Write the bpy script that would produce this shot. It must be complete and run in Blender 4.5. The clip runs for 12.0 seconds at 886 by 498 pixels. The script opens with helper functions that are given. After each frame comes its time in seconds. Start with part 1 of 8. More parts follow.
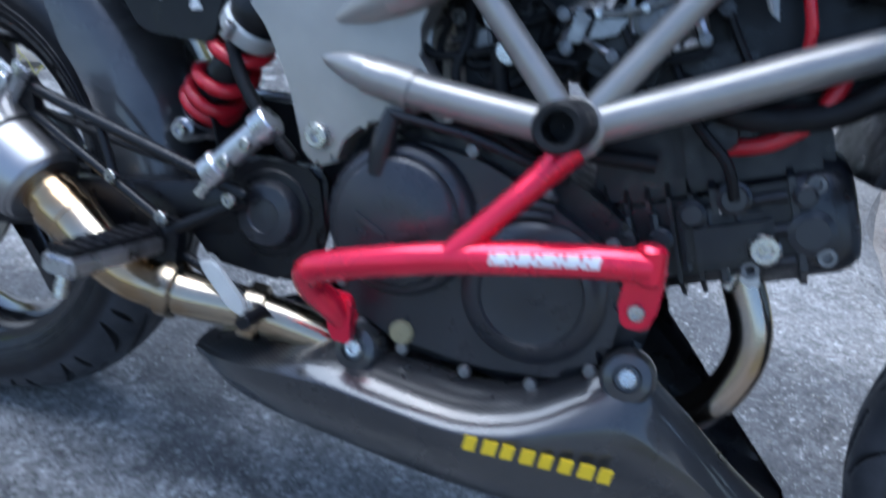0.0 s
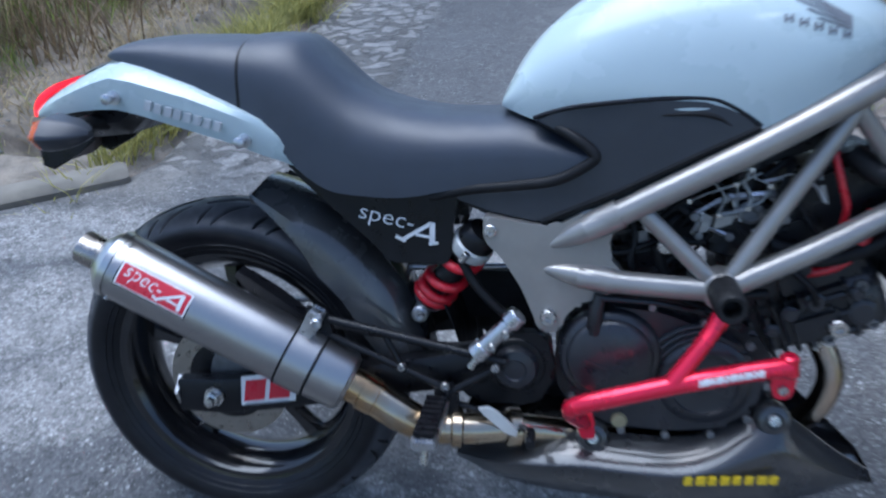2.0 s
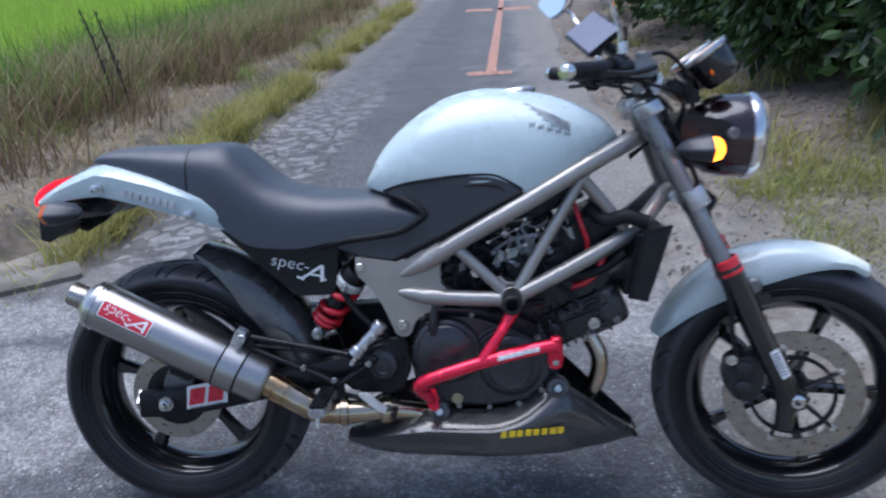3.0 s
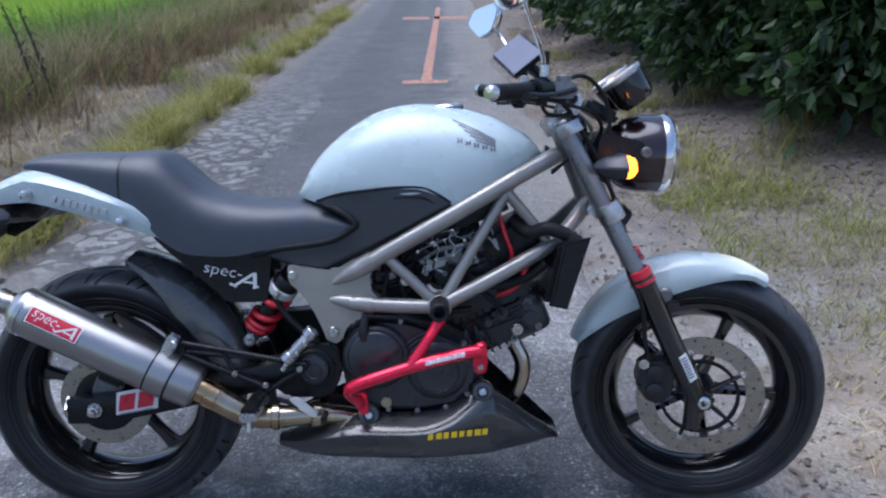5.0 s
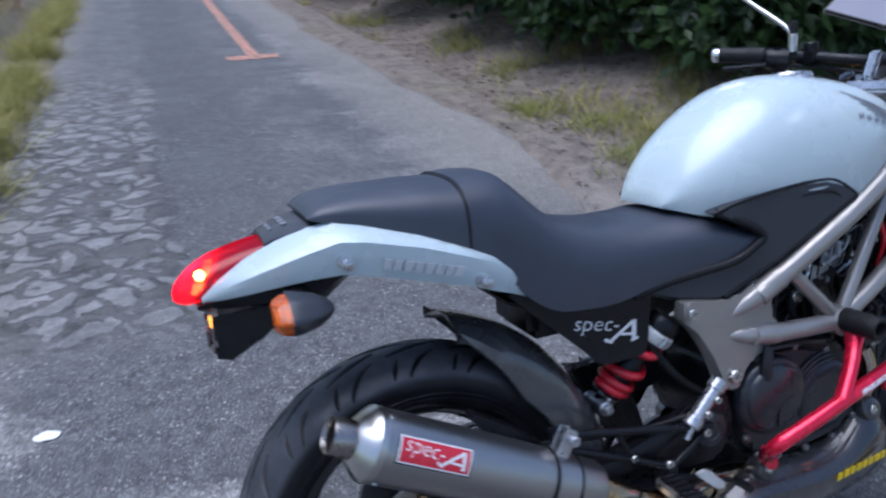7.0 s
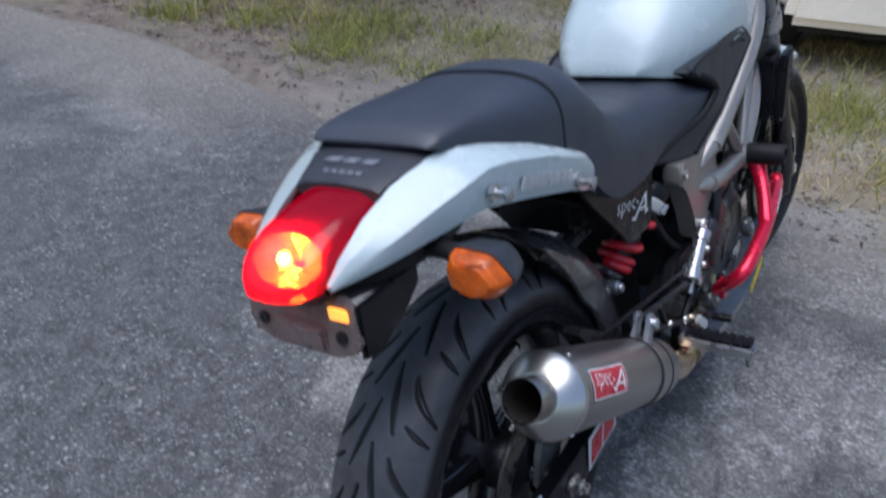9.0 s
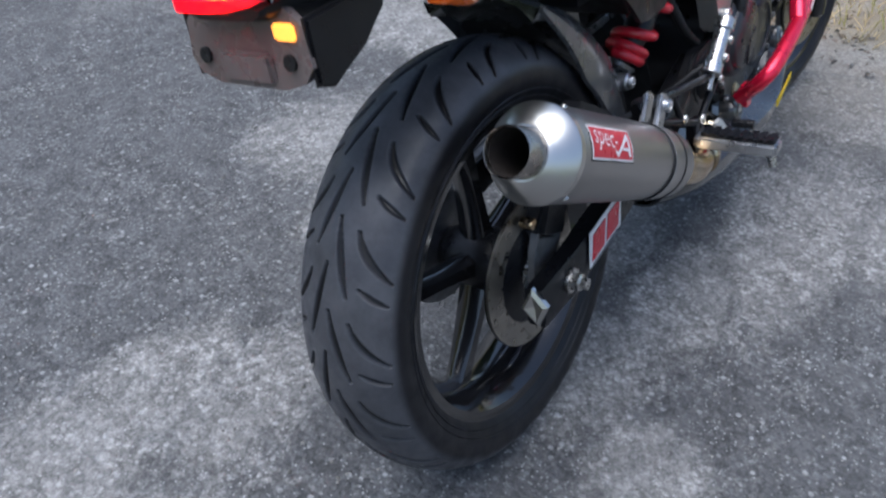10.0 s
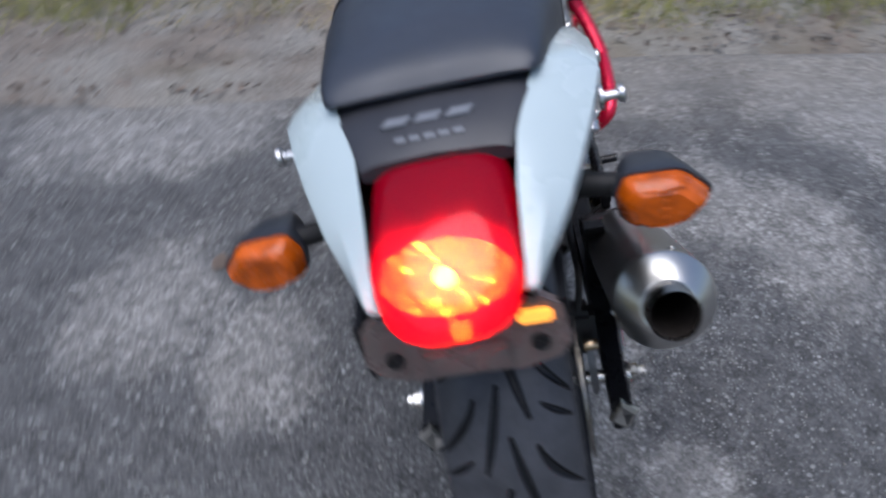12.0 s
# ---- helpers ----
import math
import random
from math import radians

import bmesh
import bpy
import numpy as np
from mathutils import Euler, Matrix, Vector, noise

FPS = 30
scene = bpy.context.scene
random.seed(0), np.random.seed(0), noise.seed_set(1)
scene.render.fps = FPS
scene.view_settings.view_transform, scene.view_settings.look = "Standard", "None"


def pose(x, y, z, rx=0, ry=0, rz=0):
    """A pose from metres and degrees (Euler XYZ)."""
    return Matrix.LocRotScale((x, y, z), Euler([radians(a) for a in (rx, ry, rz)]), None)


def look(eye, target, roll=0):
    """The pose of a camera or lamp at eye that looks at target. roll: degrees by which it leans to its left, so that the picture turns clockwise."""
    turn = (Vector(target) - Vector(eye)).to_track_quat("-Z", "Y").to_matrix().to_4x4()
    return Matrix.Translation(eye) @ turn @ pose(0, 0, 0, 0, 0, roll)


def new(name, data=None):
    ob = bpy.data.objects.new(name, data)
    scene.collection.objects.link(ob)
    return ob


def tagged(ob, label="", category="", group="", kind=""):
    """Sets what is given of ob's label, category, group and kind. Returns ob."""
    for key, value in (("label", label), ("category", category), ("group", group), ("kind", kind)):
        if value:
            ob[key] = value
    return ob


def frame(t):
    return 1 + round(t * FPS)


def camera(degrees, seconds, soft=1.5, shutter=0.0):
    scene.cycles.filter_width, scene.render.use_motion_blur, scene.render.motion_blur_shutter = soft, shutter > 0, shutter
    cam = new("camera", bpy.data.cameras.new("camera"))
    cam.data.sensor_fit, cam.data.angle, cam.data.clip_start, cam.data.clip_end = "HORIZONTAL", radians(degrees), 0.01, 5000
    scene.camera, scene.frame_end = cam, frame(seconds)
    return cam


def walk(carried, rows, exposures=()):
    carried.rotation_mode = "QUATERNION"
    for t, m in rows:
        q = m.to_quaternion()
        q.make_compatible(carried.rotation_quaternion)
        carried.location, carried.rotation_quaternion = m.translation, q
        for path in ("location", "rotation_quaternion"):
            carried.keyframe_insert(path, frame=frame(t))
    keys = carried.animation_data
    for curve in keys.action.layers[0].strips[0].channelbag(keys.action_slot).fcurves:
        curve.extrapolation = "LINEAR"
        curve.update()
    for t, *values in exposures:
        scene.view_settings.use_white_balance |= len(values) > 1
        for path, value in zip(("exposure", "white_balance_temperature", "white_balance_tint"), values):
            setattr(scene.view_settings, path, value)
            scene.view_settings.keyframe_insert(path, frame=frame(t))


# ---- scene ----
cam = camera(61.2, 12.0, soft=2.2, shutter=0.6)
LEAN = 12.05  # degrees, onto its side stand
PATH = [
    (0, (0.8827, -0.6534, 0.7486), (0.4498, 0.7103, 0.0324), 7.35),
    (0.5, (0.8005, -0.6988, 0.8579), (0.3836, 0.6917, 0.1850), 5.52),
    (1, (0.7329, -0.7506, 1.0164), (0.3824, 0.6269, 0.2818), -1.00),
    (1.5, (0.6539, -0.7803, 1.0966), (0.3349, 0.5639, 0.2896), -6.71),
    (2, (0.5737, -0.9546, 1.1668), (0.3123, 0.3984, 0.3537), -3.10),
    (2.5, (0.6193, -1.2411, 1.2451), (0.4840, 0.1998, 0.5629), -3.14),
    (3, (0.7776, -1.4741, 1.2726), (0.6432, 0.0015, 0.6688), -2.98),
    (3.5, (0.8751, -1.5777, 1.3131), (0.6735, -0.0841, 0.7757), -5.06),
    (3.7, (0.9061, -1.5975, 1.3126), (0.6954, -0.0984, 0.7947), -5.12),
    (5.3, (0.6943, -1.4955, 1.2970), (0.7308, -0.0139, 0.6941), -0.33),
    (5.5, (0.5513, -1.4659, 1.2773), (0.5928, 0.0219, 0.6902), -0.98),
    (6, (0.2442, -1.3406, 1.2746), (0.3364, 0.1379, 0.6700), -2.33),
    (6.5, (-0.0289, -1.1034, 1.2622), (0.2247, 0.3513, 0.6461), 0.09),
    (7, (-0.3214, -0.8798, 1.2524), (0.2106, 0.4772, 0.5926), -0.32),
    (7.2, (-0.3917, -0.8031, 1.2487), (0.2191, 0.5117, 0.5717), -0.79),
    (8.8, (-0.7464, -0.3380, 1.2054), (0.3924, 0.4433, 0.3975), 1.86),
    (9, (-0.7403, -0.3309, 1.1798), (0.3946, 0.4328, 0.3499), 2.36),
    (9.5, (-0.7179, -0.3488, 1.0546), (0.3504, 0.3851, 0.1165), 2.11),
    (10, (-0.7064, -0.3682, 0.9873), (0.3056, 0.3485, -0.0237), 1.13),
    (10.5, (-0.6878, -0.3688, 0.9729), (0.3030, 0.3341, -0.0684), 1.15),
    (11, (-0.6808, -0.3091, 0.9830), (0.3020, 0.3678, -0.0828), 2.10),
    (11.5, (-0.7373, -0.1070, 1.0518), (0.3724, 0.3720, 0.0033), 0.21),
    (11.7, (-0.7336, -0.0079, 1.1059), (0.4315, 0.2613, 0.0429), 1.43),
    (12, (-0.7019, 0.1496, 1.1281), (0.5349, 0.1951, 0.1141), -1.16),
]
EXPOSURES = [(0.0, 1.68, 5450, 10), (0.6, 1.78, 5230, 9), (1.5, 1.38, 5300, 9), (2.4, 1.29, 5550, 12), (3.7, 1.20, 5980, 15), (5.5, 1.19, 5650, 15), (7.2, 1.10, 5720, 16), (9.0, 0.92, 6050, 14), (10.0, 1.29, 6200, 12), (11.5, 1.34, 6200, 13), (12.0, 0.87, 6250, 15)]
walk(cam, [(t, look(eye, target, roll)) for t, eye, target, roll in PATH], EXPOSURES)

# ---------------------------------------------------------------- light
world = bpy.data.worlds.new("dusk_sky")
scene.world = world
world.use_nodes = True
wn = world.node_tree.nodes
sky = wn.new("ShaderNodeTexSky")
sky.sky_type = "NISHITA"
sky.sun_disc = False
sky.sun_elevation = radians(76)
sky.sun_rotation = radians(-60)
sky.air_density, sky.dust_density, sky.ozone_density = 1.2, 2.5, 1.5
world.node_tree.links.new(sky.outputs["Color"], wn["Background"].inputs["Color"])
wn["Background"].inputs["Strength"].default_value = 0.080

sun = new("overcast_sun", bpy.data.lights.new("overcast_sun", "SUN"))
sun.data.energy, sun.data.angle, sun.data.color = 1.42, radians(60), (0.935, 0.975, 1.0)
sun.matrix_world = look((-1.3, 0.75, 6.0), (0, 0, 0))


# ---------------------------------------------------------------- materials
def nodes_of(name):
    m = bpy.data.materials.new(name)
    m.use_nodes = True
    return m, m.node_tree.nodes, m.node_tree.links, m.node_tree.nodes["Principled BSDF"]


def mixc(n, l, fac, a, b, mode="MIX"):
    mx = n.new("ShaderNodeMix")
    mx.data_type, mx.blend_type = "RGBA", mode
    for sock, v in ((mx.inputs[0], fac), (mx.inputs[6], a), (mx.inputs[7], b)):
        if isinstance(v, bpy.types.NodeSocket):
            l.new(v, sock)
        else:
            sock.default_value = v if isinstance(v, (int, float)) else (*v[:3], 1)
    return mx.outputs[2]


def noise_tex(n, l, vec, scale, detail=4, rough=0.55, dist=0.0):
    t = n.new("ShaderNodeTexNoise")
    t.inputs["Scale"].default_value, t.inputs["Detail"].default_value = scale, detail
    t.inputs["Roughness"].default_value, t.inputs["Distortion"].default_value = rough, dist
    l.new(vec, t.inputs["Vector"])
    return t.outputs["Fac"]


def ramp(n, l, fac, lo, hi, a=0.0, b=1.0):
    r = n.new("ShaderNodeMapRange")
    r.inputs["From Min"].default_value, r.inputs["From Max"].default_value = lo, hi
    r.inputs["To Min"].default_value, r.inputs["To Max"].default_value = a, b
    r.interpolation_type = "SMOOTHSTEP"
    l.new(fac, r.inputs["Value"])
    return r.outputs["Result"]


def math_node(n, l, op, a, b=0.0):
    m = n.new("ShaderNodeMath")
    m.operation = op
    for sock, v in zip(m.inputs, (a, b)):
        if isinstance(v, bpy.types.NodeSocket):
            l.new(v, sock)
        else:
            sock.default_value = v
    return m.outputs[0]


def bump(n, l, bsdf, height, strength, dist):
    b = n.new("ShaderNodeBump")
    b.inputs["Strength"].default_value, b.inputs["Distance"].default_value = strength, dist
    l.new(height, b.inputs["Height"])
    l.new(b.outputs["Normal"], bsdf.inputs["Normal"])


def coords(n, kind="Object"):
    return n.new("ShaderNodeTexCoord").outputs[kind]


def surface(name, color, rough=0.5, metal=0.0, vary=0.15, scale=25.0, grain=300.0, grain_bump=0.05, coat=0.0, rough_vary=0.12, dust=0.0, dust_color=(0.22, 0.205, 0.18), spec=0.5):
    """A painted, cast or moulded surface with soft stains, fine grain and some dust."""
    m, n, l, b = nodes_of(name)
    v = coords(n)
    big, small = noise_tex(n, l, v, scale, 5), noise_tex(n, l, v, grain, 3)
    dark, light = [c * (1 - vary) for c in color], [min(1, c * (1 + vary)) for c in color]
    col = mixc(n, l, ramp(n, l, big, 0.3, 0.7), dark, light)
    if dust:
        col = mixc(n, l, math_node(n, l, "MULTIPLY", ramp(n, l, noise_tex(n, l, v, scale * 0.6, 8, 0.7), 0.45, 0.75), dust), col, dust_color)
    l.new(col, b.inputs["Base Color"])
    l.new(ramp(n, l, noise_tex(n, l, v, scale * 1.7, 6), 0.3, 0.7, max(0.02, rough - rough_vary), min(1, rough + rough_vary)), b.inputs["Roughness"])
    b.inputs["Metallic"].default_value, b.inputs["Coat Weight"].default_value = metal, coat
    b.inputs["Coat Roughness"].default_value, b.inputs["Specular IOR Level"].default_value = 0.06, spec
    bump(n, l, b, small, grain_bump, 0.001)
    return m


def plain(name, color, rough=0.5, metal=0.0, emit=0.0):
    m, n, l, b = nodes_of(name)
    b.inputs["Base Color"].default_value = (*color, 1)
    b.inputs["Roughness"].default_value, b.inputs["Metallic"].default_value = rough, metal
    if emit:
        b.inputs["Emission Color"].default_value, b.inputs["Emission Strength"].default_value = (*color, 1), emit
    return m


def brushed(name, color, rough, along, warm=0.0):
    """Bare metal drawn along one direction, with a few heat and wipe stains."""
    m, n, l, b = nodes_of(name)
    mp = n.new("ShaderNodeMapping")
    l.new(coords(n), mp.inputs["Vector"])
    mp.inputs["Scale"].default_value = along
    streak = noise_tex(n, l, mp.outputs["Vector"], 60, 6, 0.7)
    col = mixc(n, l, ramp(n, l, streak, 0.25, 0.75), [c * 0.82 for c in color], color)
    if warm:
        stain = ramp(n, l, noise_tex(n, l, coords(n), 9, 3), 0.42, 0.6, 0.0, warm)
        col = mixc(n, l, stain, col, (0.42, 0.25, 0.10))
    l.new(col, b.inputs["Base Color"])
    b.inputs["Metallic"].default_value = 1.0
    l.new(ramp(n, l, streak, 0.2, 0.8, rough * 0.75, rough * 1.3), b.inputs["Roughness"])
    bump(n, l, b, streak, 0.06, 0.0006)
    return m


def carbon(name):
    """Black twill weave under a thin lacquer."""
    m, n, l, b = nodes_of(name)
    v = coords(n)
    sep = n.new("ShaderNodeSeparateXYZ")
    l.new(v, sep.inputs[0])
    u = math_node(n, l, "ADD", sep.outputs[0], math_node(n, l, "MULTIPLY", sep.outputs[1], 0.6))
    w1 = math_node(n, l, "SINE", math_node(n, l, "MULTIPLY", math_node(n, l, "ADD", u, sep.outputs[2]), 1500.0))
    w2 = math_node(n, l, "SINE", math_node(n, l, "MULTIPLY", math_node(n, l, "SUBTRACT", u, sep.outputs[2]), 1500.0))
    weave = ramp(n, l, math_node(n, l, "MULTIPLY", w1, w2), -0.4, 0.4)
    l.new(mixc(n, l, weave, (0.012, 0.012, 0.013), (0.034, 0.035, 0.038)), b.inputs["Base Color"])
    l.new(ramp(n, l, noise_tex(n, l, v, 14, 5), 0.3, 0.7, 0.22, 0.42), b.inputs["Roughness"])
    b.inputs["Coat Weight"].default_value, b.inputs["Coat Roughness"].default_value = 1.0, 0.10
    bump(n, l, b, weave, 0.06, 0.0005)
    return m


WHITE = surface("pearl_white_paint", (0.45, 0.53, 0.545), 0.28, 0, 0.03, 6, 900, 0.01, 0.45, 0.05)
SEAT = surface("black_vinyl", (0.0185, 0.024, 0.038), 0.50, 0, 0.12, 12, 700, 0.2, 0, 0.05, 0.015, spec=0.8)
PANEL = surface("textured_black_plastic", (0.019, 0.0215, 0.029), 0.43, 0, 0.12, 16, 900, 0.2, 0, 0.06, 0.04, spec=0.65)
BLACK = surface("satin_black_paint", (0.006, 0.0062, 0.0078), 0.36, 0, 0.2, 22, 500, 0.06, 0, 0.12, 0.015, spec=0.3)
GLOSS = surface("gloss_black_paint", (0.007, 0.007, 0.008), 0.15, 0, 0.2, 20, 500, 0.02, 0.6, 0.06)
DARK = surface("dark_engine_paint", (0.009, 0.0095, 0.012), 0.38, 0.0, 0.25, 30, 350, 0.15, 0, 0.12, 0.03, spec=0.45)
RUBBER = surface("black_rubber", (0.008, 0.008, 0.009), 0.58, 0, 0.2, 30, 500, 0.12, 0, 0.1, 0.025, spec=0.3)
TYRE = surface("tyre_rubber", (0.008, 0.008, 0.010), 0.42, 0, 0.3, 26, 420, 0.18, 0, 0.14, 0.025, (0.10, 0.095, 0.09), spec=0.3)
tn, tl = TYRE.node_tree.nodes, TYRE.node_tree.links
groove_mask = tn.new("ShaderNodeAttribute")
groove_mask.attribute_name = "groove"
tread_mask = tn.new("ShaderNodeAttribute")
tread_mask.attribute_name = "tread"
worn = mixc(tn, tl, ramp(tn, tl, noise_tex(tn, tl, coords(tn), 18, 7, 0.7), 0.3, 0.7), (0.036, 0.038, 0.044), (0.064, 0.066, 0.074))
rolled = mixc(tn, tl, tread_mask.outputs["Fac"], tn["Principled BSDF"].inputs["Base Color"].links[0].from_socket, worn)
# grooves coloured near-black: clean rubber, with the recess shade painted in
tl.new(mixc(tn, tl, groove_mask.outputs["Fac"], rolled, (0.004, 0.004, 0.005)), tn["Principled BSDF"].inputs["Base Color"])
FRAME = surface("champagne_silver_paint", (0.32, 0.302, 0.280), 0.34, 0.55, 0.06, 20, 900, 0.03, 0.15, 0.06)
ALU = surface("cast_aluminium", (0.55, 0.55, 0.56), 0.34, 1.0, 0.15, 40, 400, 0.08)
STEEL = brushed("brushed_stainless_steel", (0.43, 0.415, 0.405), 0.33, (2, 30, 30))
PIPE = brushed("heat_tinted_steel_pipe", (0.50, 0.42, 0.31), 0.16, (3, 20, 20), 0.7)
HEADER = brushed("tinted_header_steel", (0.52, 0.48, 0.43), 0.16, (3, 20, 20), 0.35)
CHROME = surface("polished_chrome", (0.72, 0.72, 0.72), 0.10, 1.0, 0.05, 15, 400, 0.01, 0, 0.04)
BOLT = surface("zinc_bolt", (0.55, 0.54, 0.52), 0.28, 1.0, 0.2, 90, 500, 0.05)
RED = surface("red_anodised_tube", (0.82, 0.012, 0.055), 0.24, 0.6, 0.1, 14, 500, 0.02, 0.5, 0.06)
REDSPRING = surface("red_spring_paint", (0.55, 0.012, 0.025), 0.35, 0.0, 0.12, 30, 500, 0.03, 0.3)
DISC = surface("brake_disc_steel", (0.34, 0.315, 0.28), 0.36, 1.0, 0.06, 40, 600, 0.05)
CARBON = carbon("carbon_weave")
HUGGER = surface("smoked_glossy_plastic", (0.050, 0.051, 0.053), 0.24, 0, 0.35, 9, 700, 0.02, 0.5, 0.10, 0.05, (0.14, 0.135, 0.12), spec=0.6)
FORKTUBE = surface("grey_fork_tube", (0.27, 0.275, 0.285), 0.34, 0.7, 0.08, 12, 500, 0.03)
COVER = surface("matt_grey_engine_cover", (0.016, 0.017, 0.022), 0.35, 0, 0.15, 24, 400, 0.10, 0, 0.1, 0.02, spec=0.6)
COLLAR = surface("pale_grey_alloy", (0.55, 0.55, 0.53), 0.4, 0.2, 0.08, 30)
ENDCAP = surface("satin_aluminium_cap", (0.58, 0.57, 0.545), 0.30, 1.0, 0.03, 8, 500, 0.02, 0, 0.03)
TAILPIPE = surface("browned_steel_pipe", (0.36, 0.33, 0.30), 0.30, 1.0, 0.15, 20, 400, 0.04, 0, 0.08)
STICKW = surface("white_sticker", (0.72, 0.72, 0.72), 0.4, 0, 0.05)
SOOT = surface("soot", (0.022, 0.018, 0.016), 0.85, 0, 0.3, 30, 300, 0.2, spec=0.15)
STICKR = surface("red_sticker", (0.55, 0.02, 0.04), 0.35, 0, 0.06)
STICKY = surface("yellow_sticker", (0.72, 0.50, 0.01), 0.4, 0, 0.05)
DULLALLOY = surface("dull_cast_alloy", (0.30, 0.30, 0.295), 0.42, 0.7, 0.25, 45, 300, 0.15)
STICKG = surface("grey_sticker", (0.16, 0.17, 0.19), 0.4, 0, 0.05)
STICKS = surface("silver_sticker", (0.47, 0.49, 0.51), 0.35, 0.2, 0.08)
AMBER = surface("amber_lens", (0.50, 0.085, 0.003), 0.2, 0, 0.35, 45, 160, 0.5, 0.15, spec=0.4)
AMBERLIT = plain("lit_amber_lens", (1.0, 0.22, 0.006), 0.2, 0, 4.0)
BULB = plain("lit_tail_bulb", (1.0, 0.58, 0.18), 0.3, 0, 210.0)
REFLECT = plain("lamp_reflector", (0.9, 0.85, 0.8), 0.18, 1.0)
LAMPBOWL = plain("tail_lamp_bowl", (0.95, 0.82, 0.60), 0.30, 0.6)
SMOKE = surface("smoked_brown_plastic", (0.12, 0.095, 0.09), 0.32, 0, 0.1)
TAILPLASTIC = surface("satin_grey_black_plastic", (0.030, 0.031, 0.038), 0.42, 0, 0.1, 16, 900, 0.1, 0, 0.06, 0.02, spec=0.5)
GREYRUB = surface("greyed_aluminium", (0.20, 0.20, 0.205), 0.45, 0.7, 0.2, 40, 400, 0.08)
DIAL = surface("pale_dial", (0.62, 0.60, 0.57), 0.4, 0, 0.1)
ORANGE = surface("orange_dial_glow", (0.60, 0.36, 0.24), 0.4, 0, 0.1)
SCREEN = surface("phone_screen_glass", (0.17, 0.17, 0.215), 0.4, 0, 0.05, 5, spec=0.3)
MIRROR = plain("mirror_glass", (0.86, 0.90, 0.93), 0.03, 1.0)


def red_lens():
    m = bpy.data.materials.new("red_lamp_lens")
    m.use_nodes = True
    n, l = m.node_tree.nodes, m.node_tree.links
    n.remove(n["Principled BSDF"])
    out = n["Material Output"]
    tr, gl, di, em = (n.new("ShaderNodeBsdf" + k) for k in ("Transparent", "Glossy", "Translucent", "Diffuse"))
    tr.inputs[0].default_value = (1.0, 0.095, 0.008, 1)
    di.inputs[0].default_value = (0.75, 0.003, 0.030, 1)
    em.inputs[0].default_value = (0.85, 0.003, 0.045, 1)
    gl.inputs["Roughness"].default_value = 0.08
    a, b, c = (n.new("ShaderNodeMixShader") for _ in range(3))
    a.inputs[0].default_value, b.inputs[0].default_value, c.inputs[0].default_value = 0.32, 0.20, 0.035
    l.new(tr.outputs[0], a.inputs[1]), l.new(di.outputs[0], a.inputs[2])
    l.new(a.outputs[0], b.inputs[1]), l.new(em.outputs[0], b.inputs[2])
    l.new(b.outputs[0], c.inputs[1]), l.new(gl.outputs[0], c.inputs[2])
    l.new(c.outputs[0], out.inputs["Surface"])
    return m


def clear_glass(name):
    m, n, l, b = nodes_of(name)
    b.inputs["Base Color"].default_value = (0.95, 0.97, 0.98, 1)
    b.inputs["Transmission Weight"].default_value, b.inputs["Roughness"].default_value = 1.0, 0.03
    return m


LENS = red_lens()
GLASS = clear_glass("headlamp_glass")


# ---------------------------------------------------------------- mesh helpers
def islands(bm):
    """The loose pieces of a bmesh, each as its own bmesh."""
    left, out = set(bm.verts), []
    while left:
        todo, seen = [left.pop()], set()
        while todo:
            w = todo.pop()
            seen.add(w)
            for e in w.link_edges:
                o = e.other_vert(w)
                if o in left:
                    left.discard(o)
                    todo.append(o)
        nb = bmesh.new()
        made = {w: nb.verts.new(w.co) for w in seen}
        for f in {f for w in seen for f in w.link_faces}:
            nb.faces.new([made[w] for w in f.verts])
        out.append(nb)
    return out


def parts(name, bm, material, parent=None, label=""):
    """Links every loose piece of a bmesh as a part of its own."""
    made = [part(name, nb, material, parent, label) for nb in islands(bm)]
    bm.free()
    return made[0]


def part(name, bm, material, parent=None, label="", sharp=38):
    """Links a bmesh as one mesh object under a thing or a part."""
    bmesh.ops.remove_doubles(bm, verts=bm.verts, dist=1e-6)
    bmesh.ops.recalc_face_normals(bm, faces=bm.faces)
    lim = radians(sharp)
    for f in bm.faces:
        f.smooth = True
    for e in bm.edges:
        e.smooth = len(e.link_faces) == 2 and e.calc_face_angle(0) < lim
    me = bpy.data.meshes.new(name)
    bm.to_mesh(me)
    bm.free()
    me.materials.append(material)
    ob = new(name, me)
    if parent:
        ob.parent = parent
    return tagged(ob, label, kind="stuff" if name == "mark" else "")


def smooth_path(pts, steps=6):
    """Catmull-Rom through the points."""
    p = [Vector(q) for q in pts]
    p = [2 * p[0] - p[1]] + p + [2 * p[-1] - p[-2]]
    out = []
    for i in range(1, len(p) - 2):
        for k in range(steps):
            t = k / steps
            a, b, c, d = p[i - 1 : i + 3]
            out.append(0.5 * ((2 * b) + (c - a) * t + (2 * a - 5 * b + 4 * c - d) * t * t + (3 * b - a - 3 * c + d) * t ** 3))
    return out + [p[-2]]


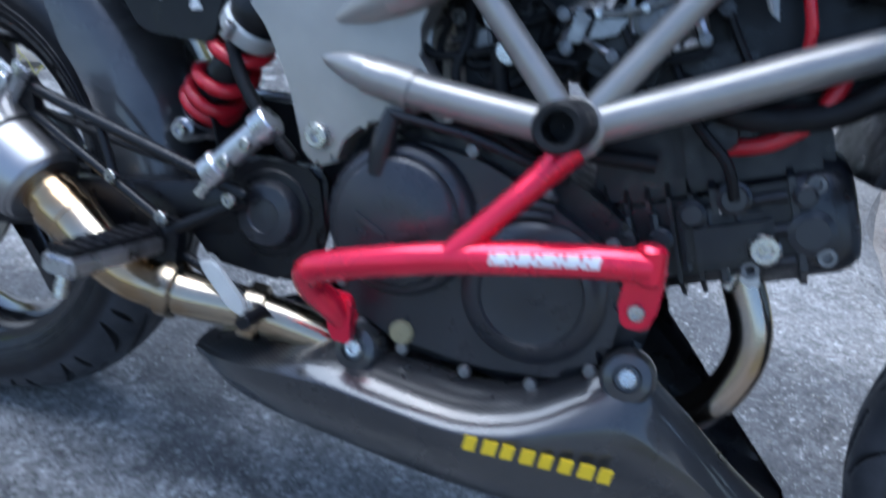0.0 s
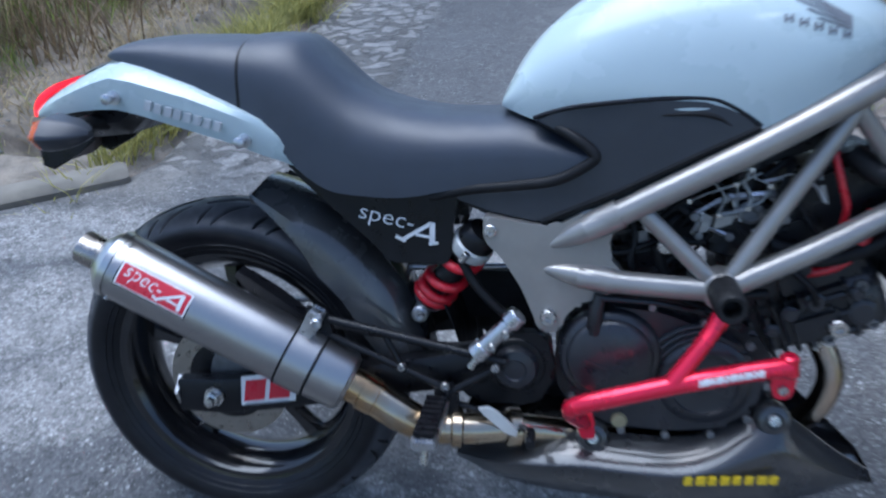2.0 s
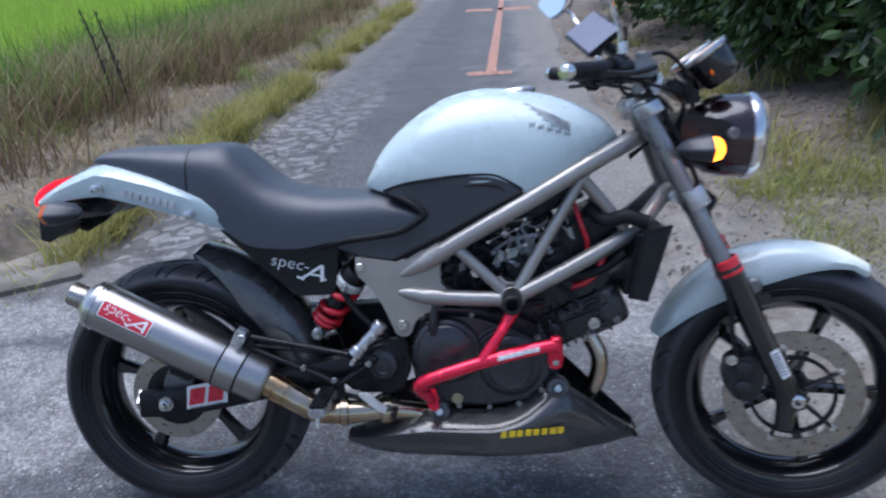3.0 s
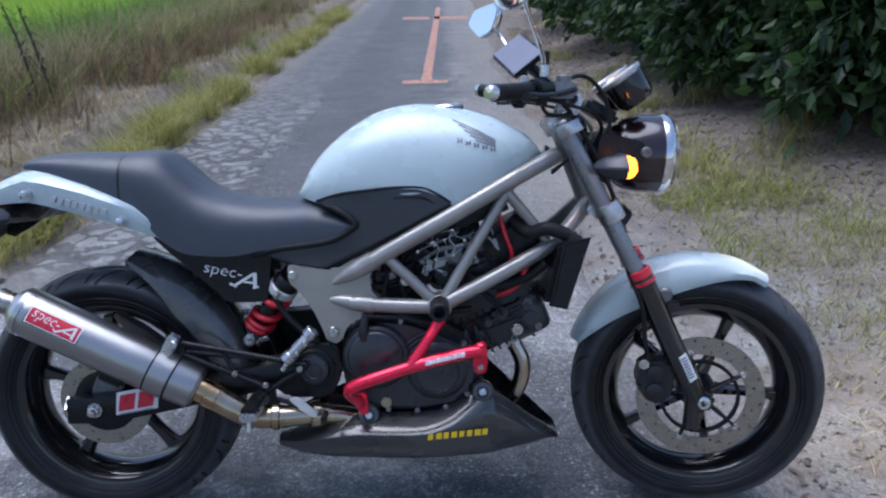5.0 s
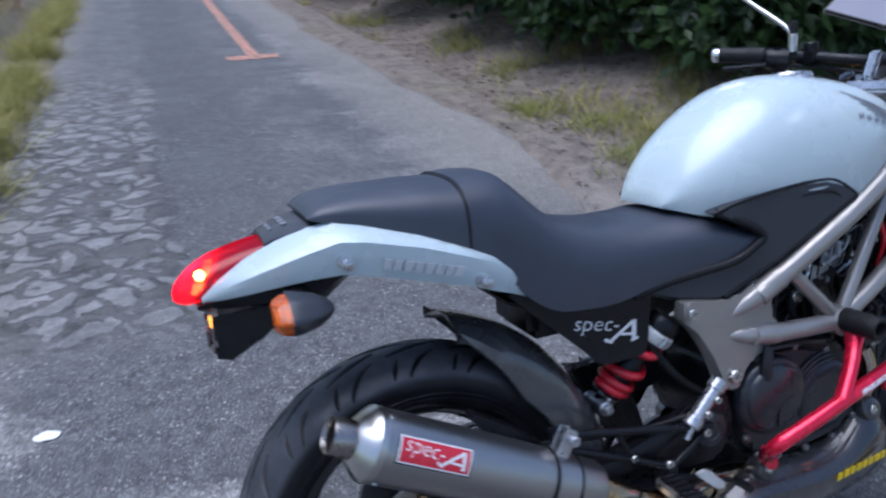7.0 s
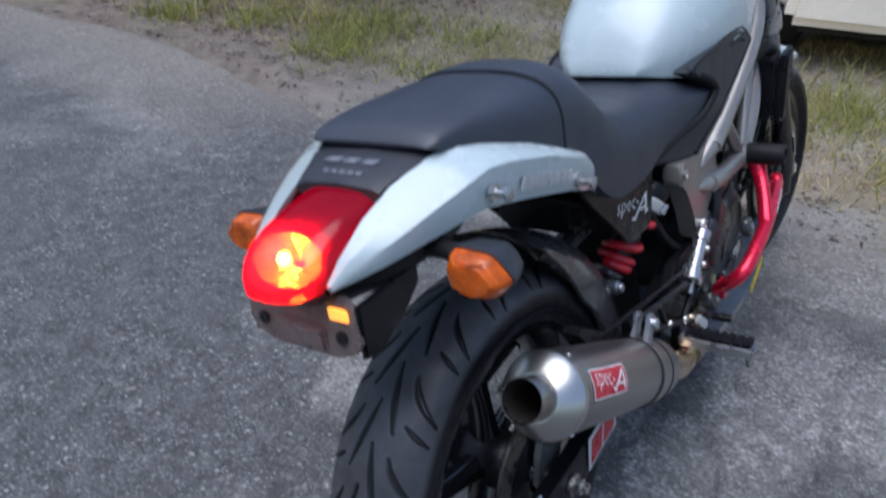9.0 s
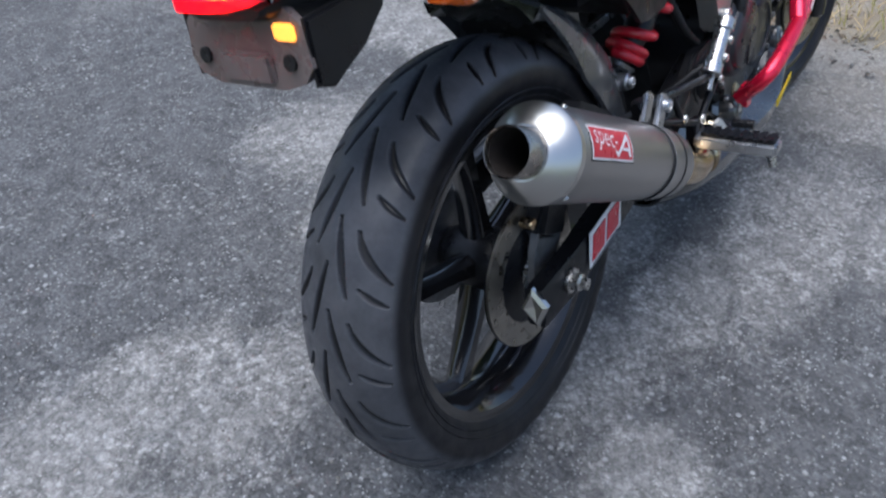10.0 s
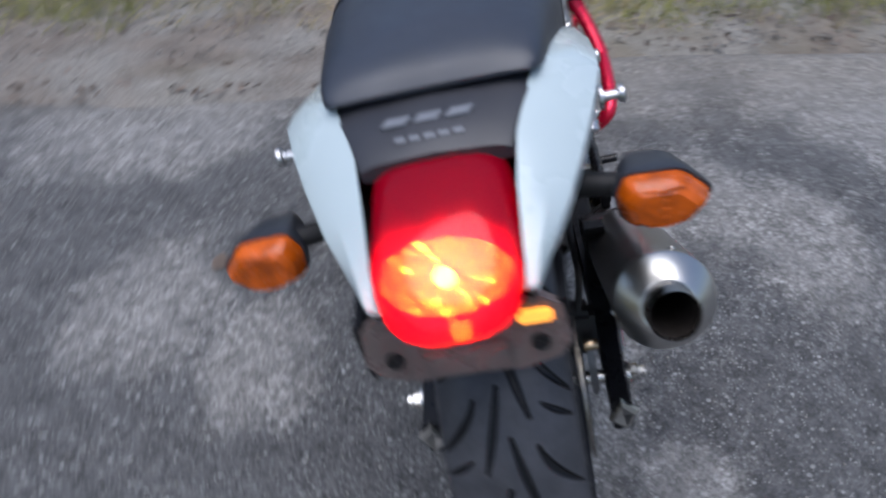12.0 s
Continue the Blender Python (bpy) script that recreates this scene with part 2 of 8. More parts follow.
def hermite(xs, ys):
    """A smooth curve through the points (xs rising)."""
    xs, ys = np.array(xs, float), np.array(ys, float)
    d = np.diff(ys) / np.diff(xs)
    m = np.r_[d[0], (d[1:] + d[:-1]) / 2, d[-1]]
    for i in range(len(d)):
        if abs(d[i]) < 1e-9:
            m[i] = m[i + 1] = 0

    def f(x):
        i = int(np.clip(np.searchsorted(xs, x) - 1, 0, len(d) - 1))
        h = xs[i + 1] - xs[i]
        t = min(1, max(0, (x - xs[i]) / h))
        return float((2 * t ** 3 - 3 * t * t + 1) * ys[i] + (t ** 3 - 2 * t * t + t) * h * m[i] + (3 * t * t - 2 * t ** 3) * ys[i + 1] + (t ** 3 - t * t) * h * m[i + 1])

    return f


def loft(bm, rings, cap=True, closed=True):
    """Skins a row of rings of the same count."""
    vs = [[bm.verts.new(p) for p in r] for r in rings]
    k = len(vs[0])
    for a, b in zip(vs, vs[1:]):
        for i in range(k if closed else k - 1):
            j = (i + 1) % k
            bm.faces.new((a[i], a[j], b[j], b[i]))
    if cap and closed:
        bm.faces.new(list(reversed(vs[0])))
        bm.faces.new(vs[-1])
    return vs


def tube(bm, pts, r, seg=14, cap=True, flat=1.0, up=(0, 1, 0)):
    """A tube along points; r may change from point to point; flat squashes it across up."""
    pts = [Vector(p) for p in pts]
    rs = r if isinstance(r, (list, tuple)) else [r] * len(pts)
    if len(rs) != len(pts):
        rs = list(np.interp(np.linspace(0, 1, len(pts)), np.linspace(0, 1, len(rs)), rs))
    n0, rings = None, []
    for i, p in enumerate(pts):
        t = (pts[min(i + 1, len(pts) - 1)] - pts[max(i - 1, 0)]).normalized()
        if n0 is None:
            n0 = Vector(up) if abs(t.dot(Vector(up))) < 0.95 else Vector((0.3, 0.2, 1))
        n0 = (n0 - t * n0.dot(t)).normalized()
        b0 = t.cross(n0)
        rings.append([p + float(rs[i]) * (math.cos(a) * n0 + flat * math.sin(a) * b0) for a in (2 * math.pi * k / seg for k in range(seg))])
    loft(bm, rings, cap)


def lathe(bm, prof, origin, axis=(0, 1, 0), seg=48, cap=False, start=0.0, sweep=2 * math.pi):
    """Turns a profile of (radius, along) about an axis."""
    ax = Vector(axis).normalized()
    n0 = ax.orthogonal().normalized() if abs(ax.z) > 0.5 else (Vector((0, 0, 1)) - ax * ax.z).normalized()
    b0 = ax.cross(n0)
    o, sweep = Vector(origin), float(sweep)
    vs = [[bm.verts.new(o + ax * float(h) + float(rr) * (math.cos(start + sweep * k / seg) * n0 + math.sin(start + sweep * k / seg) * b0)) for k in range(seg)] for rr, h in prof]
    for a, b in zip(vs, vs[1:]):
        for i in range(seg):
            j = (i + 1) % seg
            bm.faces.new((a[i], a[j], b[j], b[i]))
    if cap:
        bm.faces.new(vs[0])
        bm.faces.new(list(reversed(vs[-1])))


def rod(bm, a, b, r, seg=14, bev=0.12):
    """A capped cylinder with softened rims, from a to b."""
    a, b = Vector(a), Vector(b)
    h = (b - a).length
    e = min(r * bev, h / 3)
    lathe(bm, [(r - e, 0), (r, e), (r, h - e), (r - e, h)], a, b - a, seg, True)


def block(bm, x0, x1, y0, y1, z0, z1, bev=0.004, rot=None, about=None):
    """A box with rounded edges."""
    res = bmesh.ops.create_cube(bm, size=1)
    vs = res["verts"]
    for v in vs:
        v.co = Vector((x0 + (v.co.x + 0.5) * (x1 - x0), y0 + (v.co.y + 0.5) * (y1 - y0), z0 + (v.co.z + 0.5) * (z1 - z0)))
    if rot:
        bmesh.ops.rotate(bm, verts=vs, cent=about or ((x0 + x1) / 2, (y0 + y1) / 2, (z0 + z1) / 2), matrix=Euler([radians(a) for a in rot]).to_matrix())
    if bev:
        bmesh.ops.bevel(bm, geom=list({e for v in vs for e in v.link_edges}), offset=bev, segments=2, affect="EDGES", clamp_overlap=True)


def plate(bm, outline, y0, y1, bev=0.003, yof=None):
    """An outline of (x, z) made thick from y0 to y1, its rim rounded; yof shifts y by place."""
    shift = yof or (lambda x, z: 0.0)
    a = [bm.verts.new((x, y0 + shift(x, z), z)) for x, z in outline]
    b = [bm.verts.new((x, y1 + shift(x, z), z)) for x, z in outline]
    k = len(a)
    fs = [bm.faces.new(a), bm.faces.new(list(reversed(b)))]
    for i in range(k):
        j = (i + 1) % k
        bm.faces.new((a[i], b[i], b[j], a[j]))
    if bev:
        es = [e for f in fs for e in f.edges]
        bmesh.ops.bevel(bm, geom=es, offset=bev, segments=2, affect="EDGES", clamp_overlap=True)


def round_outline(pts, steps=4, closed=True):
    """Softens a closed outline of 2D points."""
    k = len(pts)
    out = []
    for i in range(k):
        a, b, c = (Vector((*pts[j % k], 0)) for j in (i - 1, i, i + 1))
        p, q = b + (a - b) * 0.22, b + (c - b) * 0.22
        for s in range(steps + 1):
            t = s / steps
            w = (1 - t) ** 2 * p + 2 * t * (1 - t) * b + t * t * q
            out.append((w.x, w.y))
    return out


def BM():
    return bmesh.new()

# ---------------------------------------------------------------- the motorcycle
# its own frame: x ahead from the rear axle, y to its left, z up along its middle plane
bike = tagged(new("motorcycle"), "white naked motorcycle with silver trellis frame leaning on its stand", "motorcycle")
bike.rotation_euler.x = -radians(LEAN)


def tyre_mesh(name, centre, prof, n, m, period, grooves, depth, parent, label):
    """A tyre with its tread grooves sunk into the crown."""
    pts = np.array(smooth_path([(y, r, 0) for r, y in prof], 12))[:, :2]
    arc = np.r_[0, np.cumsum(np.linalg.norm(np.diff(pts, axis=0), axis=1))]
    q = np.linspace(-1, 1, m)
    u = arc[-1] / 2 * (1 + 0.62 * q + 0.38 * q ** 3)
    y, r = np.interp(u, arc, pts[:, 0]), np.interp(u, arc, pts[:, 1])
    w = u - arc[-1] / 2
    rmax = r.max()
    count = round(2 * math.pi * rmax / period)
    period = 2 * math.pi * rmax / count
    phi = np.linspace(0, 2 * math.pi, n, endpoint=False)
    s, ww = np.meshgrid(phi * rmax, w, indexing="ij")
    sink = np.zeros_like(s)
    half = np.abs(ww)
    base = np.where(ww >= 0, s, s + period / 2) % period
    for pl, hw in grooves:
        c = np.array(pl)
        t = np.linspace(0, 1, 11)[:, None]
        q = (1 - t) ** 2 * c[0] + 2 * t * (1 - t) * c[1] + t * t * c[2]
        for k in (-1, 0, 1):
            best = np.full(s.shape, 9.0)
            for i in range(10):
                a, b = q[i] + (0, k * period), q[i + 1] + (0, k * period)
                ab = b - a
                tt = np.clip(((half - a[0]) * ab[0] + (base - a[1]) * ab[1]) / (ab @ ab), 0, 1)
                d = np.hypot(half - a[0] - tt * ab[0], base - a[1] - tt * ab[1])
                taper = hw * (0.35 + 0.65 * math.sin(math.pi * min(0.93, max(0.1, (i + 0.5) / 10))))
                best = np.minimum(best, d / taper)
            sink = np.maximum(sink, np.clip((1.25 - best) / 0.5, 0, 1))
    rr = r[None, :] - depth * sink
    x, z = centre[0] - rr * np.sin(phi)[:, None], centre[2] + rr * np.cos(phi)[:, None]
    co = np.stack([x, np.broadcast_to(y[None, :], x.shape) + centre[1], z], -1).reshape(-1, 3)
    i, j = np.meshgrid(np.arange(n), np.arange(m - 1), indexing="ij")
    i2 = (i + 1) % n
    f = np.stack([i * m + j, i * m + j + 1, i2 * m + j + 1, i2 * m + j], -1).reshape(-1, 4)
    me = bpy.data.meshes.new(name)
    me.from_pydata(co.tolist(), [], f.tolist())
    me.polygons.foreach_set("use_smooth", [True] * len(me.polygons))
    me.materials.append(TYRE)
    me.attributes.new("tread", "FLOAT", "POINT").data.foreach_set("value", np.clip((np.broadcast_to(r[None, :], x.shape).reshape(-1) - rmax + 0.040) / 0.010, 0, 1).astype(np.float32))
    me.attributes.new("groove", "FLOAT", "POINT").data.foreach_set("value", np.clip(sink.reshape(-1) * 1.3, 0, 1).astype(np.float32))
    me.update()
    ob = new(name, me)
    ob.parent = parent
    return tagged(ob, label)


def wheel(name, c, rim_r, width, spoke0, spoke_w, label):
    """A cast five-spoke rim."""
    bm = BM()
    h = width / 2
    lathe(bm, [(rim_r + 0.008, -h), (rim_r + 0.010, -h + 0.006), (rim_r - 0.004, -h + 0.012), (rim_r - 0.012, -h * 0.55), (rim_r - 0.022, -h * 0.25), (rim_r - 0.022, h * 0.25), (rim_r - 0.012, h * 0.55), (rim_r - 0.004, h - 0.012), (rim_r + 0.010, h - 0.006), (rim_r + 0.008, h), (rim_r - 0.004, h - 0.001), (rim_r - 0.012, h - 0.010), (rim_r - 0.022, h * 0.5), (rim_r - 0.030, h * 0.25), (rim_r - 0.030, -h * 0.25), (rim_r - 0.022, -h * 0.5), (rim_r - 0.012, -h + 0.010), (rim_r - 0.004, -h + 0.001), (rim_r + 0.008, -h)], c, (0, 1, 0), 96)
    w = part(name, bm, GLOSS, bike, label)
    for s in (-1, 1):
        bm = BM()
        lathe(bm, [(rim_r + 0.004, s * h), (rim_r + 0.010, s * (h + 0.0015)), (rim_r + 0.013, s * (h - 0.001)), (rim_r + 0.010, s * (h - 0.004))], c, (0, 1, 0), 96)
        part("rim_lip", bm, GLOSS, w)
    bm = BM()
    lathe(bm, [(0.012, -h * 0.9), (0.034, -h * 0.9), (0.040, -h * 0.7), (0.046, -h * 0.4), (0.046, h * 0.4), (0.040, h * 0.7), (0.034, h * 0.9), (0.012, h * 0.9)], c, (0, 1, 0), 32)
    part("hub", bm, BLACK, w)
    for k in range(5):
        a = radians(spoke0 + 72 * k)
        d, t = Vector((math.cos(a), 0, math.sin(a))), Vector((-math.sin(a), 0, math.cos(a)))
        rings = []
        for q in np.linspace(0, 1, 7).tolist():
            rad = 0.036 + q * (rim_r - 0.025 - 0.036)
            hw = spoke_w * (0.62 - 0.25 * math.sin(math.pi * q * 0.9) + 0.12 * q)
            th = 0.022 - 0.008 * q
            o = Vector(c) + d * rad
            rings.append([o + t * (hw * x) + Vector((0, th * y, 0)) for x, y in ((-1, -0.35), (-0.55, -1), (0.55, -1), (1, -0.35), (1, 0.35), (0.55, 1), (-0.55, 1), (-1, 0.35))])
        bm = BM()
        loft(bm, rings)
        part("spoke", bm, GLOSS, w)
    return w


def brake_disc(name, c, r_out, r_in, th, holes, parent, label):
    """A drilled disc: a ring with real holes through it."""
    bm = BM()
    seg = holes * 4
    radii = np.linspace(r_in, r_out, 9)
    grid = [[(rr * math.cos(2 * math.pi * k / seg), rr * math.sin(2 * math.pi * k / seg)) for k in range(seg)] for rr in radii]
    skip = set()
    for k in range(holes):
        row = (1, 3, 6)[k % 3]
        skip.add((row, k * 4 + 1))
    for side in (-1, 1):
        vs = [[bm.verts.new((c[0] + x, c[1] + side * th / 2, c[2] + z)) for x, z in row] for row in grid]
        for i in range(8):
            for k in range(seg):
                if (i, k) not in skip:
                    j = (k + 1) % seg
                    bm.faces.new((vs[i][k], vs[i][j], vs[i + 1][j], vs[i + 1][k]))
        if side == -1:
            first = vs
    for ring in (0, 8):
        for k in range(seg):
            j = (k + 1) % seg
            bm.faces.new((first[ring][k], first[ring][j], vs[ring][j], vs[ring][k]))
    disc = part(name, bm, DISC, parent, label)
    # black ring added behind the disc so its drilled holes look dark
    bm = BM()
    lathe(bm, [(r_in + 0.002, 0.0045), (r_out - 0.002, 0.0045), (r_out - 0.002, 0.0060), (r_in + 0.002, 0.0060), (r_in + 0.002, 0.0045)], c, (0, 1, 0), 64)
    part("hole_dark_ring", bm, BLACK, disc)
    return disc


def bolt(bm, at, axis, r=0.008, h=0.006, socket=True):
    """A hexagon-socket bolt head."""
    a = Vector(axis).normalized()
    prof = [(r * 0.98, 0), (r, h * 0.2), (r, h * 0.75), (r * 0.85, h)]
    prof += [(r * 0.5, h), (r * 0.42, h * 0.4), (0.0005, h * 0.4)] if socket else [(0.0005, h * 1.05)]
    lathe(bm, prof, at, a, 12)


def marks(bm, o, u, v, rects, lift=0.0012):
    """Flat bars on a surface: rects of (u0, v0, u1, v1, slant)."""
    o, u, v = Vector(o), Vector(u), Vector(v)
    n = u.cross(v).normalized() * lift
    for u0, v0, u1, v1, sl in rects:
        q = [o + u * (a + sl * b) + v * b for a, b in ((u0, v0), (u1, v0), (u1, v1), (u0, v1))]
        top, bot = [bm.verts.new(p + n) for p in q], [bm.verts.new(p - n * 0.3) for p in q]
        bm.faces.new(top)
        for i in range(4):
            j = (i + 1) % 4
            bm.faces.new((top[i], bot[i], bot[j], top[j]))


def bars_row(count, width, height, gap=0.22, slant=0.0, seed=3):
    """Bars that stand for one line of writing."""
    rnd = random.Random(seed)
    out, step = [], width / count
    for i in range(count):
        a = i * step
        out.append((a, 0, a + step * (1 - gap) * rnd.uniform(0.82, 1.0), height, slant))
    return out


def strokes(bm, segs, place):
    """Thick flat strokes: (x0, z0, x1, z1, width), each laid on a surface by place(x, z)."""
    for x0, z0, x1, z1, w in segs:
        d = Vector((x1 - x0, z1 - z0))
        nn = Vector((-d.y, d.x)).normalized() * (w / 2)
        k = max(2, int(d.length / 0.010) + 1)
        rows = []
        for i in range(k):
            q = i / (k - 1)
            x, z = x0 + d.x * q, z0 + d.y * q
            rows.append([bm.verts.new(place(x + nn.x * e, z + nn.y * e)) for e in (-1, 0, 1)])
        for r0, r1 in zip(rows, rows[1:]):
            for i in range(2):
                bm.faces.new((r0[i], r0[i + 1], r1[i + 1], r1[i]))


def word(bm, text, place, width, shear=0.25):
    """Letters of the built-in font, width wide, laid on a surface by place(u, v)."""
    cu = bpy.data.curves.new("word", "FONT")
    cu.body, cu.shear, cu.resolution_u, cu.offset = text, shear, 3, -0.008
    ob = bpy.data.objects.new("word", cu)
    me = bpy.data.meshes.new_from_object(ob)
    bpy.data.objects.remove(ob)
    k0 = len(bm.verts)
    bm.from_mesh(me)
    bpy.data.meshes.remove(me)
    bpy.data.curves.remove(cu)
    bm.verts.ensure_lookup_table()
    vs = [bm.verts[i] for i in range(k0, len(bm.verts))]
    lo, hi = min(v.co.x for v in vs), max(v.co.x for v in vs)
    k = width / (hi - lo)
    for v in vs:
        v.co = place((v.co.x - lo) * k, v.co.y * k)


# ---- rear wheel
RC = (0, 0, 0.308)
rear_wheel = wheel("rear_wheel", RC, 0.215, 0.118, -50, 0.030, "gloss black five-spoke cast rim")
REAR_PROF = [(0.219, -0.056), (0.232, -0.066), (0.248, -0.0735), (0.262, -0.0755), (0.276, -0.072), (0.289, -0.060), (0.299, -0.042), (0.3055, -0.021), (0.308, 0), (0.3055, 0.021), (0.299, 0.042), (0.289, 0.060), (0.276, 0.072), (0.262, 0.0755), (0.248, 0.0735), (0.232, 0.066), (0.219, 0.056)]
GROOVES = [([(0.004, 0.0), (0.012, 0.045), (0.026, 0.088)], 0.0043), ([(0.031, 0.012), (0.038, 0.040), (0.076, 0.064)], 0.0042), ([(0.041, 0.076), (0.055, 0.086), (0.074, 0.092)], 0.0033)]
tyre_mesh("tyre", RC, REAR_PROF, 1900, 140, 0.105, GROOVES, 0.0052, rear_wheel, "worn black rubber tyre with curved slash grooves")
def sidewall_rings(w, c, at):
    for s in (-1, 1):
        for r, y in at:
            bm = BM()
            lathe(bm, [(r - 0.0014, y - 0.001), (r, y + 0.0012), (r + 0.0014, y - 0.0002)], c, (0, s, 0), 96)
            part("sidewall_ring", bm, TYRE, w)


sidewall_rings(rear_wheel, RC, ((0.2345, 0.0677), (0.2440, 0.0722)))
brake_disc("brake_disc", (0, -0.083, RC[2]), 0.108, 0.068, 0.005, 33, rear_wheel, "drilled steel rear brake disc")
bm = BM()
lathe(bm, [(0.030, -0.078), (0.074, -0.080), (0.074, -0.086), (0.060, -0.088), (0.030, -0.088)], RC, (0, 1, 0), 40)
part("disc_carrier", bm, BLACK, rear_wheel)
bm = BM()
rod(bm, (0, -0.150, RC[2]), (0, 0.150, RC[2]), 0.010, 16)
part("axle", bm, BOLT, rear_wheel)
bm = BM()
lathe(bm, [(0.018, 0.062), (0.085, 0.066), (0.088, 0.073), (0.080, 0.078), (0.018, 0.078)], RC, (0, 1, 0), 42)
part("sprocket", bm, GREYRUB, rear_wheel, "worn steel chain sprocket")

# ---- swing arm
for s in (-1, 1):
    bm = BM()
    ring = []
    for x, z, hh, yy, ht in ((-0.066, 0.302, 0.029, 0.128, 0.014), (0.02, 0.306, 0.032, 0.128, 0.015), (0.13, 0.325, 0.030, 0.126, 0.017), (0.30, 0.358, 0.028, 0.120, 0.019), (0.42, 0.383, 0.030, 0.112, 0.022), (0.52, 0.398, 0.034, 0.105, 0.024)):
        ring.append([(x, s * (yy + a * ht), z + b * hh) for a, b in ((-1, -0.8), (-0.8, -1), (0.8, -1), (1, -0.8), (1, 0.8), (0.8, 1), (-0.8, 1), (-1, 0.8))])
    loft(bm, ring)
    arm = part("swing_arm", bm, BLACK, bike, "black steel box-section swing arm")
    bm = BM()
    dia = [(0.0, 0.029), (0.021, 0.005), (0.005, -0.031), (-0.019, -0.007)]
    back = [bm.verts.new((-0.064, s * (0.128 + a), 0.306 + c)) for a, c in dia]
    rim = [bm.verts.new((-0.070, s * (0.128 + a), 0.306 + c)) for a, c in dia]
    inner = [bm.verts.new((-0.073, s * (0.128 + a * 0.72), 0.306 + c * 0.72)) for a, c in dia]
    hub = bm.verts.new((-0.0685, s * 0.128, 0.305))
    bm.faces.new(back)
    for i in range(4):
        j = (i + 1) % 4
        bm.faces.new((back[i], back[j], rim[j], rim[i]))
        bm.faces.new((rim[i], rim[j], inner[j], inner[i]))
        bm.faces.new((inner[i], inner[j], hub))
    part("adjuster_cap", bm, ENDCAP, arm, "faceted silver chain adjuster cap", 10)
    bm = BM()
    for d in (0, 1):
        lathe(bm, [(0.0005, 0), (0.017, 0.001), (0.017, 0.005), (0.0005, 0.006)] if d == 0 else [(0.013, 0.006), (0.013, 0.016), (0.009, 0.018), (0.0085, 0.026), (0.0005, 0.027)], (0, s * 0.143, 0.308), (0, s, 0), 6 if d else 24)
    part("axle_nut", bm, BOLT, arm)
bm = BM()
marks(bm, (0.036, -0.1462, 0.292), (1, 0, 0.18), (0.08, 0, 1), [(0.012, 0.002, 0.108, 0.056, 0)], 0.001)
stick = part("sticker", bm, STICKW, bike, "white sticker with two red blocks")
bm = BM()
marks(bm, (0.042, -0.1478, 0.303), (1, 0, 0.18), (0.08, 0, 1), [(0.012, 0, 0.048, 0.038, 0.1), (0.056, 0, 0.092, 0.038, 0.1)], 0.0008)
part("mark", bm, STICKR, stick)
bm = BM()
marks(bm, (0.056, -0.1478, 0.2965), (1, 0, 0.18), (0.08, 0, 1), bars_row(14, 0.078, 0.004, 0.3), 0.0008)
part("mark", bm, STICKG, stick)

# rear caliper and its bracket
bm = BM()
block(bm, -0.004, 0.062, -0.112, -0.060, 0.352, 0.412, 0.008, (0, 25, 0))
cal = part("brake_caliper", bm, BLACK, bike, "black rear brake caliper")
bm = BM()
plate(bm, round_outline([(-0.03, 0.30), (0.02, 0.30), (0.055, 0.35), (0.045, 0.405), (0.005, 0.40), (-0.02, 0.35)]), -0.104, -0.094, 0.002)
part("bracket", bm, GREYRUB, cal, "dull aluminium caliper bracket")
bm = BM()
tube(bm, smooth_path([(0.02, -0.09, 0.415), (0.06, -0.10, 0.45), (0.2, -0.10, 0.43), (0.38, -0.12, 0.42), (0.45, -0.15, 0.44)]), 0.005, 8)
part("brake_hose", bm, RUBBER, bike)
bm = BM()
bolt(bm, (-0.022, -0.092, 0.398), (0, -1, 0), 0.008, 0.018, False)
part("bleed_screw", bm, PIPE, cal, "brassy bleed screw")

# ---- rear hugger
bm = BM()
def hug(x0, x1, r_top, side, th=0.0035):
    rings = []
    for q in np.linspace(0, 1, 26).tolist():
        a = radians(x0 + (x1 - x0) * q)
        skirt = side(q)
        w = 0.086
        prof = [(-w - 0.004, skirt), (-w - 0.002, skirt * 0.55), (-w + 0.004, 0.020), (-w + 0.024, 0.004), (-0.03, -0.006), (0, -0.008), (0.03, -0.006), (w - 0.024, 0.004), (w - 0.004, 0.020), (w + 0.002, skirt * 0.55), (w + 0.004, skirt)]
        outer = [(y, r_top - d) for y, d in prof]
        inner = [(y * 0.955, r_top - d - th) for y, d in reversed(prof)]
        rings.append([(rr * math.sin(a), y, RC[2] + rr * math.cos(a)) for y, rr in outer + inner])
    return rings
loft(bm, hug(12, 86, 0.350, lambda q: 0.006 + 0.075 * min(1, q * 2.6) ** 0.8 * (1 - 0.35 * max(0, q - 0.75) * 4)))
part("rear_hugger", bm, HUGGER, bike, "glossy carbon-look rear hugger")

# ---- silencer and exhaust
MA, MB = Vector((-0.120, -0.182, 0.555)), Vector((0.243, -0.168, 0.367))
MX = (MB - MA).normalized()
ML = (MB - MA).length
bm = BM()
lathe(bm, [(0.0515, 0.002), (0.0528, 0.006), (0.0532, 0.05), (0.0525, ML * 0.6), (0.0490, ML - 0.01), (0.0470, ML - 0.002), (0.043, ML)], MA, MX, 64)
muffler = part("silencer", bm, STEEL, bike, "brushed stainless steel silencer can")
bm = BM()
lathe(bm, [(0.0540, 0.012), (0.0542, 0.002), (0.0520, -0.002), (0.0330, -0.019), (0.0290, -0.021), (0.0270, -0.021)], MA, MX, 64)
part("end_cap", bm, ENDCAP, muffler, "satin aluminium conical end cap", 20)
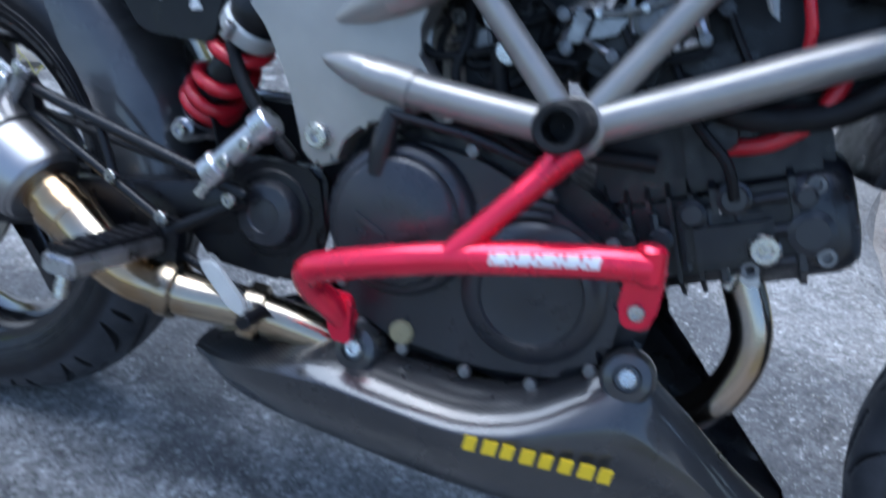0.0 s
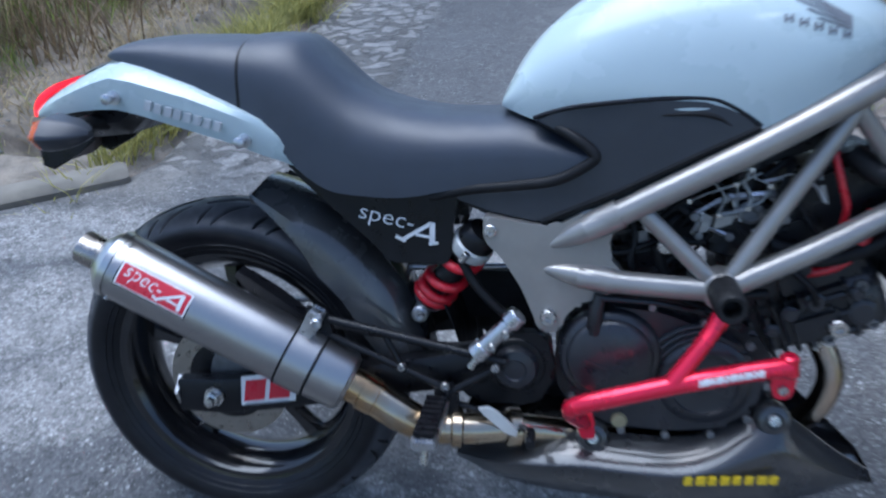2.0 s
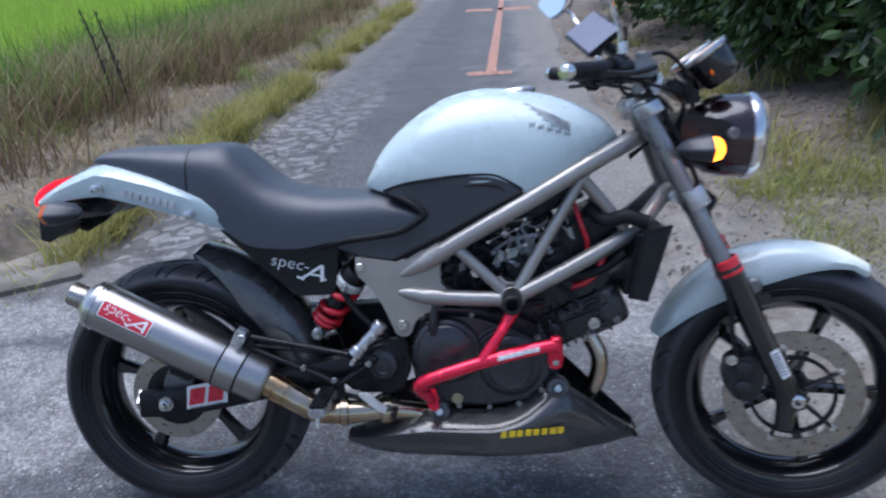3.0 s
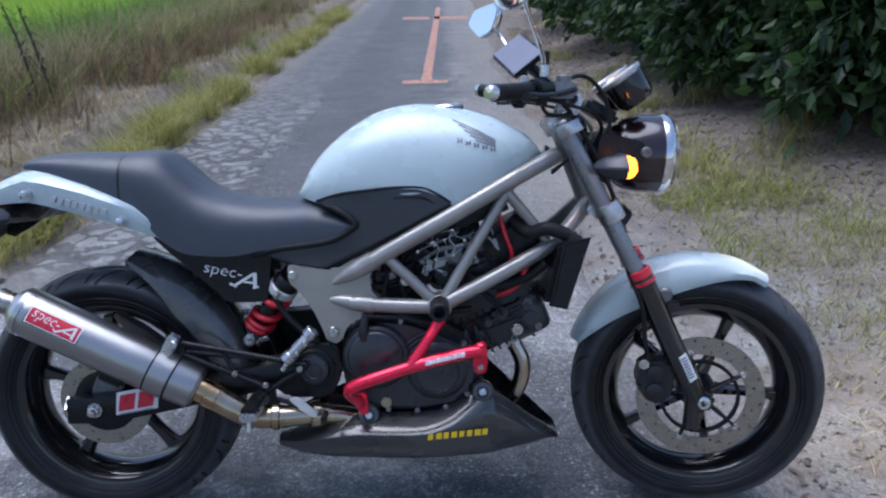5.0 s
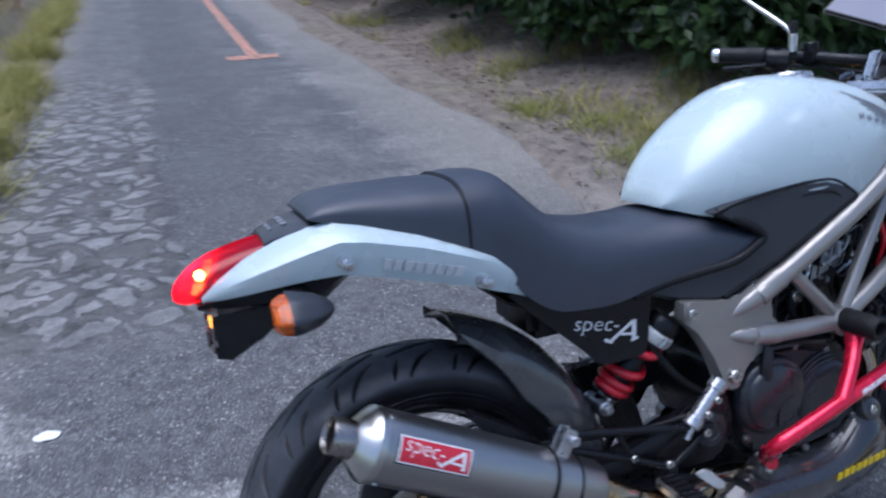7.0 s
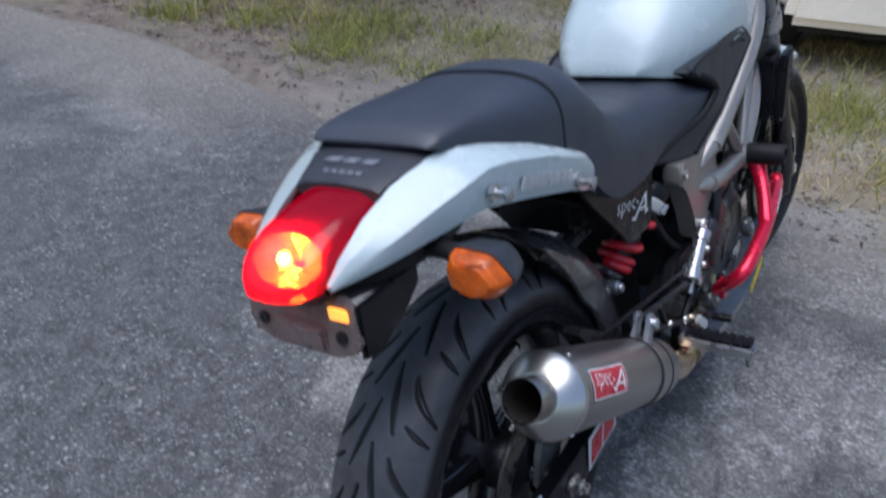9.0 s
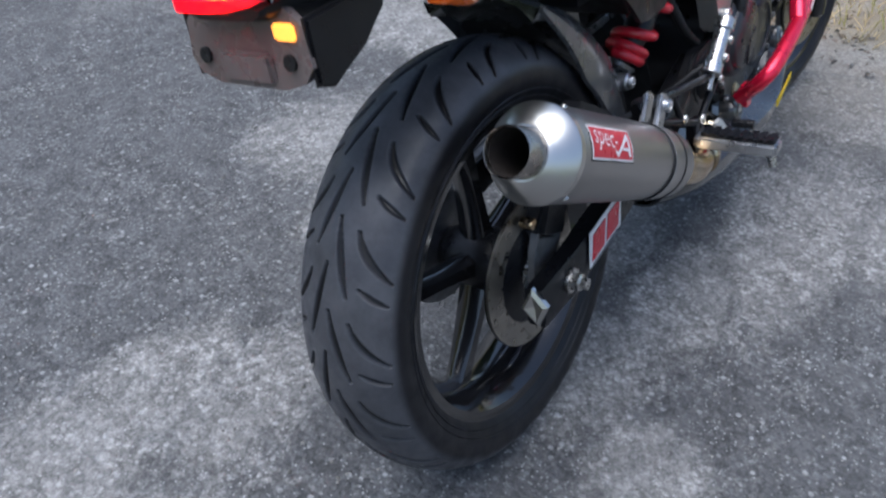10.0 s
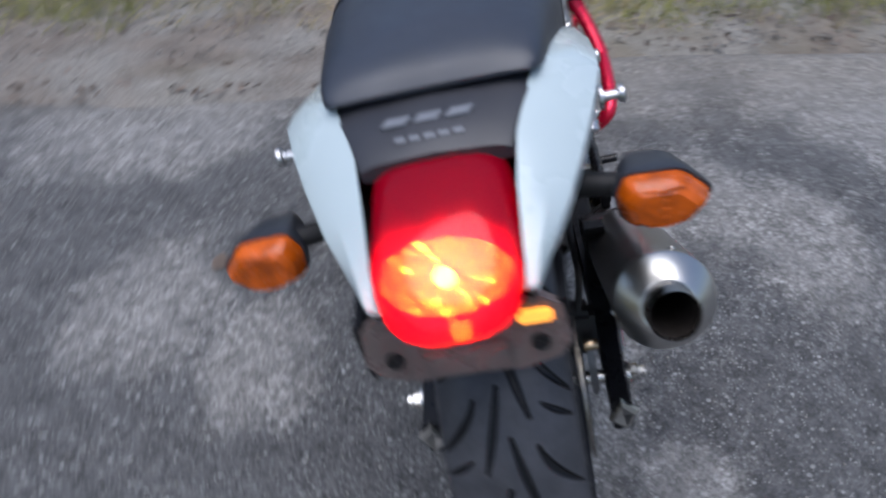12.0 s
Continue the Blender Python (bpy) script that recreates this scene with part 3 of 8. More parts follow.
bm = BM()
lathe(bm, [(0.0268, -0.018), (0.0268, -0.052), (0.0258, -0.054), (0.0245, -0.052), (0.0245, 0.09), (0.0005, 0.09)], MA, MX, 48)
part("tail_pipe", bm, TAILPIPE, muffler, "browned metal tail pipe")
bm = BM()
lathe(bm, [(0.0244, -0.047), (0.0236, -0.046), (0.0236, 0.085), (0.0005, 0.086)], MA, MX, 48)
part("pipe_soot", bm, SOOT, muffler, "sooty inside of the tail pipe")
bm = BM()
lathe(bm, [(0.043, ML - 0.001), (0.0445, ML - 0.001), (0.042, ML + 0.003), (0.024, ML + 0.005)], MA, MX, 48)
part("front_cap", bm, STEEL, muffler)
bm = BM()
for k in range(3):
    a = radians(20 + 120 * k)
    n0 = Vector((0, 0, 1)) - MX * MX.z
    n0.normalize()
    b0 = MX.cross(n0)
    d = n0 * math.cos(a) + b0 * math.sin(a)
    bolt(bm, MA + MX * 0.02 + d * 0.0529, d, 0.004, 0.003, False)
parts("rivet", bm, BOLT, muffler)
bm = BM()
sb = ML * 0.80
lathe(bm, [(0.0500, sb - 0.022), (0.0535, sb - 0.021), (0.0525, sb + 0.021), (0.0490, sb + 0.022)], MA, MX, 64)
strap = part("strap", bm, STEEL, muffler, "brushed steel strap")
bm = BM()
for o in (-0.024, 0.024):
    lathe(bm, [(0.0490, sb + o - 0.0022), (0.0536, sb + o - 0.0014), (0.0536, sb + o + 0.0014), (0.0485, sb + o + 0.0022)], MA, MX, 64)
parts("rubber_band", bm, RUBBER, strap)
UPM = (Vector((0, 0, 1)) - MX * MX.z).normalized()
bm = BM()
o = MA + MX * sb + UPM * 0.050 + Vector((0, -0.006, 0))
for dy in (-0.010, 0.010):
    block(bm, o.x - 0.012, o.x + 0.012, o.y + dy - 0.004, o.y + dy + 0.004, o.z - 0.006, o.z + 0.046, 0.003, (0, 27, 0))
bolt(bm, o + Vector((0.012, -0.014, 0.026)), (0, -1, 0), 0.009, 0.006)
part("clamp_lug", bm, ALU, strap, "silver clamp lug with a bolt")
# badge wrapped round the can
bm = BM()
def can_point(al, ang, lift):
    rr = float(np.interp(al, [0, 0.05, ML * 0.6, ML], [0.0529, 0.0532, 0.0525, 0.0488])) + lift
    d = UPM * math.cos(ang) + Vector((0, -1, 0)) * math.sin(ang)
    return MA + MX * al + d * rr
def wrap(bm, a0, a1, g0, g1, lift, k=8):
    rows = [[bm.verts.new(can_point(a, g, lift)) for g in np.linspace(g0, g1, k).tolist()] for a in np.linspace(a0, a1, k).tolist()]
    for r0, r1 in zip(rows, rows[1:]):
        for i in range(k - 1):
            bm.faces.new((r0[i], r0[i + 1], r1[i + 1], r1[i]))
wrap(bm, 0.0290, 0.1490, radians(45), radians(89), 0.0004)
badge = part("badge", bm, BLACK, muffler, "red badge with a white rim, a dark border and white lettering")
bm = BM()
wrap(bm, 0.0310, 0.1470, radians(47), radians(87), 0.0007)
part("badge_rim", bm, STICKW, badge)
bm = BM()
wrap(bm, 0.0340, 0.1440, radians(49.5), radians(84.5), 0.0010)
part("badge_field", bm, STICKR, badge)
bm = BM()
word(bm, "spec-", lambda u, v: can_point(0.040 + u, radians(68) - (v * 1.05 - 0.08 * u) / 0.053, 0.0014), 0.062)
strokes(bm, [(0.094, 0.002, 0.130, 0.025, 0.0042), (0.130, 0.026, 0.131, 0.001, 0.0060), (0.110, 0.009, 0.130, 0.008, 0.0032), (0.088, 0.006, 0.098, 0.001, 0.0038)], lambda u, v: can_point(u + 0.004, radians(82) - v / 0.053, 0.0015))
part("mark", bm, STICKW, badge)
bm = BM()
tube(bm, smooth_path([MB - MX * 0.01, MB + MX * 0.03, (0.315, -0.168, 0.325), (0.365, -0.168, 0.302), (0.43, -0.160, 0.296), (0.50, -0.140, 0.292), (0.58, -0.115, 0.275), (0.64, -0.09, 0.250)], 8), [0.0285, 0.030, 0.0295, 0.027, 0.025, 0.023, 0.022, 0.022], 22)
link = part("link_pipe", bm, PIPE, bike, "heat-tinted golden steel link pipe")
bm = BM()
for a, b in (((0.262, -0.168, 0.355), (0.290, -0.168, 0.341)), ((0.405, -0.164, 0.298), (0.425, -0.161, 0.297)), ((0.49, -0.143, 0.293), (0.512, -0.136, 0.290))):
    a, b = Vector(a), Vector(b)
    lathe(bm, [(0.0265, 0), (0.0310, 0.003), (0.0310, (b - a).length - 0.003), (0.0265, (b - a).length)], a, b - a, 28)
parts("pipe_clamp", bm, PIPE, link)
bm = BM()
tube(bm, smooth_path([(0.945, -0.045, 0.470), (0.962, -0.048, 0.435), (0.984, -0.05, 0.385), (0.980, -0.05, 0.335), (0.955, -0.045, 0.292), (0.90, -0.03, 0.252), (0.80, -0.03, 0.235), (0.64, -0.08, 0.245)], 8), 0.0195, 22)
header = part("header_pipe", bm, HEADER, bike, "polished curved header pipe with brown heat tint")
bm = BM()
block(bm, 0.928, 0.975, -0.085, -0.010, 0.444, 0.458, 0.004, (0, 25, 0))
part("flange", bm, ALU, header)
for y in (-0.078, -0.017):
    bm = BM()
    rod(bm, (0.948, y, 0.430), (0.953, y, 0.456), 0.007, 6)
    part("flange_nut", bm, BOLT, header)

# ---- frame
TUBES = [
    [(0.600, -0.149, 0.626), (0.635, -0.150, 0.647), (0.815, -0.150, 0.749), (0.942, -0.128, 0.820), (1.056, -0.062, 0.874)],
    [(0.590, -0.149, 0.556), (0.630, -0.150, 0.552), (0.700, -0.150, 0.548), (0.786, -0.150, 0.545)],
    [(0.786, -0.150, 0.545), (0.935, -0.130, 0.620), (1.052, -0.090, 0.683), (1.135, -0.040, 0.765)],
]
RADII = [0.0188, 0.0168, 0.0170]
frame_body = None
bm = BM()
rod(bm, (1.075, 0, 0.955), (1.160, 0, 0.740), 0.034, 28)
frame_body = part("frame", bm, FRAME, bike, "champagne-silver painted steel trellis frame")
for s in (-1, 1):
    for k, (pts, rad) in enumerate(zip(TUBES, RADII)):
        bm = BM()
        tube(bm, smooth_path([(x, y * -s, z) for x, y, z in pts], 8), rad, 20)
        part("frame_tube", bm, FRAME, frame_body)
    for a, b in (((0.668, -0.148, 0.662), (0.782, -0.148, 0.552)), ((0.792, -0.147, 0.552), (0.948, -0.122, 0.815)), ((0.930, -0.126, 0.806), (1.036, -0.095, 0.680))):
        bm = BM()
        tube(bm, [(a[0], a[1] * -s, a[2]), (b[0], b[1] * -s, b[2])], 0.0126, 18)
        part("frame_brace", bm, FRAME, frame_body)
    bm = BM()
    rod(bm, (0.788, s * 0.120, 0.547), (0.788, s * 0.166, 0.547), 0.027, 24)
    part("frame_node", bm, FRAME, frame_body)
    bm = BM()
    plate(bm, round_outline([(0.452, 0.640), (0.500, 0.634), (0.556, 0.628), (0.600, 0.655), (0.650, 0.655), (0.634, 0.612), (0.630, 0.588), (0.660, 0.556), (0.636, 0.526), (0.594, 0.512), (0.576, 0.492), (0.570, 0.470), (0.553, 0.460), (0.536, 0.466), (0.527, 0.492), (0.508, 0.535), (0.478, 0.580), (0.452, 0.604)], 3), s * 0.112, s * 0.146, 0.008)
    pl = part("pivot_plate", bm, FRAME, frame_body, "smooth cast pivot plate")
    bm = BM()
    for a, b, r in (((0.548, s * 0.139, 0.597), (0.645, s * 0.149, 0.653), 0.0222), ((0.538, s * 0.139, 0.563), (0.640, s * 0.149, 0.551), 0.0200)):
        tube(bm, smooth_path([a, (Vector(a) + Vector(b)) / 2, b]), [r * 0.28, r * 0.74, r * 0.97, r * 0.985], 20)
    part("socket", bm, FRAME, pl)
    bm = BM()
    bolt(bm, (0.551, s * 0.146, 0.490), (0, s, 0), 0.0125, 0.010)
    bolt(bm, (0.463, s * 0.146, 0.619), (0, s, 0), 0.0095, 0.006)
    parts("bolt", bm, BOLT, pl)
for s in (-1, 1):
    bm = BM()
    lathe(bm, [(0.012, 0.0), (0.0215, 0.002), (0.0215, 0.058), (0.0205, 0.076), (0.0180, 0.079), (0.0128, 0.078), (0.011, 0.050), (0.0005, 0.050)], (0.788, s * 0.158, 0.552), (0, s, 0), 28)
    part("frame_slider", bm, RUBBER, bike, "black plastic frame slider with a deep bolt hole")

# ---- engine
bm = BM()
ring = []
CASE = [(0.560, 0.400), (0.572, 0.340), (0.615, 0.298), (0.70, 0.288), (0.80, 0.292), (0.868, 0.318), (0.892, 0.365), (0.886, 0.420), (0.850, 0.470), (0.780, 0.505), (0.70, 0.520), (0.62, 0.515), (0.572, 0.475)]
plate(bm, round_outline(CASE, 3), -0.108, 0.108, 0.010)
engine = part("engine", bm, DARK, bike, "dark grey painted V-twin engine")
for s in (-1, 1):
    bm = BM()
    plate(bm, round_outline([(0.584, 0.372), (0.60, 0.330), (0.65, 0.308), (0.74, 0.304), (0.83, 0.318), (0.862, 0.350), (0.866, 0.405), (0.835, 0.450), (0.775, 0.478), (0.71, 0.500), (0.63, 0.506), (0.588, 0.47)], 3), s * 0.105, s * 0.132, 0.009)
    cover = part("crankcase_cover", bm, COVER, engine)
    bm = BM()
    lathe(bm, [(0.076, 0.125), (0.075, 0.140), (0.070, 0.147), (0.064, 0.149), (0.061, 0.155), (0.057, 0.158), (0.020, 0.161), (0.0005, 0.1615)], (0.643, 0, 0.428), (0, s, 0), 56)
    part("clutch_cover", bm, COVER, cover, "round matt black clutch cover with a raised three-line mark")
    bm = BM()
    for a in (158, 22, 270):
        d = Vector((math.cos(radians(a)), 0, math.sin(radians(a))))
        t = Vector((-d.z, 0, d.x))
        o = Vector((0.643, s * 0.1600, 0.414))
        q = [o + d * 0.004 - t * 0.0024, o + d * 0.004 + t * 0.0024, o + d * 0.040 + t * 0.0024 - Vector((0, s * 0.001, 0)), o + d * 0.040 - t * 0.0024 - Vector((0, s * 0.001, 0))]
        lo = [bm.verts.new(p) for p in q]
        hi = [bm.verts.new(p + Vector((0, s * 0.0034, 0))) for p in q]
        bm.faces.new(hi)
        for i in range(4):
            bm.faces.new((lo[i], lo[(i + 1) % 4], hi[(i + 1) % 4], hi[i]))
    parts("raised_line", bm, COVER, cover)
    bm = BM()
    lathe(bm, [(0.070, 0.125), (0.069, 0.134), (0.062, 0.141), (0.050, 0.143), (0.048, 0.139), (0.040, 0.138), (0.0005, 0.139)], (0.782, 0, 0.392), (0, s, 0), 56)
    part("generator_cover", bm, COVER, cover)
    for rr, yy in ((0.074, 0.1365), (0.083, 0.1355), (0.092, 0.1345)):
        bm = BM()
        tube(bm, [(0.782 + rr * math.cos(radians(a)), s * yy, 0.392 + rr * math.sin(radians(a))) for a in range(88, 151, 6)], 0.0034, 8)
        part("cooling_rib", bm, COVER, cover)
    bm = BM()
    for x, z in ((0.592, 0.352), (0.62, 0.312), (0.668, 0.300), (0.735, 0.297), (0.80, 0.305), (0.850, 0.335), (0.872, 0.392), (0.842, 0.455), (0.775, 0.487), (0.70, 0.508), (0.615, 0.502), (0.578, 0.450)):
        bolt(bm, (x, s * 0.130, z), (0, s, 0), 0.0065, 0.008, False)
    parts("case_bolt", bm, GREYRUB, cover)
bm = BM()
bolt(bm, (0.664, -0.128, 0.316), (0, -1, 0), 0.013, 0.010, False)
part("sight_glass", bm, surface("oil_glass", (0.30, 0.27, 0.16), 0.2), engine, "yellowish oil sight glass")
bm = BM()
marks(bm, (0.810, -0.1335, 0.383), (1, 0, 0.20), (0, 0, 1), [(0, 0, 0.034, 0.022, 0)])
part("case_label", bm, COLLAR, engine, "pale metal label plate")


def cylinder(base, top, w0, w1, fins):
    """A finned cylinder with its head, along base to top."""
    base, top = Vector(base), Vector(top)
    ax = (top - base).normalized()
    side = Vector((0, 1, 0))
    up = ax.cross(side)
    L = (top - base).length

    def slab(bm, h0, h1, hw, hd, bev=0.15):
        rs = []
        for h in (h0, h1):
            rs.append([base + ax * h + side * (hw * a) + up * (hd * b) for a, b in ((-1, -0.7), (-0.7, -1), (0.7, -1), (1, -0.7), (1, 0.7), (0.7, 1), (-0.7, 1), (-1, 0.7))])
        loft(bm, rs)

    bm = BM()
    slab(bm, -0.03, L * 0.52, w0 * 0.86, w1 * 0.86)
    cyl = part("cylinder", bm, DARK, engine)
    for k in range(fins):
        bm = BM()
        h = L * (0.03 + 0.47 * k / max(1, fins - 1))
        slab(bm, h, h + 0.0042, w0, w1)
        part("fin", bm, DARK, cyl)
    bm = BM()
    slab(bm, L * 0.53, L * 0.78, w0 * 0.98, w1 * 0.95)
    head = part("cylinder_head", bm, DARK, engine)
    for h in (0.50, 0.77):
        bm = BM()
        slab(bm, L * h, L * h + 0.006, w0 * 1.04, w1 * 1.03)
        part("gasket_lip", bm, COVER, head)
    bm = BM()
    rings = []
    for h, k in ((0.79, 0.97), (0.80, 1.0), (0.90, 1.0), (0.95, 0.96), (0.985, 0.86), (1.0, 0.70)):
        rings.append([base + ax * (L * h) + side * (w0 * k * math.copysign(abs(math.cos(a)) ** 0.55, math.cos(a))) + up * (w1 * k * math.copysign(abs(math.sin(a)) ** 0.55, math.sin(a))) for a in (2 * math.pi * i / 28 for i in range(28))])
    loft(bm, rings)
    part("head_cover", bm, COVER, head)
    for s in (-1, 1):
        for k in range(3):
            bm = BM()
            u = w1 * (-0.55 + 0.5 * k)
            tube(bm, [base + ax * (L * 0.54) + side * (s * w0 * 0.97) + up * u, base + ax * (L * 0.76) + side * (s * w0 * 0.99) + up * u], 0.006, 8)
            part("head_rib", bm, DARK, head)
    for s in (-1, 1):
        bm = BM()
        for h, u in ((0.60, -0.6), (0.60, 0.55), (0.86, -0.55), (0.86, 0.55)):
            bolt(bm, base + ax * (L * h) + side * (s * w0 * 0.96) + up * (w1 * u), (0, s, 0), 0.009, 0.010)
        parts("head_bolt", bm, GREYRUB, head)


cylinder((0.815, 0, 0.430), (1.035, 0, 0.525), 0.088, 0.058, 7)
cylinder((0.715, 0, 0.500), (0.650, 0, 0.720), 0.080, 0.056, 6)
bm = BM()
bolt(bm, (0.966, -0.100, 0.478), (0, -1, 0), 0.014, 0.010)
part("engine_bolt", bm, BOLT, engine, "bright engine mounting bolt")
for x, z, r, h in ((0.930, 0.515, 0.012, 0.030), (1.000, 0.500, 0.016, 0.016), (0.900, 0.492, 0.010, 0.022), (0.985, 0.530, 0.008, 0.026), (0.880, 0.462, 0.009, 0.018)):
    bm = BM()
    rod(bm, (x, -0.080, z), (x, -0.080 - h, z), r, 18)
    lathe(bm, [(r * 1.25, 0), (r * 1.25, 0.004), (r * 0.9, 0.006)], (x, -0.080 - h * 0.6, z), (0, -1, 0), 18)
    part("engine_boss", bm, COVER, engine)
for k in range(6):
    bm = BM()
    o = Vector((0.845, -0.088, 0.415)) + Vector((0.022, 0, 0.0085)) * k
    tube(bm, [o, o + Vector((-0.022, -0.004, 0.052))], 0.0042, 6)
    part("cylinder_rib", bm, COVER, engine)
bm = BM()
tube(bm, smooth_path([(0.930, -0.110, 0.515), (0.915, -0.120, 0.545), (0.880, -0.115, 0.575), (0.850, -0.10, 0.620)], 5), 0.0048, 8)
part("plug_lead", bm, RUBBER, engine)
bm = BM()
block(bm, 0.900, 0.975, -0.102, -0.078, 0.452, 0.500, 0.008, (0, -22, 0))
part("mount_lug", bm, DARK, engine)
# water pipes, carburettors, coils and cables between the cylinders
for y in (-0.055, 0.055):
    bm = BM()
    rod(bm, (0.800, y, 0.575), (0.830, y, 0.720), 0.033, 24)
    block(bm, 0.775, 0.845, y - 0.04, y + 0.04, 0.590, 0.655, 0.008, (0, 12, 0))
    block(bm, 0.700, 0.780, y - 0.03, y + 0.03, 0.590, 0.660, 0.012, (0, 30, 0))
    block(bm, 0.845, 0.930, y - 0.03, y + 0.03, 0.560, 0.640, 0.012, (0, -20, 0))
    carb = parts("carburettor", bm, DARK, engine, "dark carburettor with bare metal linkage")
    bm = BM()
    s = -1 if y < 0 else 1
    for x0, z0, x1, z1, rr in ((0.748, 0.640, 0.790, 0.668, 0.0045), (0.790, 0.668, 0.850, 0.676, 0.0055), (0.752, 0.612, 0.764, 0.646, 0.0050), (0.800, 0.672, 0.812, 0.634, 0.0040), (0.850, 0.676, 0.872, 0.640, 0.0045), (0.832, 0.618, 0.872, 0.640, 0.0035), (0.770, 0.624, 0.800, 0.612, 0.0035), (0.840, 0.692, 0.874, 0.700, 0.0040)):
        tube(bm, [(x0, y + s * 0.047, z0), (x1, y + s * 0.049, z1)], rr, 6)
    parts("linkage", bm, ALU, carb)
    bm = BM()
    for x0, z0 in ((0.750, 0.640), (0.790, 0.668), (0.850, 0.676), (0.872, 0.640), (0.758, 0.612), (0.836, 0.654), (0.800, 0.612)):
        bolt(bm, (x0, y + s * 0.050, z0), (0, s, 0), 0.0065, 0.007, False)
    parts("linkage_bolt", bm, GREYRUB, carb)
    bm = BM()
    lathe(bm, [(0.017, 0), (0.017, 0.006), (0.012, 0.008), (0.012, 0.003), (0.0005, 0.003)], (0.826, y + s * 0.046, 0.648), (0, s, 0), 20)
    part("throttle_drum", bm, GREYRUB, carb)
# pierced throttle brackets and their straps
for pts, rr in (([(0.740, 0.664), (0.765, 0.676), (0.800, 0.690), (0.832, 0.707)], 0.0042), ([(0.772, 0.690), (0.778, 0.706), (0.800, 0.709), (0.818, 0.711), (0.826, 0.698)], 0.0055), ([(0.818, 0.711), (0.811, 0.692), (0.822, 0.674), (0.819, 0.657)], 0.0062), ([(0.819, 0.657), (0.800, 0.649), (0.781, 0.646)], 0.0060), ([(0.772, 0.690), (0.787, 0.672), (0.781, 0.646)], 0.0040), ([(0.826, 0.698), (0.845, 0.689), (0.838, 0.668), (0.819, 0.657)], 0.0035), ([(0.800, 0.690), (0.806, 0.668), (0.800, 0.649)], 0.0030), ([(0.893, 0.722), (0.906, 0.713), (0.909, 0.700)], 0.0045), ([(0.898, 0.696), (0.908, 0.684), (0.916, 0.670)], 0.0055), ([(0.852, 0.700), (0.872, 0.706), (0.884, 0.694)], 0.0030)):
    bm = BM()
    tube(bm, [(p[0], -0.113, p[2]) for p in smooth_path([(x, 0, z) for x, z in pts], 3)], rr, 8, True, 0.35)
    part("throttle_bracket", bm, COLLAR, engine, "bare cast alloy bracket")
for outline in ([(0.761, 0.646), (0.775, 0.641), (0.770, 0.619), (0.757, 0.616)], [(0.779, 0.641), (0.807, 0.646), (0.800, 0.631), (0.776, 0.622)], [(0.908, 0.690), (0.916, 0.692), (0.924, 0.664), (0.916, 0.668)]):
    bm = BM()
    plate(bm, outline, -0.112, -0.108, 0.001)
    part("throttle_bracket", bm, DULLALLOY, engine, "bare cast alloy bracket")
bm = BM()
for x, z in ((0.740, 0.664), (0.778, 0.707), (0.818, 0.712), (0.845, 0.689), (0.819, 0.656), (0.781, 0.645), (0.800, 0.690)):
    bolt(bm, (x, -0.116, z), (0, -1, 0), 0.0040, 0.003, False)
parts("linkage_bolt", bm, BOLT, engine)
bm = BM()
lathe(bm, [(0.006, 0), (0.006, 0.004), (0.012, 0.004), (0.012, 0), (0.006, 0)], (0.691, -0.112, 0.628), (0, -1, 0), 22)
part("washer", bm, COLLAR, engine)
bm = BM()
block(bm, 0.60, 0.96, -0.105, 0.105, 0.690, 0.790, 0.02, (0, -22, 0))
part("air_box", bm, BLACK, bike, "black plastic air box under the tank")
bm = BM()
block(bm, 0.880, 1.03, -0.072, 0.072, 0.590, 0.720, 0.015, (0, -25, 0))
part("ignition_coil", bm, BLACK, bike)
# invented dark blocks that close the see-through gap among the engine parts
bm = BM()
block(bm, 0.865, 1.000, -0.080, 0.080, 0.520, 0.600, 0.012, (0, -22, 0))
block(bm, 0.800, 0.905, -0.070, 0.070, 0.475, 0.600, 0.012, (0, -10, 0))
rod(bm, (0.905, -0.084, 0.565), (0.905, -0.100, 0.565), 0.016, 20)
rod(bm, (0.955, -0.084, 0.580), (0.955, -0.096, 0.580), 0.010, 16)
part("gap_filler", bm, DARK, engine)
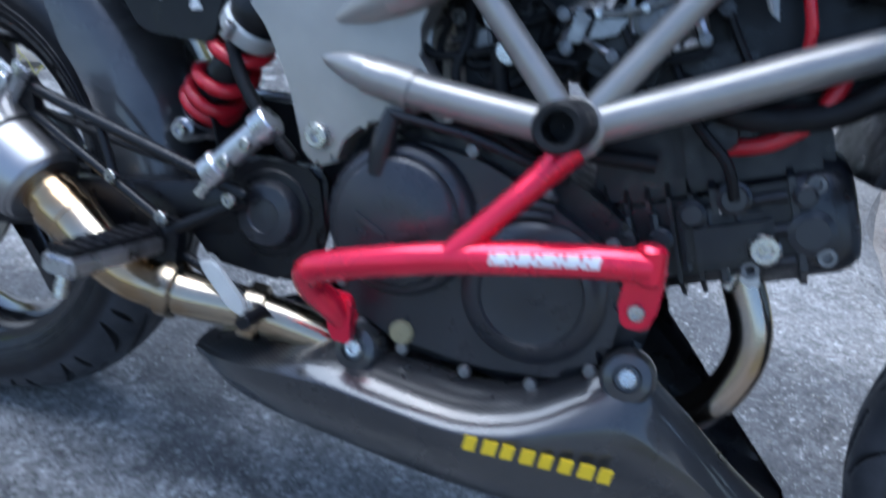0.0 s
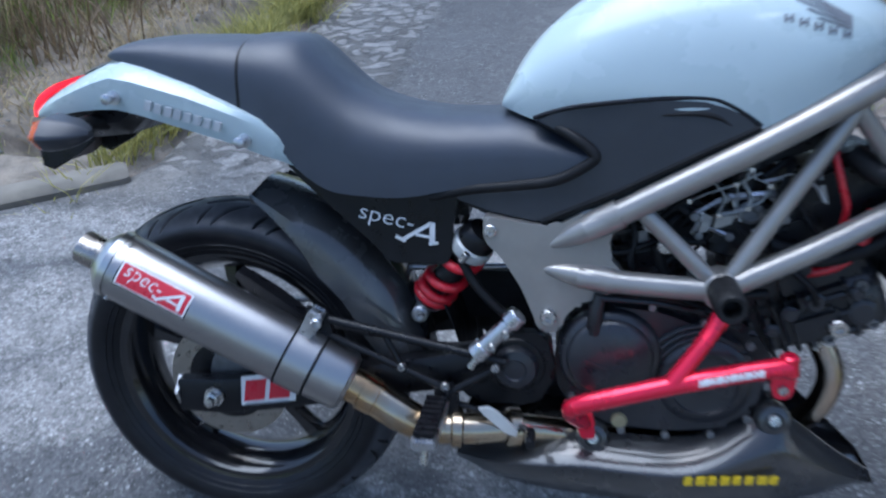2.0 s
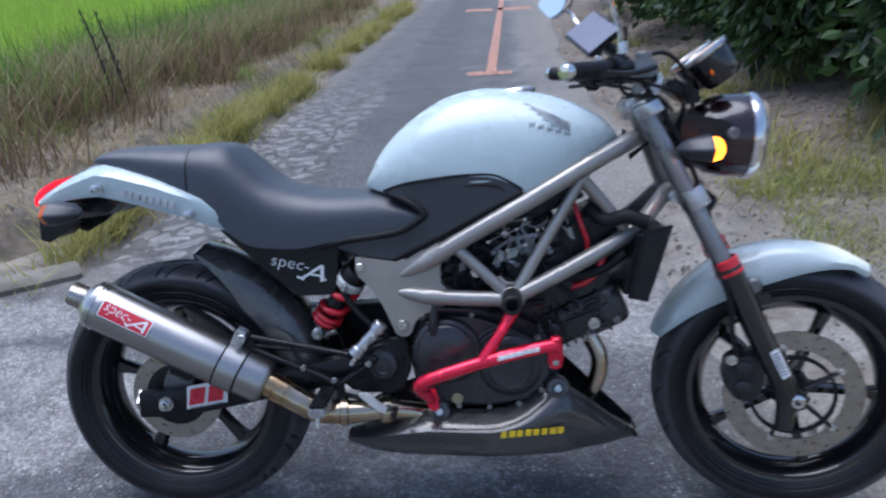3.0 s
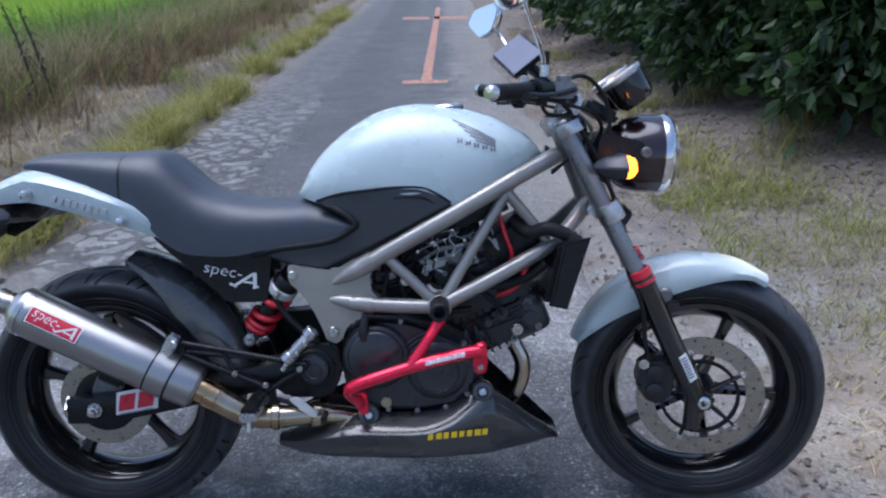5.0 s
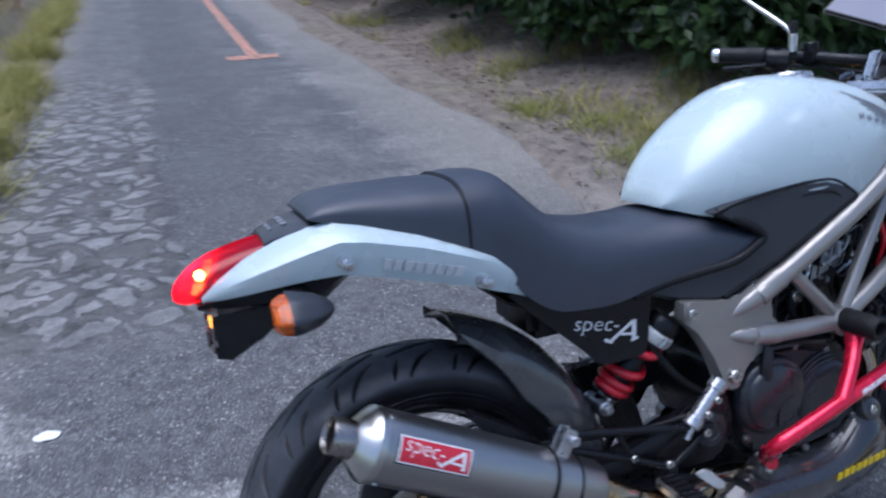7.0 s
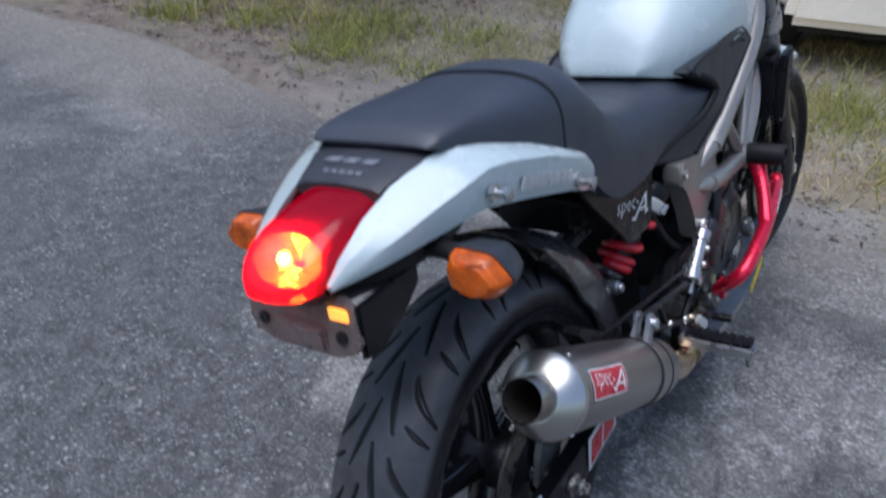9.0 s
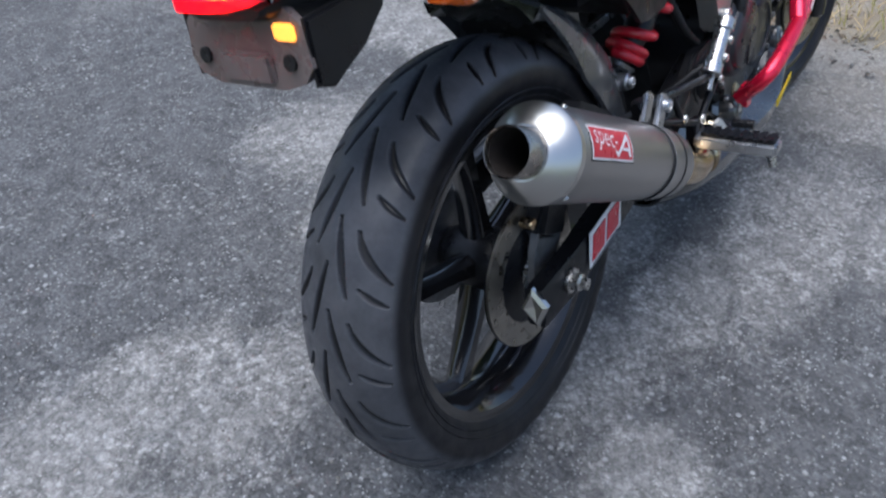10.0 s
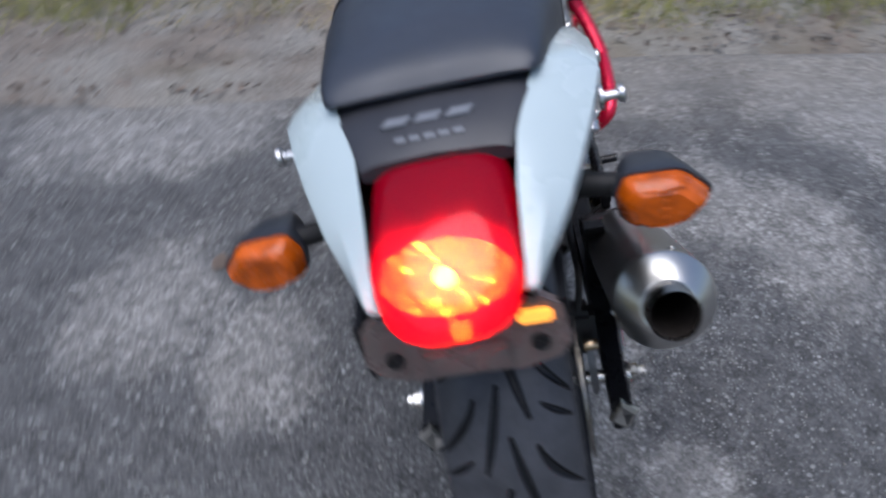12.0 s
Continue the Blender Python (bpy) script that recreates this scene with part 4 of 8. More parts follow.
for pts, r, m, nm in (
    ([(0.915, -0.09, 0.775), (0.927, -0.10, 0.730), (0.940, -0.105, 0.690), (0.952, -0.10, 0.655), (0.950, -0.09, 0.610)], 0.0050, REDSPRING, "red_hose"),
    ([(0.990, -0.09, 0.655), (0.984, -0.10, 0.622), (0.970, -0.10, 0.590), (0.944, -0.095, 0.566), (0.905, -0.085, 0.552)], 0.0075, REDSPRING, "red_hose"),
    ([(0.700, -0.12, 0.600), (0.72, -0.115, 0.55), (0.78, -0.12, 0.528), (0.86, -0.115, 0.530)], 0.008, RUBBER, "hose"),
    ([(0.62, -0.11, 0.545), (0.655, -0.12, 0.52), (0.70, -0.125, 0.53), (0.745, -0.12, 0.515), (0.79, -0.13, 0.500)], 0.0055, RUBBER, "cable"),
    ([(0.60, -0.11, 0.62), (0.64, -0.12, 0.585), (0.70, -0.11, 0.60), (0.77, -0.10, 0.60)], 0.0045, RUBBER, "cable"),
    ([(0.655, -0.10, 0.66), (0.67, -0.115, 0.61), (0.665, -0.12, 0.57), (0.69, -0.11, 0.53)], 0.0045, RUBBER, "cable"),
    ([(0.86, -0.10, 0.60), (0.92, -0.11, 0.585), (0.985, -0.10, 0.60), (1.03, -0.11, 0.635)], 0.012, RUBBER, "hose"),
    ([(0.955, -0.08, 0.73), (0.99, -0.11, 0.705), (1.03, -0.125, 0.715), (1.075, -0.13, 0.700)], 0.016, RUBBER, "radiator_hose"),
):
    bm = BM()
    tube(bm, smooth_path(pts, 6), r, 12)
    part(nm, bm, m, bike)
bm = BM()
tube(bm, smooth_path([(0.618, -0.148, 0.470), (0.619, -0.152, 0.500), (0.624, -0.150, 0.530)], 5), [0.013, 0.011, 0.009], 10)
tube(bm, [(0.624, -0.156, 0.527), (0.700, -0.150, 0.522), (0.770, -0.135, 0.505)], 0.0045, 8)
part("clutch_lever", bm, DARK, engine, "dull clutch release arm")
bm = BM()
rod(bm, (0.712, -0.12, 0.600), (0.712, -0.13, 0.600), 0.012, 18)
part("bolt", bm, BOLT, engine)

# wiring and small hoses between the cylinders
rnd = random.Random(12)
for k in range(9):
    a = Vector((0.60 + 0.034 * k, -0.085 - rnd.uniform(0, 0.025), 0.585 + 0.012 * k + rnd.uniform(-0.03, 0.03)))
    pts = [a + Vector((rnd.uniform(-0.03, 0.04) * i, rnd.uniform(-0.012, 0.012), (0.045 - 0.022 * i) * i * rnd.choice((-1, 1)))) for i in range(4)]
    bm = BM()
    tube(bm, smooth_path(pts, 5), rnd.choice((0.003, 0.004, 0.0055)), 8)
    part("wire", bm, RUBBER, bike)
for k in range(6):
    x, z = 0.615 + 0.052 * k, 0.560 + 0.024 * k + rnd.uniform(-0.02, 0.03)
    bm = BM()
    block(bm, x, x + rnd.uniform(0.014, 0.026), -0.108, -0.088, z, z + rnd.uniform(0.012, 0.022), 0.003, (0, rnd.uniform(-40, 40), 0))
    part("connector", bm, (BLACK, GREYRUB, COVER)[k % 3], bike)

# ---- radiator
bm = BM()
plate(bm, [(1.052, 0.676), (1.112, 0.690), (1.068, 0.548), (1.022, 0.552)], -0.150, 0.150, 0.006)
radiator = part("radiator", bm, BLACK, bike, "black radiator with end tank")
bm = BM()
plate(bm, [(1.060, 0.690), (1.118, 0.700), (1.070, 0.540), (1.030, 0.548)], -0.172, -0.150, 0.006)
part("end_tank", bm, BLACK, radiator)
for k in range(14):
    bm = BM()
    q = (k + 0.5) / 14
    x, z = 1.112 + (1.068 - 1.112) * q, 0.690 + (0.548 - 0.690) * q
    block(bm, x - 0.004, x + 0.006, -0.142, 0.142, z - 0.002, z + 0.002, 0)
    part("cooling_fin", bm, DARK, radiator)

# ---- red guard
G = smooth_path([(0.614, -0.160, 0.322), (0.604, -0.178, 0.340), (0.590, -0.199, 0.362), (0.598, -0.215, 0.383), (0.650, -0.221, 0.405), (0.727, -0.2205, 0.430), (0.800, -0.213, 0.447), (0.850, -0.206, 0.456), (0.878, -0.201, 0.459)], 7)
bm = BM()
tube(bm, G, 0.0140, 22)
guard = part("engine_guard", bm, RED, bike, "shiny red tubular engine guard")
bm = BM()
tube(bm, smooth_path([(0.722, -0.2205, 0.430), (0.757, -0.205, 0.478), (0.776, -0.193, 0.505), (0.794, -0.180, 0.533)], 6), [0.0150, 0.0138, 0.0145, 0.0185], 18, True, 0.8)
part("guard_strut", bm, RED, guard)
bm = BM()
plate(bm, round_outline([(0.862, 0.456), (0.892, 0.462), (0.893, 0.424), (0.888, 0.404), (0.868, 0.402), (0.861, 0.420)], 4), -0.190, -0.180, 0.0025)
part("guard_lug", bm, RED, guard)
bm = BM()
rod(bm, (0.880, -0.200, 0.444), (0.876, -0.200, 0.477), 0.0128, 20, 0.3)
part("guard_clamp", bm, RED, guard)
bm = BM()
plate(bm, round_outline([(0.594, 0.352), (0.622, 0.352), (0.628, 0.304), (0.606, 0.304)], 3), -0.176, -0.164, 0.002)
part("guard_lug", bm, RED, guard)
bm = BM()
bolt(bm, (0.877, -0.190, 0.418), (0, -1, 0), 0.0075, 0.006)
part("bolt", bm, BOLT, guard)
bm = BM()
lab = []
for x in np.linspace(0.757, 0.842, 15).tolist():
    y, z = (float(np.interp(x, [p[0] for p in G[21:]], [p[i] for p in G[21:]])) for i in (1, 2))
    lab.append([Vector((x, y - 0.0147 * math.cos(a), z + 0.0147 * math.sin(a))) for a in np.linspace(radians(-12), radians(30), 6).tolist()])
loft(bm, lab, False, False)
strip = part("mark", bm, STICKW, guard, "white strip of worn lettering")
bm = BM()
for i in (0, 2, 3, 5, 6, 8, 9, 11, 12):
    for j0, j1 in ((0, 1), (3, 5)) if i % 2 else ((1, 2), (4, 5)):
        q = [lab[i][j0], lab[i][j1], lab[i + 1][j1].lerp(lab[i][j1], 0.62), lab[i + 1][j0].lerp(lab[i][j0], 0.62)]
        bm.faces.new([bm.verts.new(p + Vector((0.002, -0.0006, 0.0004))) for p in q])
part("mark", bm, RED, guard)

# ---- belly cowl
CX = [0.405, 0.47, 0.55, 0.62, 0.727, 0.80, 0.855, 0.890, 0.93, 1.00, 1.072]
top_z = hermite(CX, [0.218, 0.244, 0.272, 0.284, 0.284, 0.300, 0.330, 0.345, 0.318, 0.256, 0.198])
low_z = hermite([0.405, 0.55, 0.79, 1.0, 1.072], [0.184, 0.186, 0.186, 0.188, 0.190])
lip_y = hermite(CX, [0.078, 0.118, 0.144, 0.150, 0.150, 0.148, 0.148, 0.150, 0.132, 0.098, 0.052])
max_y = hermite(CX, [0.098, 0.145, 0.172, 0.180, 0.186, 0.182, 0.172, 0.166, 0.150, 0.112, 0.064])
bm = BM()
rings = []
for x in np.linspace(0.405, 1.072, 60).tolist():
    t, b, ly, my = top_z(x), low_z(x), lip_y(x), max_y(x)
    h = t - b
    half = [(ly - 0.018, t + 0.001), (ly - 0.012, t + 0.001), ((ly + my) / 2 - 0.004, t - h * 0.12), (my - 0.002, t - h * 0.245), (my, t - h * 0.275), (my - 0.004, b + h * 0.45), (my - 0.022, b + h * 0.08), (my - 0.038, b)]
    outer = [(x, -y, z) for y, z in half] + [(x, y, z) for y, z in reversed(half)]
    inner = [(x, y * 0.955, z + 0.004) for y, z in half] + [(x, -y * 0.955, z + 0.004) for y, z in reversed(half)]
    rings.append(outer + inner)
loft(bm, rings)
cowl = part("belly_cowl", bm, CARBON, bike, "carbon-weave belly cowl under the engine")
for x, y, z in ((0.884, 0.146, 0.344), (0.625, 0.150, 0.292)):
    for s in (-1, 1):
        bm = BM()
        lathe(bm, [(0.026, -0.022), (0.0255, -0.004), (0.021, 0.004), (0.013, 0.0065), (0.011, 0.004), (0.0005, 0.004)], (x, s * y, z), (0, s, 0.25), 28)
        boss = part("cowl_mount", bm, CARBON, cowl)
        bm = BM()
        bolt(bm, (x, s * (y + 0.003), z + 0.001), (0, s, 0.25), 0.0085, 0.006)
        part("bolt", bm, BOLT, boss)
bm = BM()
marks(bm, (0.759, -0.1862, 0.247), (1, 0.10, 0.05), (0, -0.05, 1), bars_row(8, 0.140, 0.0135, 0.25, 0.1, 8), 0.0022)
part("mark", bm, STICKY, cowl, "row of yellow blocks")
bm = BM()
marks(bm, (0.525, -0.118, 0.1985), (1, -0.12, 0), (0, -0.5, 1), bars_row(6, 0.10, 0.014, 0.2, 0.3, 5), 0.003)
part("mark", bm, STICKW, cowl, "pale bars low on the cowl")

# ---- tank
TX = [0.470, 0.495, 0.541, 0.629, 0.685, 0.754, 0.821, 0.887, 0.953, 1.004, 1.022]
t_top = hermite(TX, [0.800, 0.849, 0.903, 0.964, 0.984, 0.991, 0.984, 0.970, 0.943, 0.908, 0.885])
t_low = hermite([0.470, 0.522, 0.60, 0.75, 0.816, 0.893, 0.956, 1.022], [0.786, 0.772, 0.758, 0.752, 0.764, 0.806, 0.847, 0.876])
t_wid = hermite([0.470, 0.495, 0.53, 0.58, 0.65, 0.75, 0.83, 0.90, 0.96, 1.00, 1.022], [0.062, 0.088, 0.112, 0.132, 0.148, 0.156, 0.154, 0.140, 0.112, 0.078, 0.040])


def tank_mid(x):
    return t_low(x) + 0.30 * (t_top(x) - t_low(x))


def tank_y(x, z):
    zm, zt = tank_mid(x), t_top(x)
    q = min(0.999, max(0, (z - zm) / (zt - zm)))
    return t_wid(x) * (1 - q ** 2.3) ** (1 / 2.3)


bm = BM()
rings = []
for x in np.linspace(0.470, 1.022, 64).tolist():
    zm, zt, zl, w = tank_mid(x), t_top(x), t_low(x), t_wid(x)
    half = [(w * 0.95, zl), (w * 0.985, zl + (zm - zl) * 0.5)]
    for a in np.linspace(0, math.pi / 2, 16).tolist():
        half.append((w * math.cos(a) ** (2 / 2.3), zm + (zt - zm) * math.sin(a) ** (2 / 2.3)))
    rings.append([(x, -y, z) for y, z in half] + [(x, y, z) for y, z in reversed(half[:-1])])
loft(bm, rings)
tank = part("fuel_tank", bm, WHITE, bike, "pearl white fuel tank")
bm = BM()
lathe(bm, [(0.046, -0.012), (0.048, 0.002), (0.044, 0.007), (0.030, 0.009), (0.028, 0.006), (0.0005, 0.007)], (0.800, 0, 0.981), (-0.10, 0, 1), 40)
part("filler_cap", bm, ALU, tank, "round aluminium filler cap")


for s in (-1, 1):
    bm = BM()
    for k in range(5):
        xs, zs = 0.820 + 0.0125 * k, 0.955 - 0.0112 * k
        wing = [(xs, zs, xs + (0.913 - xs) * 0.55, zs + (0.910 - 0.0036 * k - zs) * 0.50, 0.0027), (xs + (0.913 - xs) * 0.54, zs + (0.910 - 0.0036 * k - zs) * 0.49, 0.913, 0.910 - 0.0036 * k, 0.0034)]
        strokes(bm, wing, lambda x, z: (x, s * (tank_y(x, z) + 0.0012), z))
    for k in range(5):
        x = 0.830 + k * 0.018
        z = 0.905 - k * 0.0050
        for q in ((0, 0, 0.0125, 0.0090),):
            strokes(bm, [(x + 0.001, z, x + 0.001, z + 0.0105, 0.0032), (x + 0.009, z, x + 0.009, z + 0.0105, 0.0032), (x, z + 0.0052, x + 0.010, z + 0.0046, 0.0030)], lambda x, z: (x, s * (tank_y(x, z) + 0.0012), z))
    part("mark", bm, STICKG, tank, "dark grey winged mark")

# side covers under the tank
KNEE = [(0.520, 0.780), (0.552, 0.791), (0.588, 0.799), (0.679, 0.809), (0.742, 0.811), (0.772, 0.803), (0.800, 0.786), (0.814, 0.776), (0.738, 0.737), (0.640, 0.685), (0.545, 0.639), (0.522, 0.632), (0.460, 0.642), (0.392, 0.657), (0.392, 0.663), (0.474, 0.673), (0.548, 0.694), (0.590, 0.716), (0.602, 0.732), (0.585, 0.748)]
def knee_y(x):
    return float(np.interp(x, [0.39, 0.46, 0.52, 0.60, 0.82], [0.100, 0.118, 0.134, 0.147, 0.150]))
for s in (-1, 1):
    bm = BM()
    plate(bm, KNEE, s * -0.03, s * 0.006, 0.005, lambda x, z: s * knee_y(x))
    side = part("side_cover", bm, PANEL, bike, "grained black plastic side cover")
    # dark tube laid on the cover, painting the shaded line of a slot
    bm = BM()
    tube(bm, smooth_path([(x, s * (knee_y(x) + 0.0055), z) for x, z in ((0.690, 0.789), (0.730, 0.792), (0.758, 0.788), (0.778, 0.777))], 5), [0.001, 0.0035, 0.0035, 0.001], 8)
    part("slot_shade_line", bm, RUBBER, side)
    # black plate put in the dark gap between side cover and frame tube
    bm = BM()
    plate(bm, [(0.818, 0.782), (0.820, 0.768), (0.738, 0.722), (0.640, 0.668), (0.545, 0.622), (0.522, 0.616), (0.460, 0.632), (0.392, 0.655), (0.460, 0.650), (0.545, 0.650), (0.640, 0.695), (0.738, 0.747)], s * -0.03, s * -0.003, 0.002, lambda x, z: s * knee_y(x))
    part("gap_strip", bm, BLACK, side, "black strip put in the dark gap along the frame")
    bm = BM()
    rim = [(0.536, 0.638), (0.640, 0.689), (0.740, 0.742), (0.814, 0.780)]
    tube(bm, [(x, s * (knee_y(x) + 0.002), z - 0.004) for x, z in rim], 0.0055, 8)
    part("edge_trim", bm, RUBBER, side)
    bm = BM()
    tube(bm, smooth_path([(x, s * (knee_y(x) + 0.004), z + 0.001) for x, z in KNEE[0:8]], 4), 0.0032, 8)
    part("top_trim", bm, BLACK, side)

# ---- seats
def seat(name, x0, x1, top, low, wid, n, label, crown=0.46):
    bm = BM()
    rings = []
    for x in np.linspace(x0, x1, n).tolist():
        zt, zl, w = top(x), low(x), wid(x)
        ring = []
        for a in np.linspace(-math.pi / 2, math.pi / 2, 25).tolist():
            sy, cz = math.sin(a), math.cos(a)
            y = w * math.copysign(abs(sy) ** 0.72, sy)
            z = zl + (zt - zl) * abs(cz) ** crown
            ring.append((x, y, z))
        rings.append(ring)
    loft(bm, rings)
    return part(name, bm, SEAT, bike, label)


s_top = hermite([0.084, 0.12, 0.163, 0.190, 0.218, 0.245, 0.273, 0.331, 0.40, 0.446, 0.50, 0.56, 0.604], [0.889, 0.890, 0.884, 0.862, 0.835, 0.812, 0.797, 0.781, 0.774, 0.774, 0.776, 0.762, 0.736])
s_low = hermite([0.084, 0.131, 0.168, 0.214, 0.27, 0.332, 0.415, 0.50, 0.551, 0.604], [0.786, 0.748, 0.702, 0.670, 0.661, 0.660, 0.675, 0.688, 0.698, 0.729])
s_wid = hermite([0.084, 0.168, 0.25, 0.33, 0.42, 0.50, 0.55, 0.604], [0.126, 0.132, 0.134, 0.132, 0.128, 0.134, 0.142, 0.148])
rider = seat("rider_seat", 0.087, 0.604, s_top, s_low, s_wid, 52, "black vinyl rider seat, deeply stepped")
p_top = hermite([-0.143, -0.135, -0.118, -0.09, -0.046, 0.02, 0.083], [0.862, 0.871, 0.879, 0.884, 0.887, 0.887, 0.885])
p_low = hermite([-0.143, -0.100, 0.011, 0.083], [0.858, 0.846, 0.812, 0.786])
p_wid = hermite([-0.143, -0.138, -0.125, -0.05, 0.02, 0.083], [0.084, 0.090, 0.095, 0.108, 0.119, 0.126])
seat("pillion_seat", -0.143, 0.083, p_top, p_low, p_wid, 34, "black vinyl pillion seat")
bm = BM()
rings = []
for x in (0.0825, 0.0875):
    ring = []
    for a in np.linspace(-math.pi / 2, math.pi / 2, 25).tolist():
        sy, cz = math.sin(a), math.cos(a)
        ring.append((x, 0.1265 * math.copysign(abs(sy) ** 0.72, sy), 0.786 + 0.1008 * abs(cz) ** 0.46))
    rings.append(ring)
loft(bm, rings)
part("seat_seam", bm, RUBBER, rider)
for s in (-1, 1):
    bm = BM()
    tube(bm, smooth_path([(0.37, s * 0.118, 0.660), (0.43, s * 0.124, 0.674), (0.50, s * 0.132, 0.684), (0.556, s * 0.146, 0.697), (0.598, s * 0.152, 0.722), (0.604, s * 0.153, 0.736), (0.575, s * 0.148, 0.758), (0.528, s * 0.126, 0.780)], 5), 0.0078, 10)
    part("seat_piping", bm, RUBBER, rider)

# ---- tail
for s in (-1, 1):
    bm = BM()
    st = [(-0.298, (0.058, 0.766), (0.064, 0.764), (0.062, 0.760)), (-0.275, (0.059, 0.786), (0.076, 0.776), (0.072, 0.761)), (-0.235, (0.061, 0.812), (0.098, 0.792), (0.092, 0.768)), (-0.190, (0.066, 0.832), (0.116, 0.808), (0.110, 0.776)), (-0.150, (0.078, 0.846), (0.130, 0.821), (0.122, 0.781)), (-0.112, (0.090, 0.854), (0.140, 0.831), (0.130, 0.783)), (-0.075, (0.098, 0.846), (0.143, 0.826), (0.133, 0.776)), (0.011, (0.112, 0.820), (0.144, 0.804), (0.135, 0.753)), (0.080, (0.122, 0.791), (0.142, 0.779), (0.133, 0.733)), (0.118, (0.126, 0.772), (0.138, 0.764), (0.130, 0.718)), (0.145, (0.126, 0.748), (0.134, 0.740), (0.126, 0.709)), (0.168, (0.122, 0.706), (0.125, 0.704), (0.120, 0.699))]
    rings = []
    for x, t, c, b in st:
        mid = ((t[0] + c[0]) / 2 + 0.004, (t[1] + c[1]) / 2 + 0.003)
        pts = [t, mid, c, ((c[0] + b[0]) / 2 + 0.002, (c[1] + b[1]) / 2), b]
        back = [(b[0] - 0.012, b[1] + 0.002), (c[0] - 0.016, c[1] - 0.002), (t[0] + 0.002, t[1] - 0.010)]
        rings.append([(x, s * y, z) for y, z in pts + back])
    loft(bm, rings)
    panel = part("tail_panel", bm, WHITE, bike, "glossy white pointed tail panel", sharp=24)
    for x, y, z in ((-0.108, 0.1385, 0.802), (0.094, 0.138, 0.741)):
        bm = BM()
        lathe(bm, [(0.011, 0), (0.011, 0.003), (0.0045, 0.004), (0.0045, 0.016), (0.008, 0.017), (0.0085, 0.021), (0.0055, 0.023), (0.0005, 0.023)], (x, s * y, z), (0, s, 0), 18)
        part("hook_bolt", bm, ALU, panel, "dull metal luggage hook bolt")
    bm = BM()
    o = (-0.058, s * 0.1425, 0.786) if s < 0 else (0.068, s * 0.1425, 0.753)
    marks(bm, o, (-s, 0, s * 0.27), (0, s * 0.12, 1), [(a, b * 0.55, c, d * 0.55, 0.35) for a, b, c, d, e in bars_row(8, 0.122, 0.028, 0.24, 0.35, 11)], 0.0022)
    part("mark", bm, STICKS, panel, "faded grey bars of lettering")
bm = BM()
rings = []
for x, z, w in ((-0.10, 0.853, 0.088), (-0.15, 0.850, 0.080), (-0.180, 0.842, 0.068), (-0.196, 0.8365, 0.063), (-0.2035, 0.832, 0.0615)):
    rings.append([(x, -w, z - 0.014), (x, -w, z - 0.004), (x, -w * 0.8, z), (x, 0, z + 0.003), (x, w * 0.8, z), (x, w, z - 0.004), (x, w, z - 0.014)])
loft(bm, rings)
cover = part("tail_cover", bm, TAILPLASTIC, bike, "black tail cover with faint silver lettering bars")
bm = BM()
marks(bm, (-0.190, 0.030, 0.8395), (0, -1, 0), (0.94, 0, 0.34), bars_row(5, 0.060, 0.0052, 0.22, 0.0, 4), 0.0022)
part("mark", bm, STICKG, cover)
bm = BM()
marks(bm, (-0.173, 0.042, 0.8455), (0, -1, 0), (0.97, 0, 0.24), bars_row(3, 0.080, 0.009, 0.18, 0.7, 9), 0.0024)
part("mark", bm, STICKG, cover)

# tail lamp: a tinted lens over a lit bulb and its reflector
LST = [(-0.198, 0.8300, 0.0575, 0.784), (-0.215, 0.8275, 0.0580, 0.778), (-0.245, 0.822, 0.0575, 0.770), (-0.275, 0.813, 0.0585, 0.763), (-0.296, 0.803, 0.0555, 0.759), (-0.312, 0.793, 0.0480, 0.757), (-0.324, 0.783, 0.0375, 0.756), (-0.332, 0.774, 0.0250, 0.757), (-0.336, 0.767, 0.0130, 0.758)]
bm = BM()
rings = []
for x, zt, w, zl in LST:
    ring = []
    for a in np.linspace(0, math.pi, 15).tolist():
        ring.append((x, -w * math.copysign(abs(math.cos(a)) ** 0.6, math.cos(a)), zl + (zt - zl) * math.sin(a) ** 0.5))
    rings.append(ring)
loft(bm, rings)
lamp = part("tail_lamp", bm, LENS, bike, "lit red tail lamp lens")
lamp.visible_shadow = False
LC, LN, LU = Vector((-0.290, 0, 0.7815)), Vector((-0.8, 0, 0.6)), Vector((0.6, 0, 0.8))
bm = BM()
bmesh.ops.create_uvsphere(bm, u_segments=16, v_segments=10, radius=0.0078, matrix=Matrix.Translation(LC + LN * 0.006))
part("bulb", bm, BULB, lamp, "glowing amber bulb")
bm = BM()
rings = []
for q in (0.16, 0.30, 0.45, 0.60, 0.75, 0.88, 1.0):
    ring = []
    for k in range(48):
        a = 2 * math.pi * k / 48
        deep = -0.020 * (1 - q ** 1.7) + (0.0032 * q if k % 2 else 0.0) + (0.0022 if (k // 2 + int(q * 10)) % 3 == 0 else 0.0)
        ring.append(LC + LN * deep + Vector((0, 0.050 * q * math.cos(a), 0)) + LU * (0.0285 * q * math.sin(a)))
    rings.append(ring)
loft(bm, rings, False)
part("reflector", bm, LAMPBOWL, lamp, "fluted pale reflector lit by the bulb", 15)

